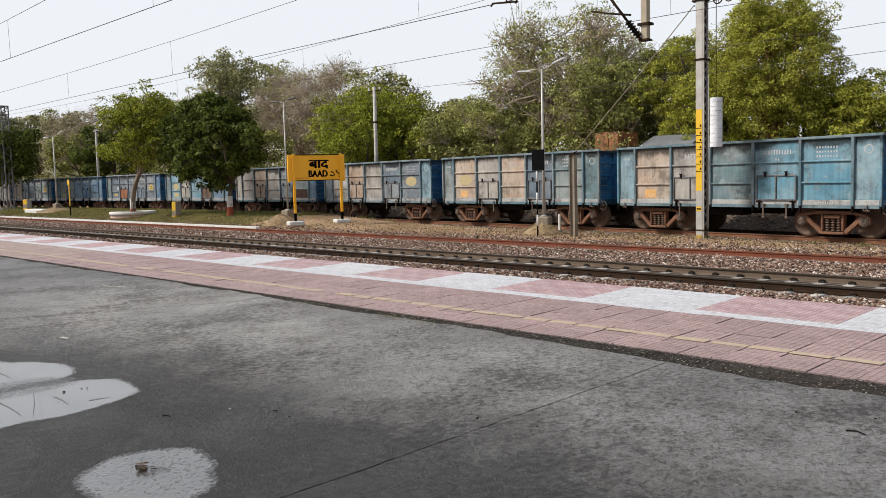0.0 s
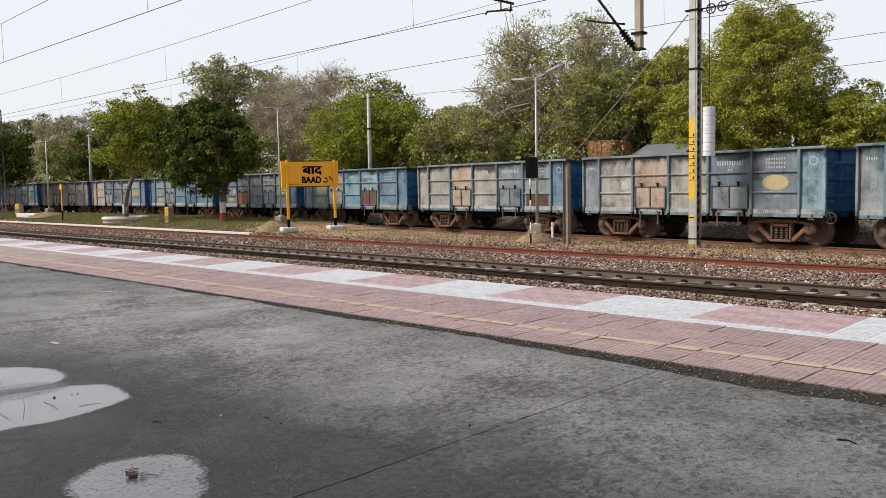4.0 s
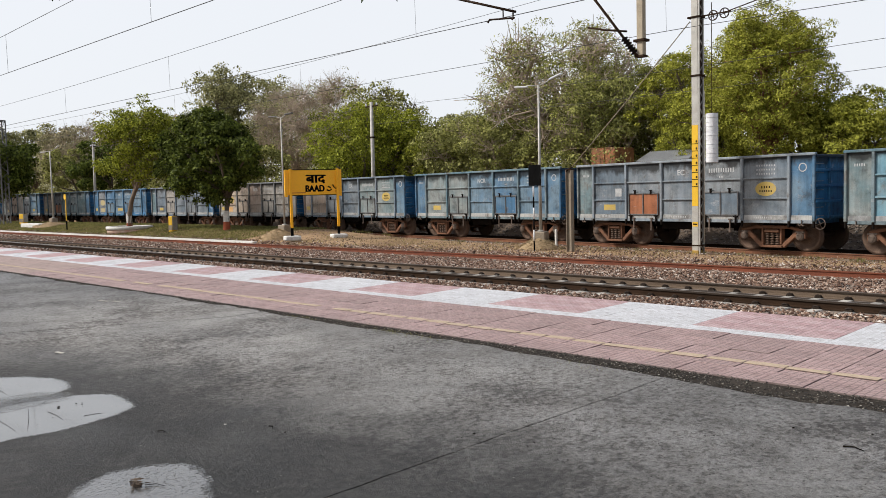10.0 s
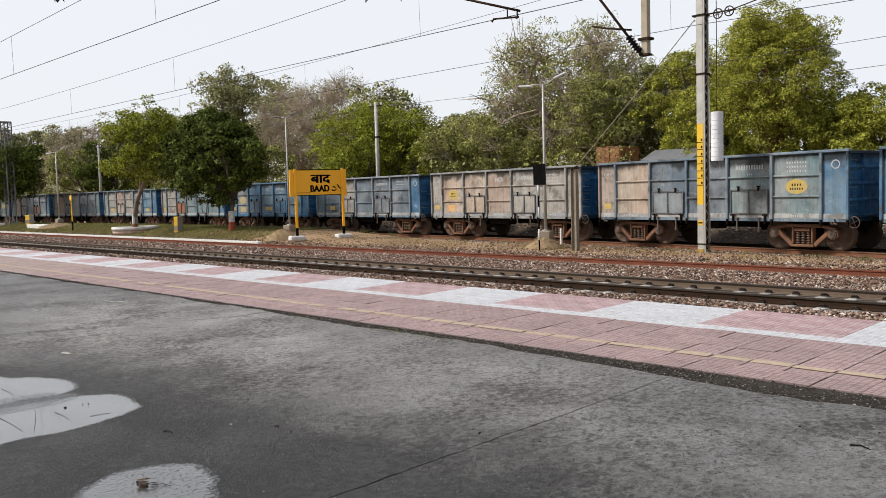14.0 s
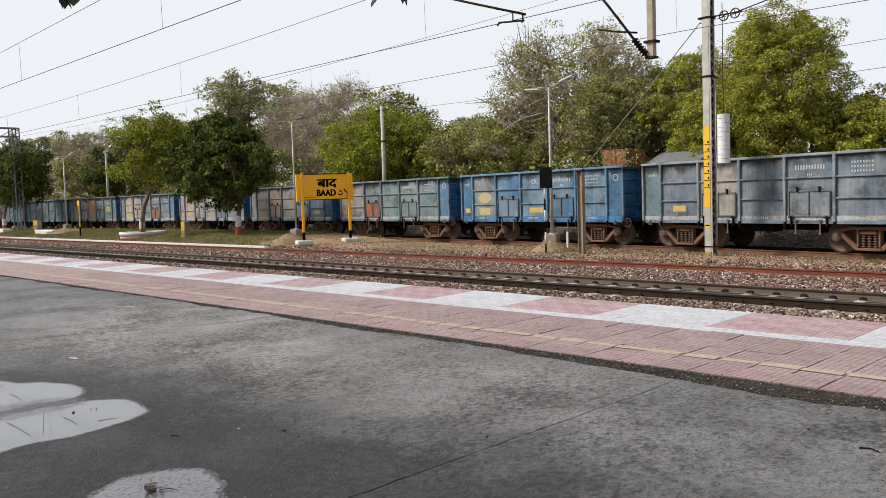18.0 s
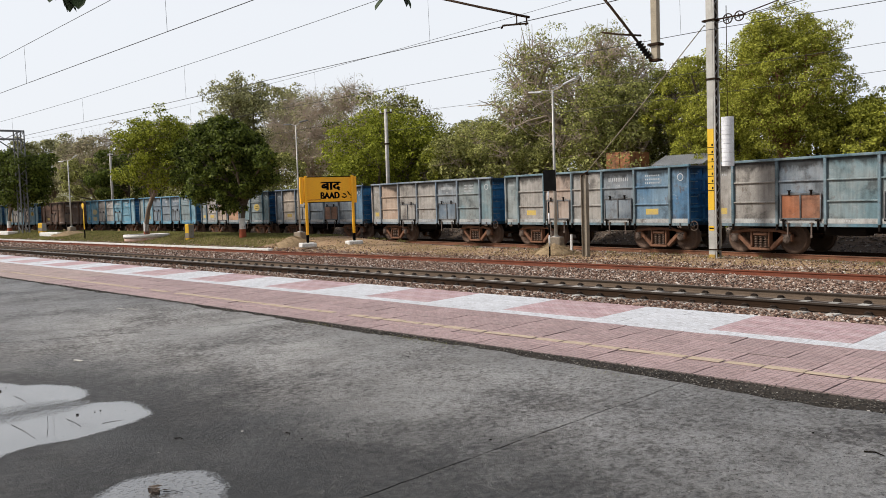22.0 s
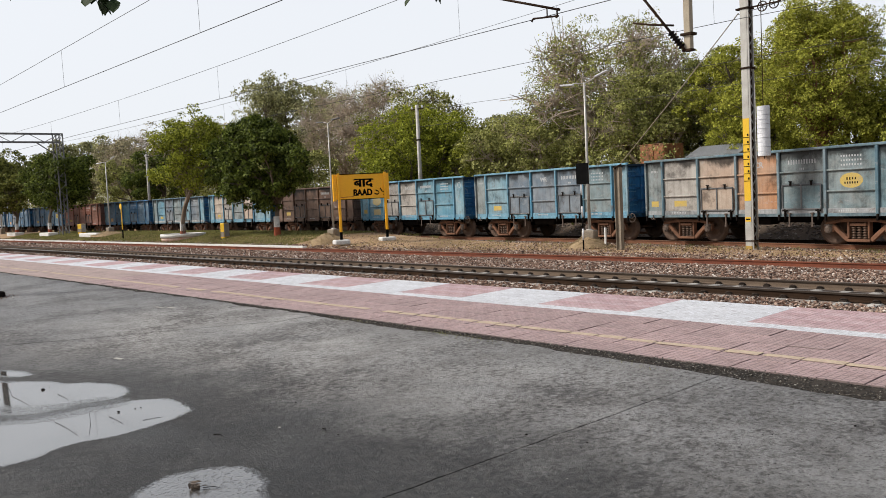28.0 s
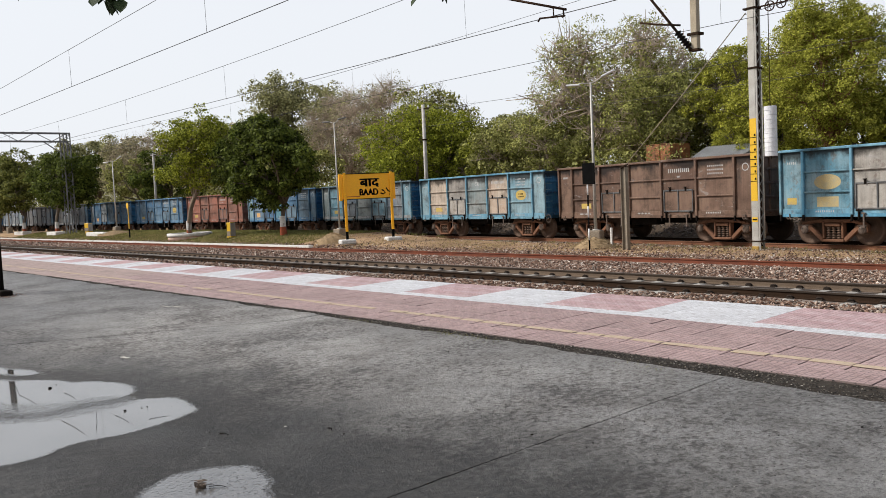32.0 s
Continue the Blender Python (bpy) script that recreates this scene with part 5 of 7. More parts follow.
def make_cantilever():
    """The drop arm that hangs from a boom over the tracks, its bracket tubes and insulator."""
    c = empty("catenary_bracket", -12.02, 19.0, 5.05, label="hanging drop arm with bracket tubes and insulator", category="overhead bracket")
    part("drop_arm", bm_box(-0.09, 0.09, -0.08, 0.08, 0.06, 4.4, bevel=0.01), TAN_STEEL, c, "tan painted steel box arm")
    part("end_plate", bm_box(-0.14, 0.12, -0.11, 0.11, 0.03, 0.08), STEEL_DARK, c)
    part("clamp", bm_box(-0.16, 0.16, -0.13, 0.13, 0.42, 0.48), STEEL_DARK, c)
    part("bracket_tube", tube(bmesh.new(), [(-0.05, -0.1, 0.05), (-1.15, -0.25, 1.55), (-2.2, -0.4, 2.9)], 0.035, 8), STEEL_DARK, c)
    bm = bmesh.new()
    d = Vector((-1.1, -0.15, 1.5)).normalized()
    q = Matrix.Translation((-0.12, -0.11, 0.14)) @ d.to_track_quat("Z", "Y").to_matrix().to_4x4()
    prof = []
    for k in range(6):
        prof += [(0.05, k * 0.09), (0.10, k * 0.09 + 0.03), (0.05, k * 0.09 + 0.06)]
    lathe(bm, prof, q, 14)
    part("insulator", bm, UNDER, c, "dark ribbed insulator")
    part("steady_arm", tube(bmesh.new(), [(-0.35, -0.12, 0.72), (-1.0, -0.15, 0.85), (-1.5, -0.2, 0.98)], 0.028, 6), STEEL_DARK, c)
    bl = Vector((-3.82, 9.5, 4.25))
    for dz in (-0.25, 0.25):
        part("boom_chord", tube(bmesh.new(), [bl + Vector((0, 0, dz)), Vector((3.0, -7.46, 4.25 + dz))], 0.07, 6), GALV, c, "steel boom over the tracks")
    for k in range(14):
        q0, q1 = bl.lerp(Vector((3.0, -7.46, 4.25)), k / 14), bl.lerp(Vector((3.0, -7.46, 4.25)), (k + 1) / 14)
        sz = 0.25 if k % 2 else -0.25
        part("boom_lacing", tube(bmesh.new(), [q0 - Vector((0, 0, sz)), q1 + Vector((0, 0, sz))], 0.03, 4), GALV, c)
    e = empty("registration_arm", -15.9, 18.6, 6.65, label="dark registration arm holding the contact wire", category="overhead bracket")
    part("main_tube", tube(bmesh.new(), [(0.05, 0, 0.16), (-2.05, 0, 0.86), (-4.5, 0, 1.7)], 0.035, 8), STEEL_DARK, e)
    part("drop_bracket", tube(bmesh.new(), [(-0.05, 0, 0.15), (-0.05, 0, -0.02), (-0.1, 0, -0.02)], 0.03, 6), STEEL_DARK, e)
    part("steady_arm", tube(bmesh.new(), [(0.0, 0, 0.0), (-0.6, 0, 0.06), (-0.95, 0, 0.1), (-1.02, 0, 0.02)], 0.028, 6), STEEL_DARK, e)
    part("hanger", tube(bmesh.new(), [(-0.42, 0, 0.31), (-0.42, 0, 0.04)], 0.02, 6), STEEL_DARK, e)


make_mast()
make_weight()
make_station_sign()
make_board_back()
make_post()
make_cantilever()
make_lamp_post(-23.1, 28.5, -0.62, 6.25, "grey double-arm lamp post on concrete block", turn=20)
make_lamp_post(-40.9, 27.4, -0.45, 6.25, "grey double-arm lamp post on concrete block", turn=10, thick=0.055, rise=0.25, heads=PORTAL_GREY, arm=0.55)
make_lamp_post(-79.4, 28.5, -0.25, 6.4, "grey double-arm lamp post on concrete block", turn=10, arm=1.4)
make_lamp_post(-116.0, 28.3, -0.2, 6.4, "grey double-arm lamp post on concrete block", turn=10, arm=1.4)
wire("guy_wire", [(-15.95, 28.45, 7.76), (-18.4, 28.05, 5.1), (-20.8, 27.65, 2.62)], 0.02, "thick steel stay wire from mast to post", "stay wire", POST_RUST)
wire("tension_wire", [(-16.0, 28.5, 7.72), (-12.0, 28.0, 7.95), (4.0, 26.0, 8.6)], 0.012, "tensioned steel wire leaving the pulleys")
wire("tension_wire", [(-14.0, 28.5, 7.85), (-8.0, 28.0, 8.2), (4.0, 26.5, 8.9)], 0.012, "tensioned steel wire leaving the pulleys")
make_catenary(11.7, 6.98, 6.98, 1.29, 2.25, -48.0, 2.0, "copper contact wire with bearer and droppers", (-36.6, -24.0, -12.0))
make_catenary(18.6, 6.87, 6.72, 1.73, 2.03, -92.0, -15.9, "copper contact wire with bearer and droppers", (-86.0, -74.0, -61.5, -49.0, -36.6, -20.0), 0.55)
make_catenary(18.6, 6.72, 6.75, 2.03, 1.6, -15.9, 10.0, "copper contact wire with bearer and droppers", (-8.0, 1.0), 0.1)
make_catenary(28.25, 7.42, 7.52, 1.73, 2.45, -92.0, -15.9, "thin contact wire and bearer along the masts", (-75.0, -55.0, -40.0, -24.2, -16.8), 0.6)
make_catenary(28.25, 7.52, 6.95, 2.45, 2.6, -15.9, 20.0, "thin contact wire and bearer along the masts", (-6.0, 6.0), 0.1)
wire("return_wire", span((-98, 40, 8.05), (-48, 40, 8.1), 0.3), 0.012, "thin overhead wire behind the train")
wire("return_wire", span((-48, 40, 8.1), (8, 40, 8.7), 0.5), 0.012, "thin overhead wire behind the train")
wire("return_wire", span((-48, 40, 6.9), (8, 40, 7.3), 0.4), 0.012, "thin overhead wire behind the train")


def make_pole(x, y, z, top, label):
    p = empty("utility_pole", x, y, z, label=label, category="pole")
    h = top - z
    part("shaft", tube(bmesh.new(), [(0, 0, -0.3), (0, 0, h)], [0.17, 0.12], 6), SLEEPER, p, "tapered concrete shaft")
    part("cross_arm", bm_box(-0.7, 0.7, -0.04, 0.04, h - 0.35, h - 0.27), STEEL_DARK, p)
    for sx in (-0.6, 0.6):
        part("insulator", lathe(bmesh.new(), [(0.05, h - 0.27), (0.08, h - 0.2), (0.05, h - 0.12), (0.03, h - 0.08)], Matrix.Translation((sx, 0, 0)), 8), WHITE_METAL, p)
    part("strap", bm_box(-0.16, 0.16, -0.15, 0.15, h - 2.6, h - 2.5), STEEL_DARK, p)
    return p


make_pole(-48.0, 40.0, -0.7, 8.5, "tapered concrete utility pole with cross arm")
make_pole(8.0, 40.0, -0.7, 8.3, "tapered concrete utility pole with cross arm")
make_pole(-98.0, 40.0, -0.7, 8.4, "tapered concrete utility pole with cross arm")


def make_bollard(x, y, zb, label, sx=0.5, h=1.12):
    b = empty("marker_block", x, y, zb, 20, label=label, category="marker", group="yellow marker blocks on the verge")
    bm = bmesh.new()
    bmesh.ops.create_cube(bm, size=1, matrix=Matrix.Translation((0, 0, h / 2 - 0.1)) @ Matrix.Diagonal((sx, 0.5, h + 0.2, 1)))
    bmesh.ops.bevel(bm, geom=list(bm.edges), offset=0.03, segments=1, affect="EDGES")
    part("block", bm, YELLOW, b, "yellow painted concrete block")
    # the side away from the sun: its shade is put on as grey
    part("side_face", bm_box(sx / 2, sx / 2 + 0.012, -0.24, 0.24, 0.0, h - 0.03), SLEEPER, b, "grey plate that darkens the block's shaded side")
    part("foot_band", bm_box(-sx / 2 + 0.02, sx / 2 - 0.02, -0.262, -0.248, 0.0, 0.34), POST_RUST, b, "grey weathered foot")


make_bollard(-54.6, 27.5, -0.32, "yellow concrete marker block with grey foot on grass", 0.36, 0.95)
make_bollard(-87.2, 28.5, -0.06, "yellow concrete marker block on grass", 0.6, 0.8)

# round planter
FADED_OCHRE = weathered("faded_ochre_wash", (0.50, 0.27, 0.19), (0.6, 0.5, 0.42), 3, 0.9, fine=30)
pl = empty("round_planter", -61.2, 27.4, -0.31, label="round masonry planter kerb, ochre with white top", category="planter")
part("ring_wall", lathe(bmesh.new(), [(1.6, -0.3), (1.6, -0.02), (1.3, -0.02), (1.3, -0.1)], seg=40), FADED_OCHRE, pl, "faded ochre masonry ring")
part("coping", lathe(bmesh.new(), [(1.66, -0.02), (1.66, 0.21), (1.28, 0.21), (1.28, -0.02)], seg=40), LIME, pl, "white-washed coping")
part("soil", lathe(bmesh.new(), [(1.29, 0.1), (0.9, 0.18), (0.25, 0.2)], seg=24), DIRT, pl)
for x_, y_, r_ in ((-97.0, 28.4, 1.6), (-109.7, 28.4, 1.8), (-83.0, 28.2, 2.3)):
    q = empty("low_plinth", x_ + 1.5, y_ - 0.6, ground_z(x_, y_), label="low white-washed concrete plinth", category="plinth")
    part("slab", bm_box(-r_, r_, -0.5, 0.5, -0.2, 0.22, bevel=0.05), LIME, q)

# yellow disc board
d = empty("disc_board", -71.5, 26.7, -0.4, label="narrow yellow board on a black foot", category="sign")
part("board_post", bm_box(-0.06, 0.06, -0.03, 0.03, 0.65, 2.7, bevel=0.02), YELLOW, d)
part("disc", lathe(bmesh.new(), [(0.24, -0.02), (0.24, 0.02)], Matrix.Translation((0, -0.04, 2.6)) @ Matrix.Rotation(radians(90), 4, "X"), 20), YELLOW, d)
part("foot", bm_box(-0.06, 0.06, -0.04, 0.04, -0.2, 0.65), BLACK, d)


def make_portal(x, label):
    p = empty("portal_gantry", x, 28.5, -0.3, label=label, category="gantry")
    w, h = 0.55, 10.4
    for sx in (-w, w):
        for sy in (-w * 0.6, w * 0.6):
            part("leg_angle", bm_box(sx - 0.05, sx + 0.05, sy - 0.05, sy + 0.05, 0, h), PORTAL_GREY, p)
    for i in range(16):
        z0, z1 = i * h / 16, (i + 1) * h / 16
        s = 1 if i % 2 else -1
        for sy in (-w * 0.6, w * 0.6):
            part("lacing", tube(bmesh.new(), [(-w * s, sy, z0), (w * s, sy, z1)], 0.03, 4), PORTAL_GREY, p)
        part("lacing", tube(bmesh.new(), [(w, -w * 0.6 * s, z0), (w, w * 0.6 * s, z1)], 0.03, 4), PORTAL_GREY, p)
    # the boom crosses the tracks towards the platform
    for z in (h - 0.85, h):
        for sx in (-0.4, 0.4):
            part("boom_chord", bm_box(sx - 0.05, sx + 0.05, -19.0, 0.4, z - 0.06, z + 0.06), PORTAL_GREY, p)
    for i in range(12):
        y0 = -18.8 + i * 1.58
        part("boom_lacing", tube(bmesh.new(), [(0.4, y0, h - 0.85 if i % 2 else h), (0.4, y0 + 1.58, h if i % 2 else h - 0.85)], 0.035, 4), PORTAL_GREY, p)
    part("knee_brace", tube(bmesh.new(), [(0.3, -2.2, h - 0.9), (0.3, -0.3, h - 2.2)], 0.06, 5), PORTAL_GREY, p)
    for y in (-9.9,):
        part("drop_arm", bm_box(-0.12, 0.12, y - 0.12, y + 0.12, h - 4.6, h - 0.8), PORTAL_GREY, p)
    return p


make_portal(-92.5, "grey lattice steel portal gantry over the tracks")

# kerb of the low verge
bm = bmesh.new()
extrude_profile(bm, [(25.0, -0.9), (25.0, -0.66), (25.3, -0.645), (25.3, -0.9)], -150, -40.5)
tagged(part("verge_kerb", bm, LIME), "white-washed concrete kerb along the verge", "kerb", kind="structure")


def make_heap(x, y, z, r, h, label, seed):
    bm = bmesh.new()
    rings = []
    for i in range(7):
        f = i / 6
        ring = []
        for k in range(22):
            a = 2 * math.pi * k / 22
            rr = r * f * (1 + 0.18 * noise.noise((math.cos(a) * 1.5 + seed, math.sin(a) * 1.5, f)))
            ring.append(bm.verts.new((rr * math.cos(a), rr * math.sin(a), h * (1 - f ** 1.4) + 0.06 * noise.noise((rr * 3, a * 2, seed)) - (0.12 if i == 6 else 0))))
        rings.append(ring)
    for a, b in zip(rings, rings[1:]):
        for k in range(22):
            bm.faces.new((a[k], a[(k + 1) % 22], b[(k + 1) % 22], b[k])).smooth = True
    bm.faces.new(rings[0])
    ob = tagged(part("sand_mound", bm, SAND), label, "sand mound", "sand mounds at post feet")
    ob.matrix_basis = pose(x, y, z)
    rng = np.random.default_rng(seed)
    n = 500
    f, a = rng.uniform(0, 1.15, n) ** 0.7, rng.uniform(0, 2 * np.pi, n)
    p = np.stack([f * r * np.cos(a), f * r * np.sin(a), np.maximum(h * (1 - np.minimum(f, 1.0) ** 1.4), 0.02) + 0.01], 1)
    d = rng.normal(0, 0.07, (n, 3)) * np.array([1, 1, 0.5])
    v, fc = stick_arrays(p - d, p + d, np.full(n, 0.008), np.full(n, 0.006))
    part("straw", mesh_np("straw", v, fc, 4), STRAW, ob, "dry straw and chips on the mound")["kind"] = "stuff"


STRAW = weathered("dry_straw", (0.45, 0.35, 0.2), (0.28, 0.2, 0.12), 5, 0.9, fine=30)
SAND = weathered("pale_dry_soil", (0.36, 0.26, 0.15), (0.22, 0.155, 0.09), 3, 0.95, fine=20, bumps=0.6)
make_heap(-23.1, 28.4, -0.74, 1.0, 0.5, "heap of pale dry soil round a post", 3)
make_heap(-40.9, 26.95, -0.55, 1.15, 0.5, "heap of pale dry soil round a post", 8)
make_heap(-79.4, 28.4, -0.3, 1.6, 0.35, "heap of pale dry soil round a post", 5)
sp = empty("small_post", -22.35, 28.6, -0.8, label="short white concrete boundary post", category="post")
part("shaft", bm_box(-0.045, 0.045, -0.045, 0.045, 0, 0.9, bevel=0.012), LIME, sp)

# ---- buildings behind the train ----
make_thicket(LEAF_OLIVE, 15, "olive bushes round the brick hut", 39.2, 40.6, 3.6, 4.6, 60, -33.5, -28.8)
make_thicket(LEAF_GREEN, 16, "green bushes beside the shed", 39.0, 40.2, 3.2, 3.9, 70, -23.6, -4)
make_thicket(LEAF_OLIVE, 18, "olive bush before the brick hut", 40.2, 40.9, 3.9, 4.9, 46, -30.4, -25.4, 0.12, 0.42)
hut = empty("brick_hut", -28.65, 42.2, -0.65, 0, label="red oxide brick hut behind the train", category="building")
part("wall", bm_box(-0.85, 0.75, -1.0, 1.0, 0, 4.75), BRICK_RED, hut, "red oxide plastered wall")
part("roof_slab", bm_box(-0.88, 0.78, -1.03, 1.03, 4.75, 4.8, bevel=0.02), BRICK_RED, hut)
part("corner_pilaster", bm_box(-0.1, 0.08, -1.05, -1.0, 0, 4.75), BRICK_RED, hut)
shed = empty("sheet_roof_shed", -24.3, 41.6, -0.55, 0, label="shed with grey corrugated sheet roof", category="building")
part("wall", bm_box(-1.3, 1.3, -1.2, 1.2, -0.1, 3.7), POST_RUST, shed)
bm = bmesh.new()
N_ = 46
rows_ = []
for i in range(N_ + 1):
    x = -1.55 + 3.1 * i / N_
    dz = 0.03 * (1 if i % 2 else -1)
    rows_.append([bm.verts.new((x, -1.5, 3.75 + dz)), bm.verts.new((x, 0.0, 4.33 + dz)), bm.verts.new((x, 1.5, 3.75 + dz))])
for a, b in zip(rows_, rows_[1:]):
    for j in range(2):
        bm.faces.new((a[j], b[j], b[j + 1], a[j + 1]))
bmesh.ops.solidify(bm, geom=list(bm.faces), thickness=0.02)
part("roof_sheet", bm, ROOF_SHEET, shed, "grey corrugated roof sheet")

# ---- the tree over the platform, whose hanging leaves come into view ----
# darker than the crown's leaves: the sprays' shaded undersides put into the colour
SHADED_LEAF = weathered("shaded_leaf", (0.016, 0.03, 0.008), (0.03, 0.05, 0.012), 20, 0.6, fine=60)


def make_spray(x, y, z, n, seed, host):
    rnd = random.Random(seed)
    o = host.matrix_basis.translation
    s = part("leaf_spray", tube(bmesh.new(), [(0.3 * (-3.0 - x), 0.3 * (-0.6 - y), 1.15), (0.02, 0.01, 0.5), (0, 0, 0.06)], [0.011, 0.006, 0.003], 6), BARK, host, "dark hanging spray of leaves", Matrix.Translation(Vector((x, y, z)) - o))
    for i in range(n):
        bm = bmesh.new()
        L, W = rnd.uniform(0.045, 0.07), rnd.uniform(0.016, 0.024)
        pts = [(-W * 0.1, 0, 0.002), (-W, L * 0.35, 0.0), (-W * 0.8, L * 0.7, -0.004), (0, L, -0.012), (W * 0.8, L * 0.7, -0.004), (W, L * 0.35, 0.0), (W * 0.1, 0, 0.002)]
        up = [bm.verts.new(p) for p in pts]
        dn = [bm.verts.new((p[0], p[1], p[2] - 0.0012)) for p in pts]
        bm.faces.new(up)
        bm.faces.new(dn[::-1])
        for k in range(7):
            bm.faces.new((up[k], dn[k], dn[(k + 1) % 7], up[(k + 1) % 7]))
        part("leaf", bm, SHADED_LEAF, s, "", pose(rnd.uniform(-0.032, 0.032), rnd.uniform(-0.032, 0.032), 0.03 + rnd.uniform(0, 0.04 + 0.03 * n / 6), rnd.uniform(-80, -20), 0, rnd.uniform(0, 360)))


host = make_tree("tree", -5.6, -6.8, plat_z(-6.8), 8.0, 3.8, LEAF_DARK, "leafy dark green tree shading the platform", 61, count=9000, size=0.2, trunk=0.24, fork=0.42, lobes=12)
host["group"] = "trees on the platform"
part("low_limb", tube(bmesh.new(), [(0.1, 0.1, 3.2), (1.0, 3.0, 3.6), (2.3, 6.6, 3.7), (3.3, 8.7, 3.66)], [0.1, 0.07, 0.045, 0.02], 8), BARK, host)
make_spray(-2.744, 1.016, 2.375, 13, 4, host)
make_spray(-2.235, 1.895, 2.405, 9, 6, host)
make_spray(-2.19, 1.955, 2.405, 9, 7, host)
make_spray(-2.829, 0.749, 2.42, 5, 8, host)

# ---- paving ----
def paver_mat(name, a, b, groove, pitch, mortar, vary=0.1, dark=0.45, rough=0.8):
    """A pressed paver: two tones and a grid of darker grooves."""
    m, n, l, bs = tree_of(name)
    t = noise_tex(n, l, 1.6, 6)
    r = ramp(n, [(0.35, (0, 0, 0)), (0.68, (1, 1, 1))])
    l.new(t.outputs[0], r.inputs[0])
    c = mix(n, l, r.outputs[0], a, b)
    oi = n.new("ShaderNodeObjectInfo")
    vr = ramp(n, [(0, (1 - vary,) * 3), (1, (1 + vary,) * 3)])
    l.new(oi.outputs["Random"], vr.inputs[0])
    c = mix(n, l, 1.0, c, vr.outputs[0], "MULTIPLY")
    f = noise_tex(n, l, 55, 5, 0.7)
    fr = ramp(n, [(0.3, (0.75, 0.74, 0.73)), (0.7, (1.15, 1.15, 1.15))])
    l.new(f.outputs[0], fr.inputs[0])
    c = mix(n, l, 1.0, c, fr.outputs[0], "MULTIPLY")
    st = noise_tex(n, l, 5.0, 7, 0.75, dist=0.5)
    sr = ramp(n, [(0.36, (0.55, 0.52, 0.5)), (0.52, (1, 1, 1))])
    l.new(st.outputs[0], sr.inputs[0])
    c = mix(n, l, 0.8, c, sr.outputs[0], "MULTIPLY")
    tc = n.new("ShaderNodeTexCoord")
    br = n.new("ShaderNodeTexBrick")
    br.offset, br.squash = 0.0, 1.0
    br.inputs["Scale"].default_value = 1.0
    br.inputs["Brick Width"].default_value, br.inputs["Row Height"].default_value = pitch
    br.inputs["Mortar Size"].default_value, br.inputs["Mortar Smooth"].default_value = mortar, 0.3
    l.new(tc.outputs["Object"], br.inputs[0])
    if groove:
        c = mix(n, l, br.outputs["Fac"], c, mix(n, l, dark, c, (0.05, 0.04, 0.035)))
        inv = n.new("ShaderNodeMath")
        inv.operation = "SUBTRACT"
        inv.inputs[0].default_value = 1.0
        l.new(br.outputs["Fac"], inv.inputs[1])
        bump(n, l, bs, inv.outputs[0], 0.6, 0.006)
    else:
        bump(n, l, bs, f.outputs[0], 0.3, 0.01)
    l.new(c, bs.inputs["Base Color"])
    bs.inputs["Roughness"].default_value = rough
    return m


PAVER = paver_mat("grooved_red_paver", (0.385, 0.268, 0.262), (0.32, 0.23, 0.222), True, (0.0643, 0.0605), 0.005, dark=0.6)
TILE_WHITE = paver_mat("white_painted_tactile_tile", (0.62, 0.635, 0.67), (0.49, 0.495, 0.515), True, (0.066, 0.066), 0.006, 0.05, 0.2, 0.75)
TILE_RED = paver_mat("red_painted_tactile_tile", (0.44, 0.275, 0.285), (0.49, 0.375, 0.38), True, (0.066, 0.066), 0.009, 0.07, 0.35, 0.75)
FAR_WHITE = paver_mat("white_painted_edge", (0.60, 0.615, 0.65), (0.48, 0.485, 0.505), False, (0.066, 0.066), 0.006, 0.05, 0.2, 0.75)
FAR_RED = paver_mat("red_painted_edge", (0.40, 0.25, 0.255), (0.45, 0.335, 0.34), False, (0.066, 0.066), 0.009, 0.07, 0.35, 0.75)
FAR_PAVER = paver_mat("worn_red_paver", (0.335, 0.248, 0.225), (0.28, 0.212, 0.192), False, (0.0643, 0.0605), 0.005)
GRIME = weathered("joint_grime", (0.05, 0.042, 0.036), (0.09, 0.075, 0.06), 3, 0.95)


def slab_mesh(wx, wy, h=0.05, c=0.004):
    bm = bmesh.new()
    lo = [bm.verts.new((sx * wx / 2, sy * wy / 2, -h)) for sx, sy in ((-1, -1), (1, -1), (1, 1), (-1, 1))]
    md = [bm.verts.new((sx * wx / 2, sy * wy / 2, -c)) for sx, sy in ((-1, -1), (1, -1), (1, 1), (-1, 1))]
    up = [bm.verts.new((sx * (wx / 2 - c), sy * (wy / 2 - c), 0)) for sx, sy in ((-1, -1), (1, -1), (1, 1), (-1, 1))]
    for a, b in ((lo, md), (md, up)):
        for k in range(4):
            bm.faces.new((a[k], a[(k + 1) % 4], b[(k + 1) % 4], b[k]))
    bm.faces.new(up)
    return mesh_of("slab", bm)


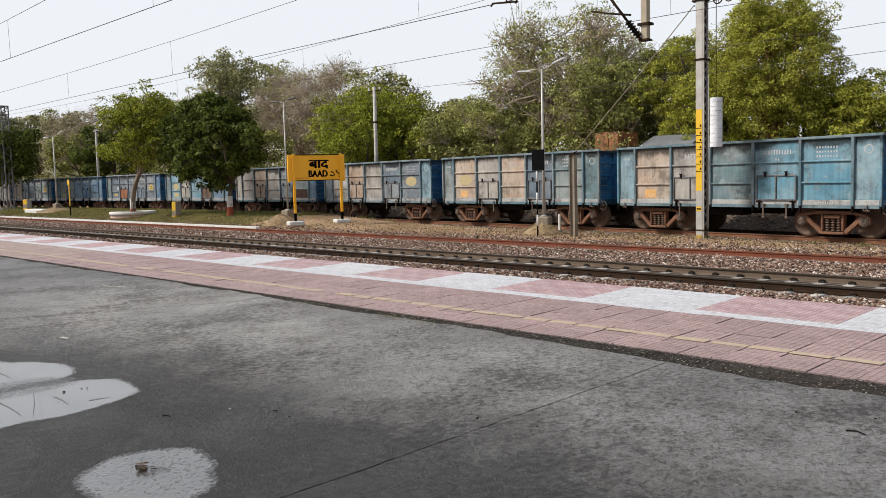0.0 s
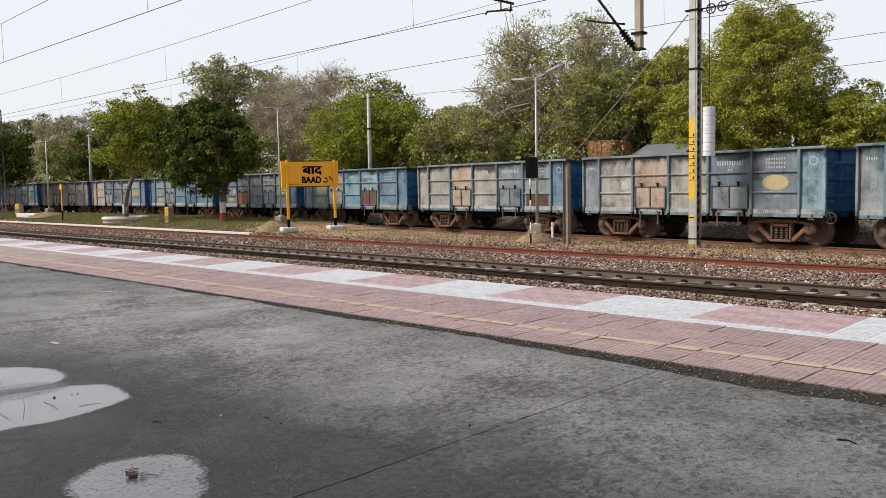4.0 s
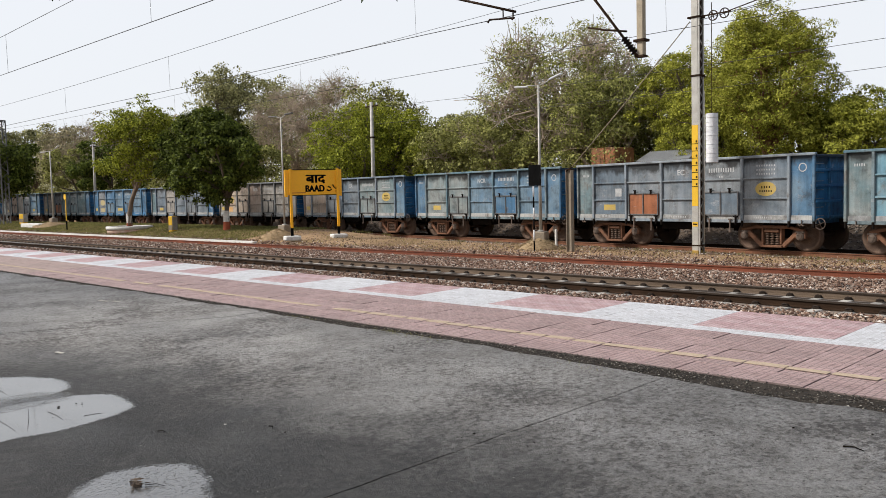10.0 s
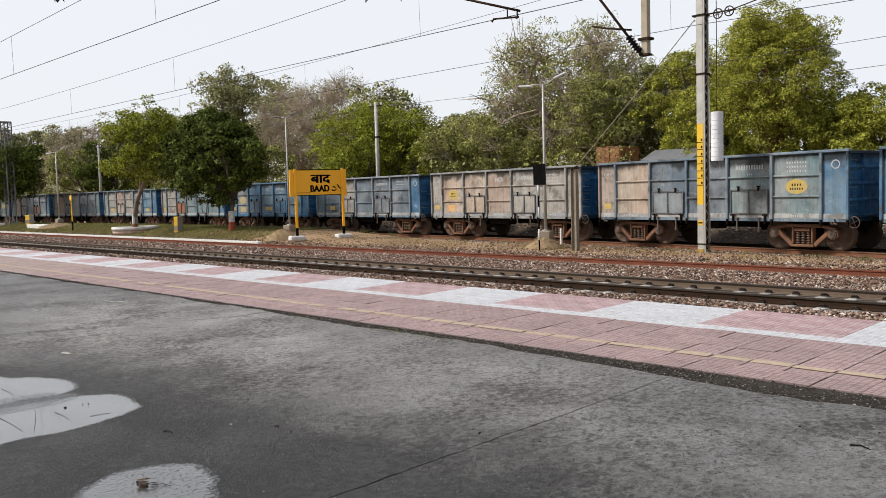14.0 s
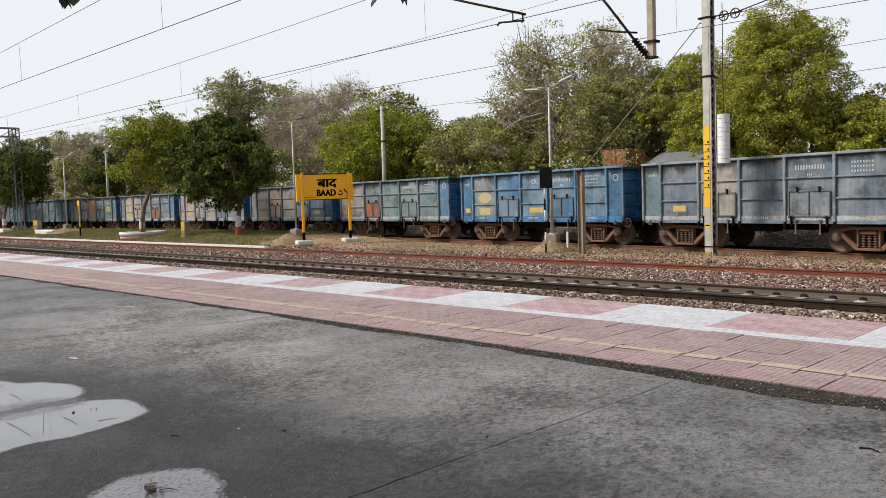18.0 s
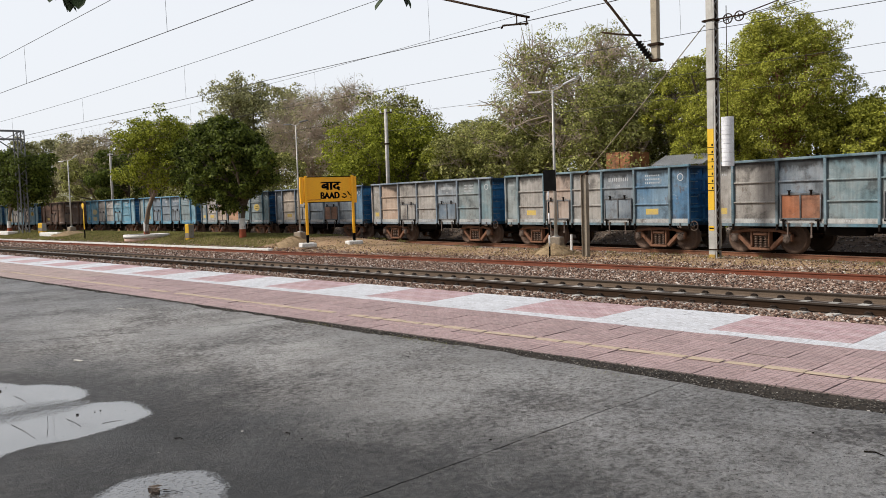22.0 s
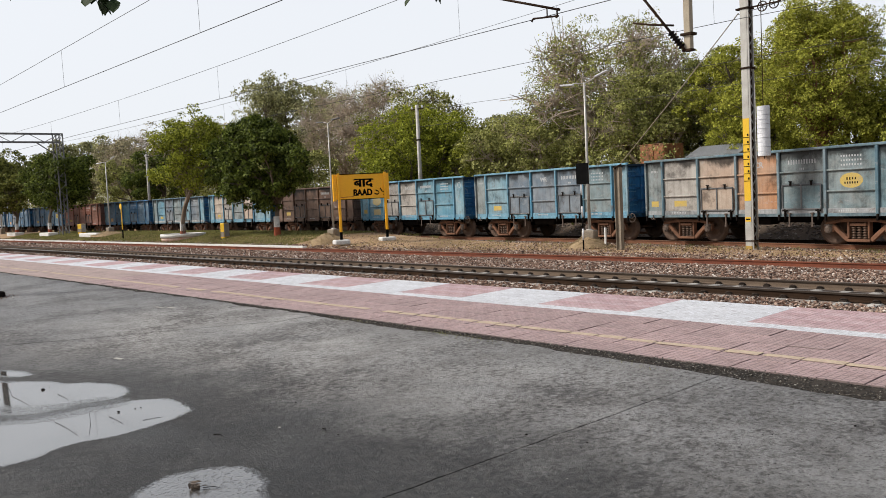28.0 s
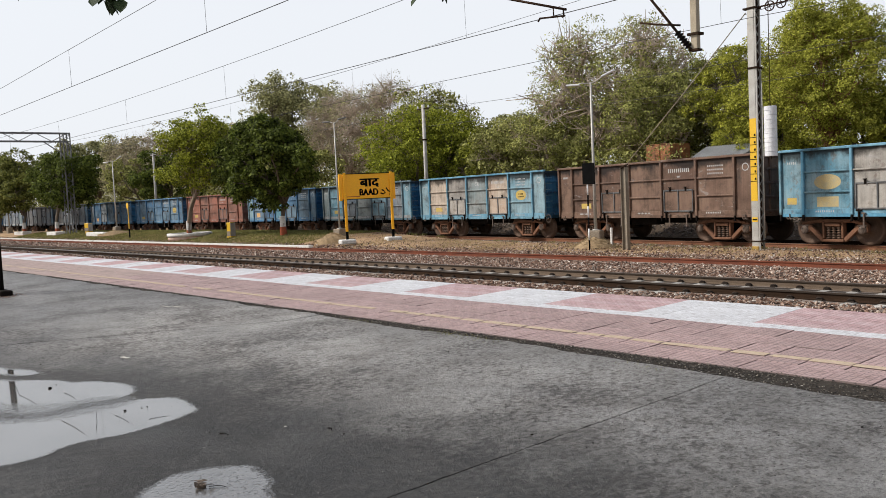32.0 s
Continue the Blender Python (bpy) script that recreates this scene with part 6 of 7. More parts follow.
def far_slabs(name, cells, material, label, parent):
    """Slabs too far to tell apart singly, joined: cells of (x, y, wx, wy)."""
    c = np.array(cells)
    n = len(c)
    rng = np.random.default_rng(len(cells))
    dz = rng.uniform(-0.001, 0.001, n)
    x0, x1, y0, y1 = c[:, 0] - c[:, 2] / 2, c[:, 0] + c[:, 2] / 2, c[:, 1] - c[:, 3] / 2, c[:, 1] + c[:, 3] / 2
    v = np.empty((n, 8, 3))
    for k, (xx, yy) in enumerate(((x0, y0), (x1, y0), (x1, y1), (x0, y1))):
        v[:, k] = np.stack([xx, yy, CROSSFALL * yy - 0.05], 1)
        v[:, k + 4] = np.stack([xx, yy, CROSSFALL * yy + dz], 1)
    f = np.arange(n)[:, None, None] * 8 + np.array([[4, 5, 6, 7], [0, 1, 5, 4], [1, 2, 6, 5], [2, 3, 7, 6], [3, 0, 4, 7]])[None]
    me = mesh_np(name, v.reshape(-1, 3), f.reshape(-1, 4), 4)
    me.shade_flat()
    me.materials.append(material)
    ob = new(name, me)
    ob.parent = parent
    ob["kind"] = "stuff"
    return ob


def make_paving():
    pav = bmesh.new()
    extrude_profile(pav, [(TILE_Y + 0.01, plat_z(TILE_Y) - 0.034), (EDGE_Y - 0.01, plat_z(EDGE_Y) - 0.034), (EDGE_Y - 0.01, plat_z(EDGE_Y) - 0.3), (TILE_Y + 0.01, plat_z(TILE_Y) - 0.3)], -150, 30)
    pav = tagged(part("pavement", pav, GRIME), "red grooved pavers with painted white and red edge", "paving", kind="structure")
    rnd = random.Random(21)
    tilt = math.degrees(math.atan(CROSSFALL))
    rows = [6.722, 7.09, 7.44, 7.79, 8.16, 8.565]
    far = []
    meshes = {}
    for j in range(5):
        ya, yb = rows[j], rows[j + 1]
        wy = yb - ya - 0.006
        key = round(wy, 3)
        meshes[key] = slab_mesh(0.380, wy)
        meshes[key].materials.append(PAVER)
        for i in range(-14, 380):
            x = -3.174 - 0.386 * (i + 0.5)
            y = (ya + yb) / 2
            if i < 46:
                part("paver", meshes[key], None, pav, "", pose(x, y, plat_z(y) + rnd.uniform(-0.004, 0.003), tilt + rnd.uniform(-0.4, 0.4), rnd.uniform(-0.4, 0.4), rnd.uniform(-0.25, 0.25)))
            else:
                far.append((x, y, 0.380, wy))
    far_slabs("far_pavers", far, FAR_PAVER, "", pav)
    # edge rows: a white line, then red and white tactile tiles by turns
    tw = PATCH_W / 4
    fw, fr = [], []
    strip = slab_mesh(tw - 0.001, 0.222, c=0.001)
    strip.materials.append(TILE_WHITE)
    tiles = []
    for mat in (TILE_WHITE, TILE_RED):
        me = slab_mesh(tw - 0.0015, 0.3975, c=0.0015)
        me.materials.append(mat)
        tiles.append(me)
    for i in range(-20, 368):
        x = PATCH_X - tw * (i + 0.5)
        red = (i // 4) % 2 == 0
        near = i < 44
        if near:
            part("line_tile", strip, None, pav, "", pose(x, 8.678, plat_z(8.678) + rnd.uniform(-0.001, 0.001), tilt, 0, 0))
        else:
            fw.append((x, 8.678, tw, 0.222))
        for j in range(3):
            y = 8.79 + 0.399 * (j + 0.5)
            if near:
                part("tactile_tile", tiles[1 if red else 0], None, pav, "", pose(x, y, plat_z(y) + rnd.uniform(-0.001, 0.001), tilt + rnd.uniform(-0.1, 0.1), rnd.uniform(-0.1, 0.1), 0))
            else:
                (fr if red else fw).append((x, y, tw, 0.399))
    far_slabs("far_white_tiles", fw, FAR_WHITE, "", pav)
    far_slabs("far_red_tiles", fr, FAR_RED, "", pav)
    # worn yellow dashes painted on the pavers
    dash = bm_box(-0.184, 0.184, -0.058, 0.058, 0.003, 0.006)
    dash = mesh_of("dash", dash)
    dash.materials.append(YELLOW_LINE)
    for i in range(-14, 200):
        x = -3.174 - 0.386 * (i + 0.5)
        if rnd.random() < 0.05:
            continue
        d = part("yellow_dash", dash, None, pav, "", pose(x + rnd.uniform(-0.01, 0.01), 7.312 + rnd.uniform(-0.012, 0.012), plat_z(7.31), tilt, 0, rnd.uniform(-1.5, 1.5)))
        d.scale = (rnd.uniform(0.9, 1.03), rnd.uniform(0.8, 1.1), 1)
    return pav


# ---- platform floor ----
def floor_mat():
    """Damp trowelled concrete: broad stains, trodden dirt, smooth worn patches, fine grain."""
    m, n, l, b = tree_of("damp_concrete")

    def toned(src, stops):
        r = ramp(n, stops)
        l.new(src, r.inputs[0])
        return r.outputs[0]

    def calc(op, p, q, r=None):
        x = n.new("ShaderNodeMath")
        x.operation = op
        for sock, v in zip(x.inputs, (p, q, r)):
            if hasattr(v, "is_output"):
                l.new(v, sock)
            elif v is not None:
                sock.default_value = v
        return x.outputs[0]

    broad = noise_tex(n, l, 0.5, 7, 0.62, stretch=(0.75, 1.1, 1), dist=0.6)
    cloud = noise_tex(n, l, 1.7, 9, 0.7, stretch=(1.0, 0.8, 1), dist=0.4)
    # wet stain round the puddles, spread wider to shade the near floor by colour
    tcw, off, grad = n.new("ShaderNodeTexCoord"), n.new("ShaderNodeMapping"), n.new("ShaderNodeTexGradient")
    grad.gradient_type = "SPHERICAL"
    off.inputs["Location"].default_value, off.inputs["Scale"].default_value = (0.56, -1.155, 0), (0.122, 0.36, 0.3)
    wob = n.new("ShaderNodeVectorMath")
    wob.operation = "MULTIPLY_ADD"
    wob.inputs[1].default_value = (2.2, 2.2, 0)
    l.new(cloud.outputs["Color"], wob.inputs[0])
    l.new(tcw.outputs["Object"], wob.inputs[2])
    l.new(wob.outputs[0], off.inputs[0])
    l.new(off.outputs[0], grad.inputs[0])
    darkened = grad.outputs["Fac"]
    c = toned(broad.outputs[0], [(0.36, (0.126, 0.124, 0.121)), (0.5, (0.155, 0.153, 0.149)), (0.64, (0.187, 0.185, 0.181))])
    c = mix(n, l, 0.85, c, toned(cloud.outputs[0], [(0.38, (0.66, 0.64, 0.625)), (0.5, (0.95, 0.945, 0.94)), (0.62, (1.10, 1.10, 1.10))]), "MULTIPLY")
    c = mix(n, l, 1.0, c, toned(darkened, [(0.0, (1.06, 1.06, 1.07)), (0.22, (0.86, 0.855, 0.85)), (0.5, (0.32, 0.308, 0.297)), (0.8, (0.21, 0.20, 0.191))]), "MULTIPLY")
    # a paler oval stretch near the pavers
    off2, dry = n.new("ShaderNodeMapping"), n.new("ShaderNodeTexGradient")
    dry.gradient_type = "SPHERICAL"
    off2.inputs["Location"].default_value, off2.inputs["Scale"].default_value = (1.29, -2.35, 0), (0.154, 0.385, 0.3)
    l.new(wob.outputs[0], off2.inputs[0])
    l.new(off2.outputs[0], dry.inputs[0])
    c = mix(n, l, 1.0, c, toned(dry.outputs["Fac"], [(0.0, (0.89, 0.89, 0.89)), (0.25, (1.12, 1.11, 1.09)), (0.6, (1.42, 1.40, 1.36))]), "MULTIPLY")
    # brown dirt trodden in, thicker in patches and within that dark oval
    dirt = noise_tex(n, l, 17, 7, 0.75, stretch=(1.15, 0.9, 1), dist=0.3)
    patch = noise_tex(n, l, 0.8, 4, 0.6)
    amount = calc("MULTIPLY_ADD", patch.outputs[0], 0.55, calc("MULTIPLY_ADD", darkened, -0.10, dirt.outputs[0]))
    c = mix(n, l, 0.9, c, toned(amount, [(0.64, (0.15, 0.125, 0.112)), (0.71, (0.58, 0.54, 0.515)), (0.765, (1.0, 0.985, 0.97)), (0.85, (1.30, 1.29, 1.28))]), "MULTIPLY")
    fine = noise_tex(n, l, 42, 3, 0.65)
    c = mix(n, l, 0.8, c, toned(fine.outputs[0], [(0.33, (0.35, 0.34, 0.33)), (0.44, (0.92, 0.92, 0.92)), (0.66, (1.35, 1.35, 1.34))]), "MULTIPLY")
    specks = noise_tex(n, l, 95, 3, 0.6)
    c = mix(n, l, 0.95, c, toned(specks.outputs[0], [(0.30, (0.4, 0.39, 0.38)), (0.4, (1, 1, 1)), (0.62, (1, 1, 1)), (0.72, (1.7, 1.68, 1.65))]), "MULTIPLY")
    l.new(c, b.inputs["Base Color"])
    l.new(toned(broad.outputs[0], [(0.35, (0.46,) * 3), (0.6, (0.64,) * 3)]), b.inputs["Roughness"])
    bump(n, l, b, calc("MULTIPLY_ADD", fine.outputs[0], 0.35, dirt.outputs[0]), 1.0, 0.036)
    return m


def front_y(x):
    """The floor's ragged front edge: close to the pavers far off, leaving a soil gap nearby."""
    s = min(1.0, max(0.0, (-3.7 - x) / 1.2))
    return 6.32 + 0.15 * s * s * (3 - 2 * s) + 0.12 * max(0.0, min(1.0, (-8 - x) / 5)) + 0.10 * noise.noise((x * 0.9, 3.3, 0)) + 0.065 * noise.noise((x * 3.1, 1.3, 2.0)) + 0.025 * noise.noise((x * 9.0, 2.3, 2.0))


def make_floor():
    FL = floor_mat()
    bed = bmesh.new()
    extrude_profile(bed, [(-9.0, plat_z(-9) - 0.03), (6.14, plat_z(6.14) - 0.03), (6.14, -1.2), (-9.0, -1.2)], -150, 30)
    bed = tagged(part("platform_floor", bed, GRIME), "damp worn grey concrete platform floor with puddles", "floor", kind="structure")
    # joints that cross the floor: x at the front edge and at the back
    joints = [30, 3.2, -3.82, -10.3, -18.6, -26, -34, -42, -50, -60, -75, -95, -120, -150]
    def jx(i, y):
        if i == 3:
            return -10.24 - 0.585 * max(0.0, min(6.3 - y, 4.5)) + 0.05 * noise.noise((y * 1.7, 0.3, 5.0))
        return joints[i] + (0.006 * math.sin(y * 7) + 0.014 * noise.noise((y * 5.0, 0.7, i)) if 0 < i < len(joints) - 1 else 0)
    for i in range(len(joints) - 1):
        bm = bmesh.new()
        ys = [-9.0 + 0.1 * k for k in range(151)]
        right = [(jx(i, y) - (0.02 + 0.012 * noise.noise((y * 4, 1.0, 2.0)) if i == 3 else 0.006 + 0.008 * noise.noise((y * 7, 6.0, i))), y) for y in ys]
        left = [(jx(i + 1, y) + (0.02 if i == 2 else 0.006 + 0.006 * noise.noise((y * 5, 4.0, i))), y) for y in ys]
        xa, xb = left[-1][0], right[-1][0]
        nf = max(2, int((xb - xa) / 0.1)) if xa > -30 else 8
        front = [(xa + (xb - xa) * k / nf, front_y(xa + (xb - xa) * k / nf)) for k in range(nf, -1, -1)]
        ring = right + front + left[::-1]
        up = [bm.verts.new((x, y, plat_z(y))) for x, y in ring]
        dn = [bm.verts.new((x, y, plat_z(y) - 0.03)) for x, y in ring]
        bm.faces.new(up)
        for k in range(len(ring)):
            bm.faces.new((up[k], dn[k], dn[(k + 1) % len(ring)], up[(k + 1) % len(ring)]))
        bmesh.ops.recalc_face_normals(bm, faces=bm.faces)
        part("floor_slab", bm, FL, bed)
    return bed


def blob(pts, sub=10):
    """A smooth closed outline through pts, with its outward normals."""
    p = [Vector((x, y, 0)) for x, y in pts]
    n = len(p)
    out = []
    for i in range(n):
        a, b, c, d = p[i - 1], p[i], p[(i + 1) % n], p[(i + 2) % n]
        for k in range(sub):
            t = k / sub
            out.append(0.5 * ((2 * b) + (c - a) * t + (2 * a - 5 * b + 4 * c - d) * t * t + (3 * b - a - 3 * c + d) * t ** 3))
    area = sum(out[i - 1].x * q.y - q.x * out[i - 1].y for i, q in enumerate(out))
    m = len(out)
    nor = []
    for i in range(m):
        e = (out[(i + 3) % m] - out[i - 3]).normalized()
        nor.append(Vector((e.y, -e.x, 0)) * (1 if area > 0 else -1))
    return out, nor


def make_puddle(name, shapes, label, full=1.0):
    """Sheets of water that thin out at their rims; the film's depth is kept on the vertices."""
    x0, y0 = shapes[0][0]
    root = empty(name, x0, y0, plat_z(y0), label=label, category="puddle", group="rain puddles on the platform")
    for j, pts in enumerate(shapes):
        bm = bmesh.new()
        depth = bm.verts.layers.float.new("film")
        line, nor = blob(pts)
        rings = []
        for grow, a in (((0.15, 0.0), (0.065, 0.42), (-0.03, full if j < 3 else 0.5)) if full > 0.9 else ((0.06, 0.0), (0.02, 0.45), (-0.05, full))):
            ring = []
            for q, e in zip(line, nor):
                w = q + e * (grow + 0.03 * noise.noise((q.x * 5, q.y * 5, 1.0)))
                v = bm.verts.new((w.x - x0, w.y - y0, plat_z(w.y) - plat_z(y0) + 0.002 + 0.0006 * j))
                v[depth] = a
                ring.append(v)
            rings.append(ring)
        for r0, r1 in zip(rings, rings[1:]):
            for k in range(len(r0)):
                bm.faces.new((r0[k], r0[(k + 1) % len(r0)], r1[(k + 1) % len(r0)], r1[k]))
        bm.faces.new(rings[-1])
        bmesh.ops.recalc_face_normals(bm, faces=bm.faces)
        if sum(f.normal.z for f in bm.faces) < 0:
            bmesh.ops.reverse_faces(bm, faces=bm.faces)
        part("water_sheet", bm, WATER if full > 0.9 else THIN_WATER, root)


def water_mat(name, ior):
    m, n, l, b = tree_of(name)
    t = noise_tex(n, l, 1.4, 4, 0.5)
    r = ramp(n, [(0.3, (0.06, 0.055, 0.05)), (0.7, (0.10, 0.095, 0.09))])
    l.new(t.outputs[0], r.inputs[0])
    l.new(r.outputs[0], b.inputs["Base Color"])
    b.inputs["IOR"].default_value = ior
    b.inputs["Specular IOR Level"].default_value = 0.9
    at = n.new("ShaderNodeAttribute")
    at.attribute_name = "film"
    g1 = noise_tex(n, l, 38, 4, 0.7, stretch=(1, 0.8, 1))
    ad = n.new("ShaderNodeMath")
    ad.operation = "MULTIPLY_ADD"
    ad.inputs[1].default_value = 0.9
    l.new(g1.outputs[0], ad.inputs[0])
    l.new(at.outputs["Fac"], ad.inputs[2])
    gr = ramp(n, [(0.42, (0, 0, 0)), (0.54, (1, 1, 1))])
    hf = n.new("ShaderNodeMath")
    hf.operation = "MULTIPLY"
    hf.inputs[1].default_value = 0.5
    l.new(ad.outputs[0], hf.inputs[0])
    l.new(hf.outputs[0], gr.inputs[0])
    ro = ramp(n, [(0.55, (0.16,) * 3), (0.95, (0.02,) * 3)])
    l.new(at.outputs["Fac"], ro.inputs[0])
    l.new(ro.outputs[0], b.inputs["Roughness"])
    bp = ramp(n, [(0.6, (0.22,) * 3), (1.0, (0.012,) * 3)])
    l.new(at.outputs["Fac"], bp.inputs[0])
    bn = n.new("ShaderNodeBump")
    bn.inputs["Distance"].default_value = 0.01
    l.new(bp.outputs[0], bn.inputs["Strength"])
    l.new(g1.outputs[0], bn.inputs["Height"])
    l.new(bn.outputs[0], b.inputs["Normal"])
    dry = n.new("ShaderNodeBsdfTransparent")
    ms = n.new("ShaderNodeMixShader")
    l.new(gr.outputs[0], ms.inputs[0])
    l.new(dry.outputs[0], ms.inputs[1])
    l.new(b.outputs[0], ms.inputs[2])
    l.new(ms.outputs[0], n["Material Output"].inputs[0])
    return m


WATER = water_mat("rain_water_film", 2.6)
THIN_WATER = water_mat("thin_rain_water_film", 1.95)
make_floor()
PAV = make_paving()
make_puddle("puddle", [[(-10.9, 1.5), (-10.3, 1.95), (-9.7, 2.15), (-9.38, 2.34), (-9.12, 2.5), (-8.84, 2.6), (-8.62, 2.78), (-8.3, 2.91), (-8.03, 2.88), (-7.79, 2.75), (-7.79, 2.62), (-7.86, 2.48), (-7.84, 2.28), (-7.82, 2.1), (-7.94, 1.94), (-8.2, 1.8), (-8.9, 1.4), (-10.2, 1.1)],
                       [(-8.6, 1.0), (-7.9, 1.55), (-7.6, 1.9), (-7.52, 2.09), (-7.56, 2.33), (-7.5, 2.56), (-7.46, 2.78), (-7.2, 2.98), (-6.78, 2.93), (-6.66, 2.81), (-6.59, 2.66), (-6.52, 2.42), (-6.52, 2.2), (-6.57, 2.01), (-6.55, 1.84), (-6.44, 1.62), (-6.44, 1.4), (-6.6, 1.1), (-7.4, 0.8)],
                       [(-11.3, 1.9), (-10.5, 2.3), (-10.0, 2.48), (-9.75, 2.52), (-9.8, 2.4), (-10.2, 2.2), (-10.8, 1.85)],
                       [(-8.6, 1.75), (-8.2, 2.0), (-7.95, 2.3), (-7.88, 2.6), (-7.72, 2.72), (-7.5, 2.7), (-7.45, 2.4), (-7.5, 2.0), (-7.9, 1.65)]], "shallow rain puddle reflecting pale sky on concrete")
make_puddle("puddle", [[(-5.2, 2.1), (-5.19, 2.25), (-5.12, 2.43), (-4.98, 2.52), (-4.69, 2.5), (-4.45, 2.39), (-4.24, 2.23), (-4.2, 1.92), (-4.47, 1.77), (-4.91, 1.77), (-5.09, 1.91)]], "small shallow rain puddle on concrete", full=0.66)


# ---- stones, sleepers, clips ----
def stone_mat(name, stops, scale=9):
    m, n, l, b = tree_of(name)
    g = n.new("ShaderNodeNewGeometry")
    r = ramp(n, stops)
    l.new(g.outputs["Random Per Island"], r.inputs[0])
    t = noise_tex(n, l, 40, 5, 0.7)
    tr = ramp(n, [(0.3, (0.72, 0.72, 0.72)), (0.7, (1.18, 1.18, 1.18))])
    l.new(t.outputs[0], tr.inputs[0])
    l.new(mix(n, l, 1.0, r.outputs[0], tr.outputs[0], "MULTIPLY"), b.inputs["Base Color"])
    b.inputs["Roughness"].default_value = 0.9
    return m


def stones(name, pos, size, material, label, seed, flat=0.7, cat="gravel"):
    """Broken stones as one mesh: each a squashed, skewed eight-sided lump."""
    rng = np.random.default_rng(seed)
    n = len(pos)
    base = np.array([[1, 0, 0], [-1, 0, 0], [0, 1, 0], [0, -1, 0], [0, 0, 1], [0, 0, -1]], float)
    v = base[None] * rng.uniform(0.55, 1.25, (n, 6, 1)) + rng.normal(0, 0.22, (n, 6, 3))
    ang = rng.uniform(0, 2 * np.pi, n)
    c, s = np.cos(ang)[:, None], np.sin(ang)[:, None]
    x, y = v[:, :, 0] * c - v[:, :, 1] * s, v[:, :, 0] * s + v[:, :, 1] * c
    v = np.stack([x, y, v[:, :, 2] * flat], 2) * (size * rng.uniform(0.55, 1.35, n))[:, None, None] + pos[:, None]
    f = np.arange(n)[:, None, None] * 6 + np.array([[0, 2, 4], [2, 1, 4], [1, 3, 4], [3, 0, 4], [2, 0, 5], [1, 2, 5], [3, 1, 5], [0, 3, 5]])[None]
    me = mesh_np(name, v.reshape(-1, 3), f.reshape(-1, 3), 3)
    me.shade_flat()
    me.materials.append(material)
    return tagged(new(name, me), label, cat, kind="stuff")


def ground_points(rng, n, x0, x1, y0, y1, lift=0.015):
    x, y = rng.uniform(x0, x1, n), rng.uniform(y0, y1, n)
    z = np.array([ground_z(a, b) for a, b in zip(x, y)]) + rng.uniform(-0.01, 0.035, n) + lift
    return np.stack([x, y, z], 1)


BALLAST = stone_mat("ballast_stones", [(0.0, (0.032, 0.018, 0.012)), (0.35, (0.14, 0.074, 0.048)), (0.7, (0.265, 0.170, 0.122)), (0.93, (0.41, 0.327, 0.266)), (1.0, (0.66, 0.60, 0.54))])
# darker stones for the strip between the two near rails
DARK_STONES = stone_mat("dark_ballast_stones", [(0.0, (0.012, 0.009, 0.007)), (0.5, (0.04, 0.028, 0.021)), (0.9, (0.10, 0.075, 0.06)), (1.0, (0.3, 0.26, 0.22))])
rng_ = np.random.default_rng(77)
for nm_, n_, x0_, x1_, sz_, sd_ in (("ballast", 62000, -32, 1.5, 0.042, 1), ("ballast", 26000, -72, -32, 0.06, 2), ("ballast", 8000, -130, -72, 0.1, 3)):
    p_ = ground_points(rng_, n_, x0_, x1_, 14.8, 26.0)
    p_[:, 2] -= np.where(np.abs(p_[:, 1] - NEAR_Y - GAUGE / 2) < 1.3, 0.07, 0.0)
    p_[:, 2] -= np.where(np.abs(p_[:, 1] - NEAR_Y - GAUGE + 0.35) < 0.35, 0.04, 0.0)
    on_ = (np.abs(p_[:, 1] - NEAR_Y - GAUGE / 2) < 1.35) & (np.mod(p_[:, 0], 0.65) < 0.22)
    rail_ = (np.abs(p_[:, 1] - NEAR_Y) < 0.09) | (np.abs(p_[:, 1] - NEAR_Y - GAUGE) < 0.09) | (np.abs(p_[:, 1] - SPARE_Y + 0.16) < 0.3)
    inner_ = np.abs(p_[:, 1] - NEAR_Y - GAUGE / 2) < GAUGE / 2
    stones(nm_, p_[~on_ & ~rail_ & ~inner_], sz_, BALLAST, "loose brown-grey crushed stone ballast", sd_, cat="ballast")
    stones("oily_ballast", p_[~on_ & ~rail_ & inner_], sz_, DARK_STONES, "dark ballast between the rails", sd_ + 50, cat="ballast")
p_ = ground_points(rng_, 24000, -42, 1.5, 25.9, 35.0)
p_ = p_[rng_.random(len(p_)) < (0.45 - 0.33 * np.clip((-24 - p_[:, 0]) / 8, 0, 1)) + 0.5 * np.exp(-(p_[:, 1] - 26) / 1.1)]
stones("loose_stones", p_, 0.036, BALLAST, "stray ballast stones on bare earth", 9)
# heaped stone bank beyond the train's track
bx_ = rng_.uniform(-60, 6, 16000)
by_ = np.interp(bx_, LINE_X, LINE_Y) + rng_.normal(4.9, 1.0, 16000)
def bank_z(x, y):
    return -0.9 + 1.2 * math.exp(-((y - track_y(x) - 5.3) / 1.3) ** 2) * (0.85 + 0.15 * math.sin(x * 0.7)) + 0.12 * noise.noise((x * 0.9, y * 0.9, 7.0))


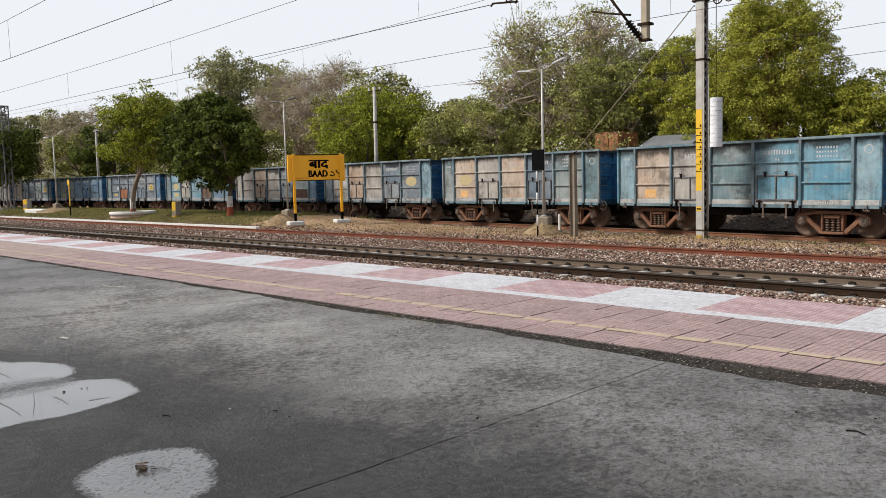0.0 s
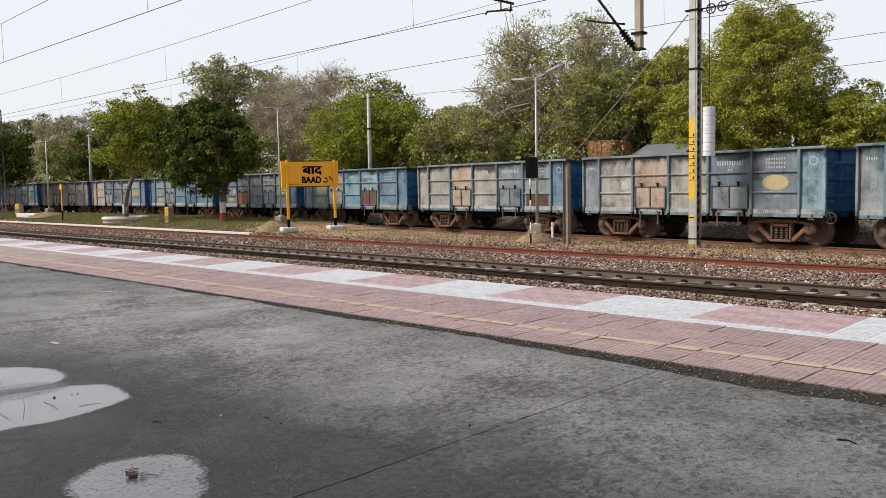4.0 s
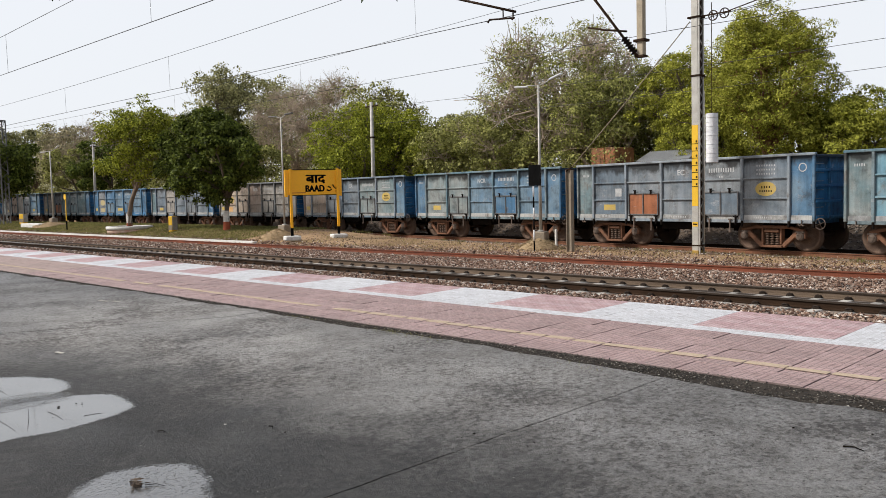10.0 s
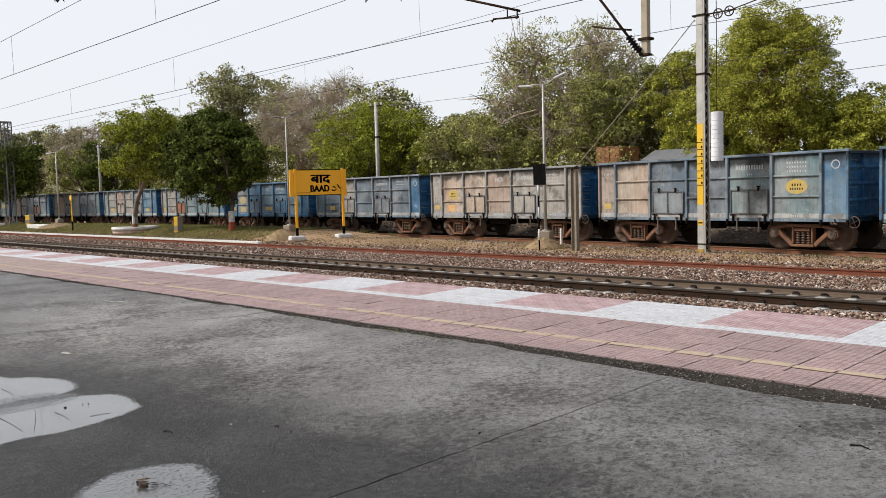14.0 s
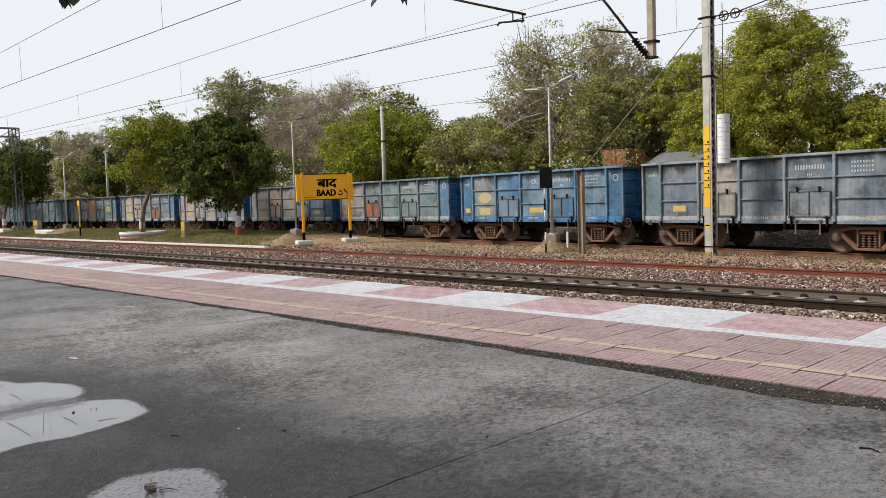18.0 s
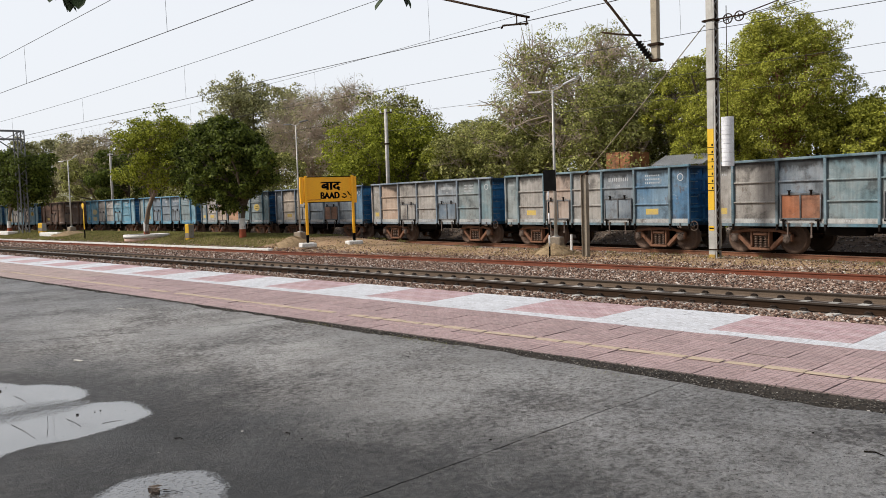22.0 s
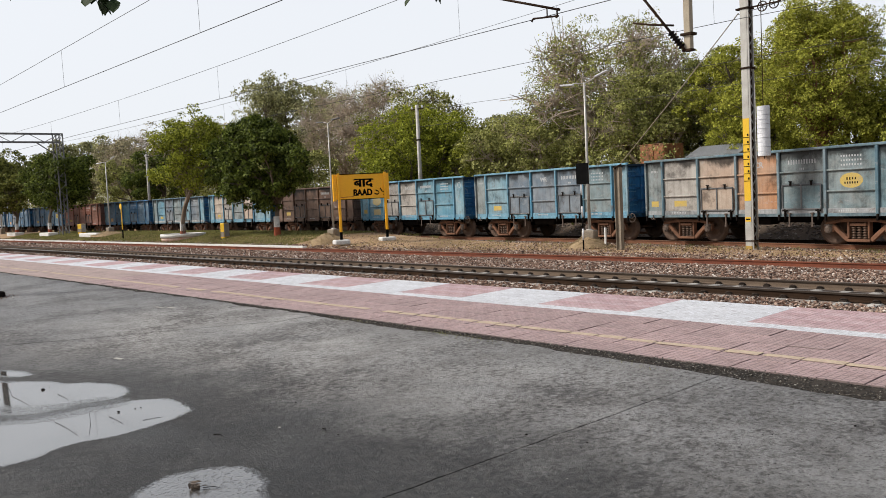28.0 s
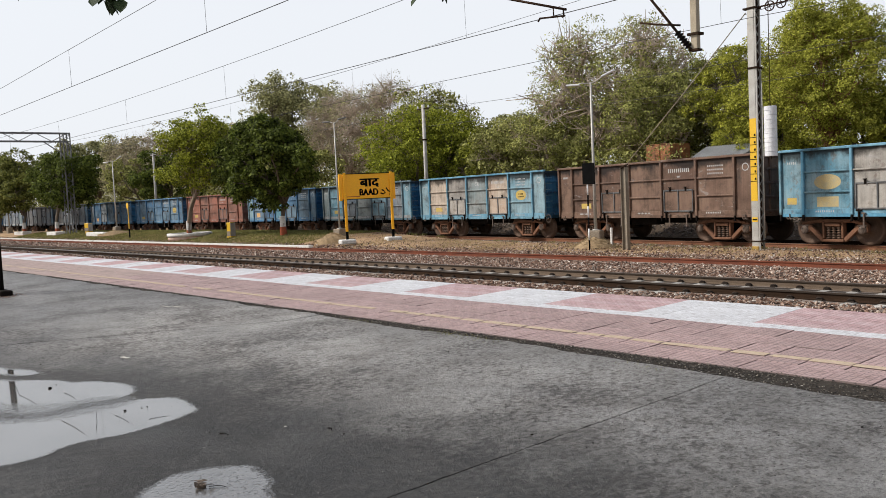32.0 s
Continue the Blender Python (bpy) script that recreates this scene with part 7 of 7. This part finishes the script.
bz_ = np.array([bank_z(x, y) for x, y in zip(bx_, by_)]) + rng_.uniform(0, 0.05, 16000)
bm = bmesh.new()
bank_ = [[bm.verts.new((x, y, bank_z(x, y) + 0.02)) for y in (track_y(x) + 2.6 + 0.4 * j for j in range(14))] for x in (-90 + 0.6 * i for i in range(163))]
for a, b in zip(bank_, bank_[1:]):
    for j in range(13):
        bm.faces.new((a[j], b[j], b[j + 1], a[j + 1])).smooth = True
tagged(part("earth_bank", bm, weathered("dark_bank_earth", (0.085, 0.06, 0.043), (0.14, 0.105, 0.078), 1.2, 0.95, fine=14, bumps=0.9)), "low dark earth bank beyond the train", "bank", kind="structure")
stones("spoil_bank", np.stack([bx_, by_, bz_], 1), 0.075, stone_mat("spoil_stones", [(0.0, (0.06, 0.045, 0.035)), (0.6, (0.15, 0.115, 0.09)), (1.0, (0.26, 0.22, 0.18))]), "low bank of earth and broken stone", 10, cat="bank")

sl_ = mesh_of("sleeper", box(bmesh.new(), -0.115, 0.115, -1.375, 1.375, -0.2, 0.0, 0.02))
sl_.materials.append(SLEEPER)
CLIP = weathered("rusty_rail_clip", (0.016, 0.012, 0.009), (0.034, 0.023, 0.017), 5, 0.85)
cl_ = bmesh.new()
tube(cl_, [(-0.06, 0.06, 0.0), (-0.06, 0.11, 0.045), (0.0, 0.13, 0.066), (0.06, 0.11, 0.045), (0.06, 0.05, 0.03), (0.0, 0.04, 0.04)], 0.021, 5)
box(cl_, -0.075, 0.075, 0.06, 0.15, -0.02, 0.035)
cl_ = mesh_of("rail_clip", cl_)
cl_.materials.append(CLIP)
GROUND_OB = bpy.data.objects["ground"]
RAILS = {0: bpy.data.objects["rail_1"], 1: bpy.data.objects["rail_2"]}
for i_ in range(-3, 175):
    x_ = 0.11 - 0.65 * i_
    part("sleeper", sl_, None, GROUND_OB, "", pose(x_, NEAR_Y + GAUGE / 2, RAIL_Z - 0.164 + random.uniform(-0.006, 0.0), 0, 0, random.uniform(-0.6, 0.6)))
    if i_ < 150:
        for r_ in (0, 1):
            for s_ in (1, -1):
                part("rail_clip", cl_, None, RAILS[r_], "", pose(x_, NEAR_Y + GAUGE * r_, RAIL_Z - 0.165, 0, 0, 0 if s_ > 0 else 180))

# soil strip between floor and pavers
n_ = 14000
px_ = rng_.uniform(-24, 2, n_)
py_ = np.array([front_y(x) - 0.05 for x in px_]) + (6.75 - np.array([front_y(x) - 0.05 for x in px_])) * rng_.uniform(0, 1, n_)
stones("soil_crumbs", np.stack([px_, py_, CROSSFALL * py_ - 0.010 + rng_.uniform(-0.008, 0.008, n_)], 1), 0.009, stone_mat("soil_crumbs", [(0.0, (0.014, 0.012, 0.010)), (0.6, (0.055, 0.047, 0.039)), (0.9, (0.12, 0.105, 0.088)), (1.0, (0.28, 0.26, 0.22))]), "dark crumbled soil and gravel in the gap", 15, cat="soil")

n_ = 4200
px_ = np.concatenate([rng_.uniform(-5.5, 1, n_ // 2), rng_.uniform(-16, -4, n_ // 2)])
py_ = np.array([front_y(x) for x in px_]) + rng_.normal(0.12, 0.14, n_)
py_ = np.clip(py_, None, 6.70)
stones("soil_clods", np.stack([px_, py_, CROSSFALL * py_ - 0.004 + rng_.uniform(-0.008, 0.004, n_)], 1), 0.009, stone_mat("soil_clods", [(0.0, (0.01, 0.009, 0.008)), (0.7, (0.03, 0.026, 0.022)), (0.9, (0.09, 0.08, 0.07)), (1.0, (0.36, 0.34, 0.31))]), "dark soil clods, leaf scraps and pale chips", 16, 0.35, cat="soil")


def grass(name, pos, h, label, seed, material=None, wide=0.006):
    rng = np.random.default_rng(seed)
    n = len(pos)
    a = rng.uniform(0, 2 * np.pi, n)
    w = np.stack([np.cos(a), np.sin(a), np.zeros(n)], 1) * wide * (h / 0.1) ** 0.5
    tip = pos + np.stack([rng.normal(0, 0.35, n), rng.normal(0, 0.35, n), np.ones(n)], 1) * (h * rng.uniform(0.5, 1.4, n))[:, None]
    v = np.stack([pos - w, pos + w, tip], 1)
    me = mesh_np(name, v.reshape(-1, 3), np.arange(3 * n).reshape(n, 3), 3)
    me.materials.append(material or GRASS_MAT)
    return tagged(new(name, me), label, "grass", kind="stuff")


vg_ = ground_points(rng_, 130000, -105, -43, 25.4, 34.5, -0.01)
grass("grass", vg_[vg_[:, 1] < np.interp(vg_[:, 0], LINE_X, LINE_Y) - 2.4], 0.085, "short green grass on the verge", 31, None, 0.022)
g_ = ground_points(rng_, 15000, -44, -4, 25.6, 30.8, -0.01)
keep_ = np.array([noise.noise((q[0] * 0.5, q[1] * 0.9, 4.0)) > 0.02 for q in g_])
grass("dry_grass", g_[keep_], 0.11, "sparse dry grass on bare earth", 32, DRY_GRASS)
cen_ = np.repeat(np.array([[-7.3, 6.45], [-7.6, 6.5], [-6.9, 6.42], [-4.6, 6.3], [-9.5, 6.5]]), 70, 0)
gp_ = cen_ + rng_.normal(0, 1, cen_.shape) * np.array([0.22, 0.06])
grass("weeds", np.stack([gp_[:, 0], gp_[:, 1], CROSSFALL * gp_[:, 1] - 0.012], 1), 0.03, "small green weeds in the soil gap", 33)
tf_ = ground_points(rng_, 30, -45, -3, 0.0, 1.0, 0)
tf_[:, 1] = np.interp(tf_[:, 0], LINE_X, LINE_Y) - 3.2 + 1.2 * tf_[:, 1]
tf_[:, 2] = [ground_z(q[0], q[1]) for q in tf_]
tf_ = np.repeat(tf_, 45, 0)
tf_ = tf_ + rng_.normal(0, 0.12, tf_.shape) * np.array([1, 1, 0])
grass("track_weeds", tf_, 0.14, "weed tufts beside the train's rails", 34)


# ---- litter on the floor ----
LITTER = weathered("wet_dead_leaf", (0.15, 0.11, 0.08), (0.05, 0.036, 0.028), 40, 0.6, fine=90)
def bit(name, x, y, build, material, label, dz=0.004, rz=0):
    ob = tagged(part(name, build, material), label, "litter", "litter on the platform")
    ob.matrix_basis = pose(x, y, plat_z(y) + dz, 0, 0, rz)


def twig_bm(L, r, bend=0.02):
    return tube(bmesh.new(), [(0, 0, 0), (L * 0.5, bend, r), (L, 0, 0)], [r, r * 0.8, r * 0.5], 5)


def clod(seed, s):
    bm = bmesh.new()
    bmesh.ops.create_icosphere(bm, subdivisions=2, radius=s)
    for v in bm.verts:
        v.co *= 1 + 0.6 * noise.noise(v.co * 3 / s + Vector((seed, 0, 0)))
        v.co.z = max(v.co.z * 0.5, -0.2 * s)
    return bm


lc_ = clod(2, 0.03)
for k_ in range(16):
    q_ = Matrix.Translation((rng_.normal(0, 0.03), rng_.normal(0, 0.02), 0.006 + 0.02 * rng_.random())) @ Matrix.Rotation(rng_.uniform(0, 6.28), 4, "Z") @ Matrix.Rotation(rng_.uniform(-0.6, 0.6), 4, "X")
    lc_.faces.new([lc_.verts.new(q_ @ Vector(c_)) for c_ in ((-0.03, 0, 0), (0, -0.012, 0.004), (0.03, 0, 0), (0, 0.012, 0.004))])
bit("leaf_clod", -4.85, 2.14, lc_, LITTER, "wet clump of dead leaves in the puddle", 0.008)
bit("leaf_stalk", -4.81, 2.17, twig_bm(0.13, 0.003), UNDER, "short dark stalk in the puddle", 0.008, 35)
for i_, (x_, y_, s_) in enumerate([(-8.77, 2.39, 0.018), (-8.88, 2.48, 0.006), (-7.19, 2.54, 0.013), (-7.18, 2.68, 0.007), (-7.16, 2.72, 0.007), (-7.46, 2.52, 0.006)]):
    bit("floating_leaf", x_, y_, clod(i_, s_), UNDER, "dark scrap floating in the puddle", 0.008)
for xa_, ya_, xb_, yb_ in ((-9.42, 2.22, -8.73, 2.10), (-8.73, 2.10, -8.17, 2.10), (-8.42, 2.42, -8.07, 2.41), (-7.33, 2.07, -6.74, 2.06), (-7.37, 2.36, -6.69, 2.13), (-7.11, 2.43, -6.78, 2.42), (-6.74, 2.57, -6.70, 2.73)):
    bit("twig", xa_, ya_, twig_bm(math.hypot(xb_ - xa_, yb_ - ya_), 0.0017, 0.008), UNDER, "thin twig lying in the puddle", 0.005, math.degrees(math.atan2(yb_ - ya_, xb_ - xa_)))
st_ = tagged(part("stone", clod(5, 0.075), LIME), "white-washed stone on the ballast by the rail", "stone")
st_.matrix_basis = pose(-6.55, 15.3, ground_z(-6.55, 15.3) + 0.02)
rr_ = random.Random(3)
for i_ in range(26):
    x_, y_ = rr_.uniform(-14, -1.5), rr_.uniform(2.6, 6.1)
    bit("grit", x_, y_, clod(i_, rr_.uniform(0.004, 0.010)), UNDER if i_ % 3 else SLEEPER, "small dark pebble on concrete floor", 0.003)
for x_, y_, L_, a_ in ((-9.72, 3.48, 0.16, 8), (-13.86, 5.7, 0.3, 3), (-13.59, 5.79, 0.2, 8)):
    bit("scrap", x_, y_, box(bmesh.new(), -L_ / 2, L_ / 2, -0.02, 0.02, 0, 0.008, 0.002), SLEEPER, "pale flat scrap on the concrete floor", 0.002, a_)
# grit and flakes strewn over the concrete
gx_, gy_ = rng_.uniform(-16, 1, 9000), 6.2 - 5.2 * rng_.uniform(0, 1, 9000) ** 1.3
stones("floor_grit", np.stack([gx_, gy_, CROSSFALL * gy_ + 0.001], 1), 0.0055, stone_mat("floor_grit", [(0.0, (0.02, 0.018, 0.016)), (0.75, (0.07, 0.065, 0.06)), (1.0, (0.3, 0.29, 0.27))]), "fine grit strewn over the concrete floor", 43, 0.5)
bit("twig", -5.85, 2.75, twig_bm(0.09, 0.005, 0.01), UNDER, "short dark twig on the concrete floor", 0.005, 20)
bit("twig", -5.3, 3.35, twig_bm(0.08, 0.005, 0.015), UNDER, "short dark twig on the concrete floor", 0.005, -15)
bit("twig", -1.99, 5.4, twig_bm(0.13, 0.006, 0.015), UNDER, "short dark twig on the concrete floor", 0.005, -8)
st_ = empty("iron_stand", -19.75, 4.56, plat_z(4.56), label="dark iron post bolted to the platform floor", category="post")
part("upright", tube(bmesh.new(), [(0, 0, 0), (0, 0, 2.6)], 0.06, 10), UNDER, st_)
part("foot_plate", bm_box(-0.25, 0.45, -0.12, 0.12, 0.0, 0.12, bevel=0.02), UNDER, st_)
lp_ = stones("stand_rubble", np.stack([rng_.normal(-19.6, 0.35, 260), rng_.normal(4.5, 0.2, 260), np.full(260, plat_z(4.5) + 0.006)], 1), 0.018, BALLAST, "grit swept round the iron post", 41)


def motions():
    """The train draws past, all its wagons together, and its wheelsets roll."""
    spin = [(i / 10, Matrix.Rotation(train_way(i / 10) / (0.5 * BOGIE_SIZE), 4, "Y")) for i in range(321)]
    for k, w in enumerate(TRAIN):
        walk(w, [(t / 2, wagon_pose(t / 2, k)) for t in range(0, 65)])
        for ws in [o for o in w.children_recursive if o.name.startswith("wheelset")]:
            at = Matrix.Translation(ws.location)
            walk(ws, [(t, at @ m) for t, m in spin])


motions()
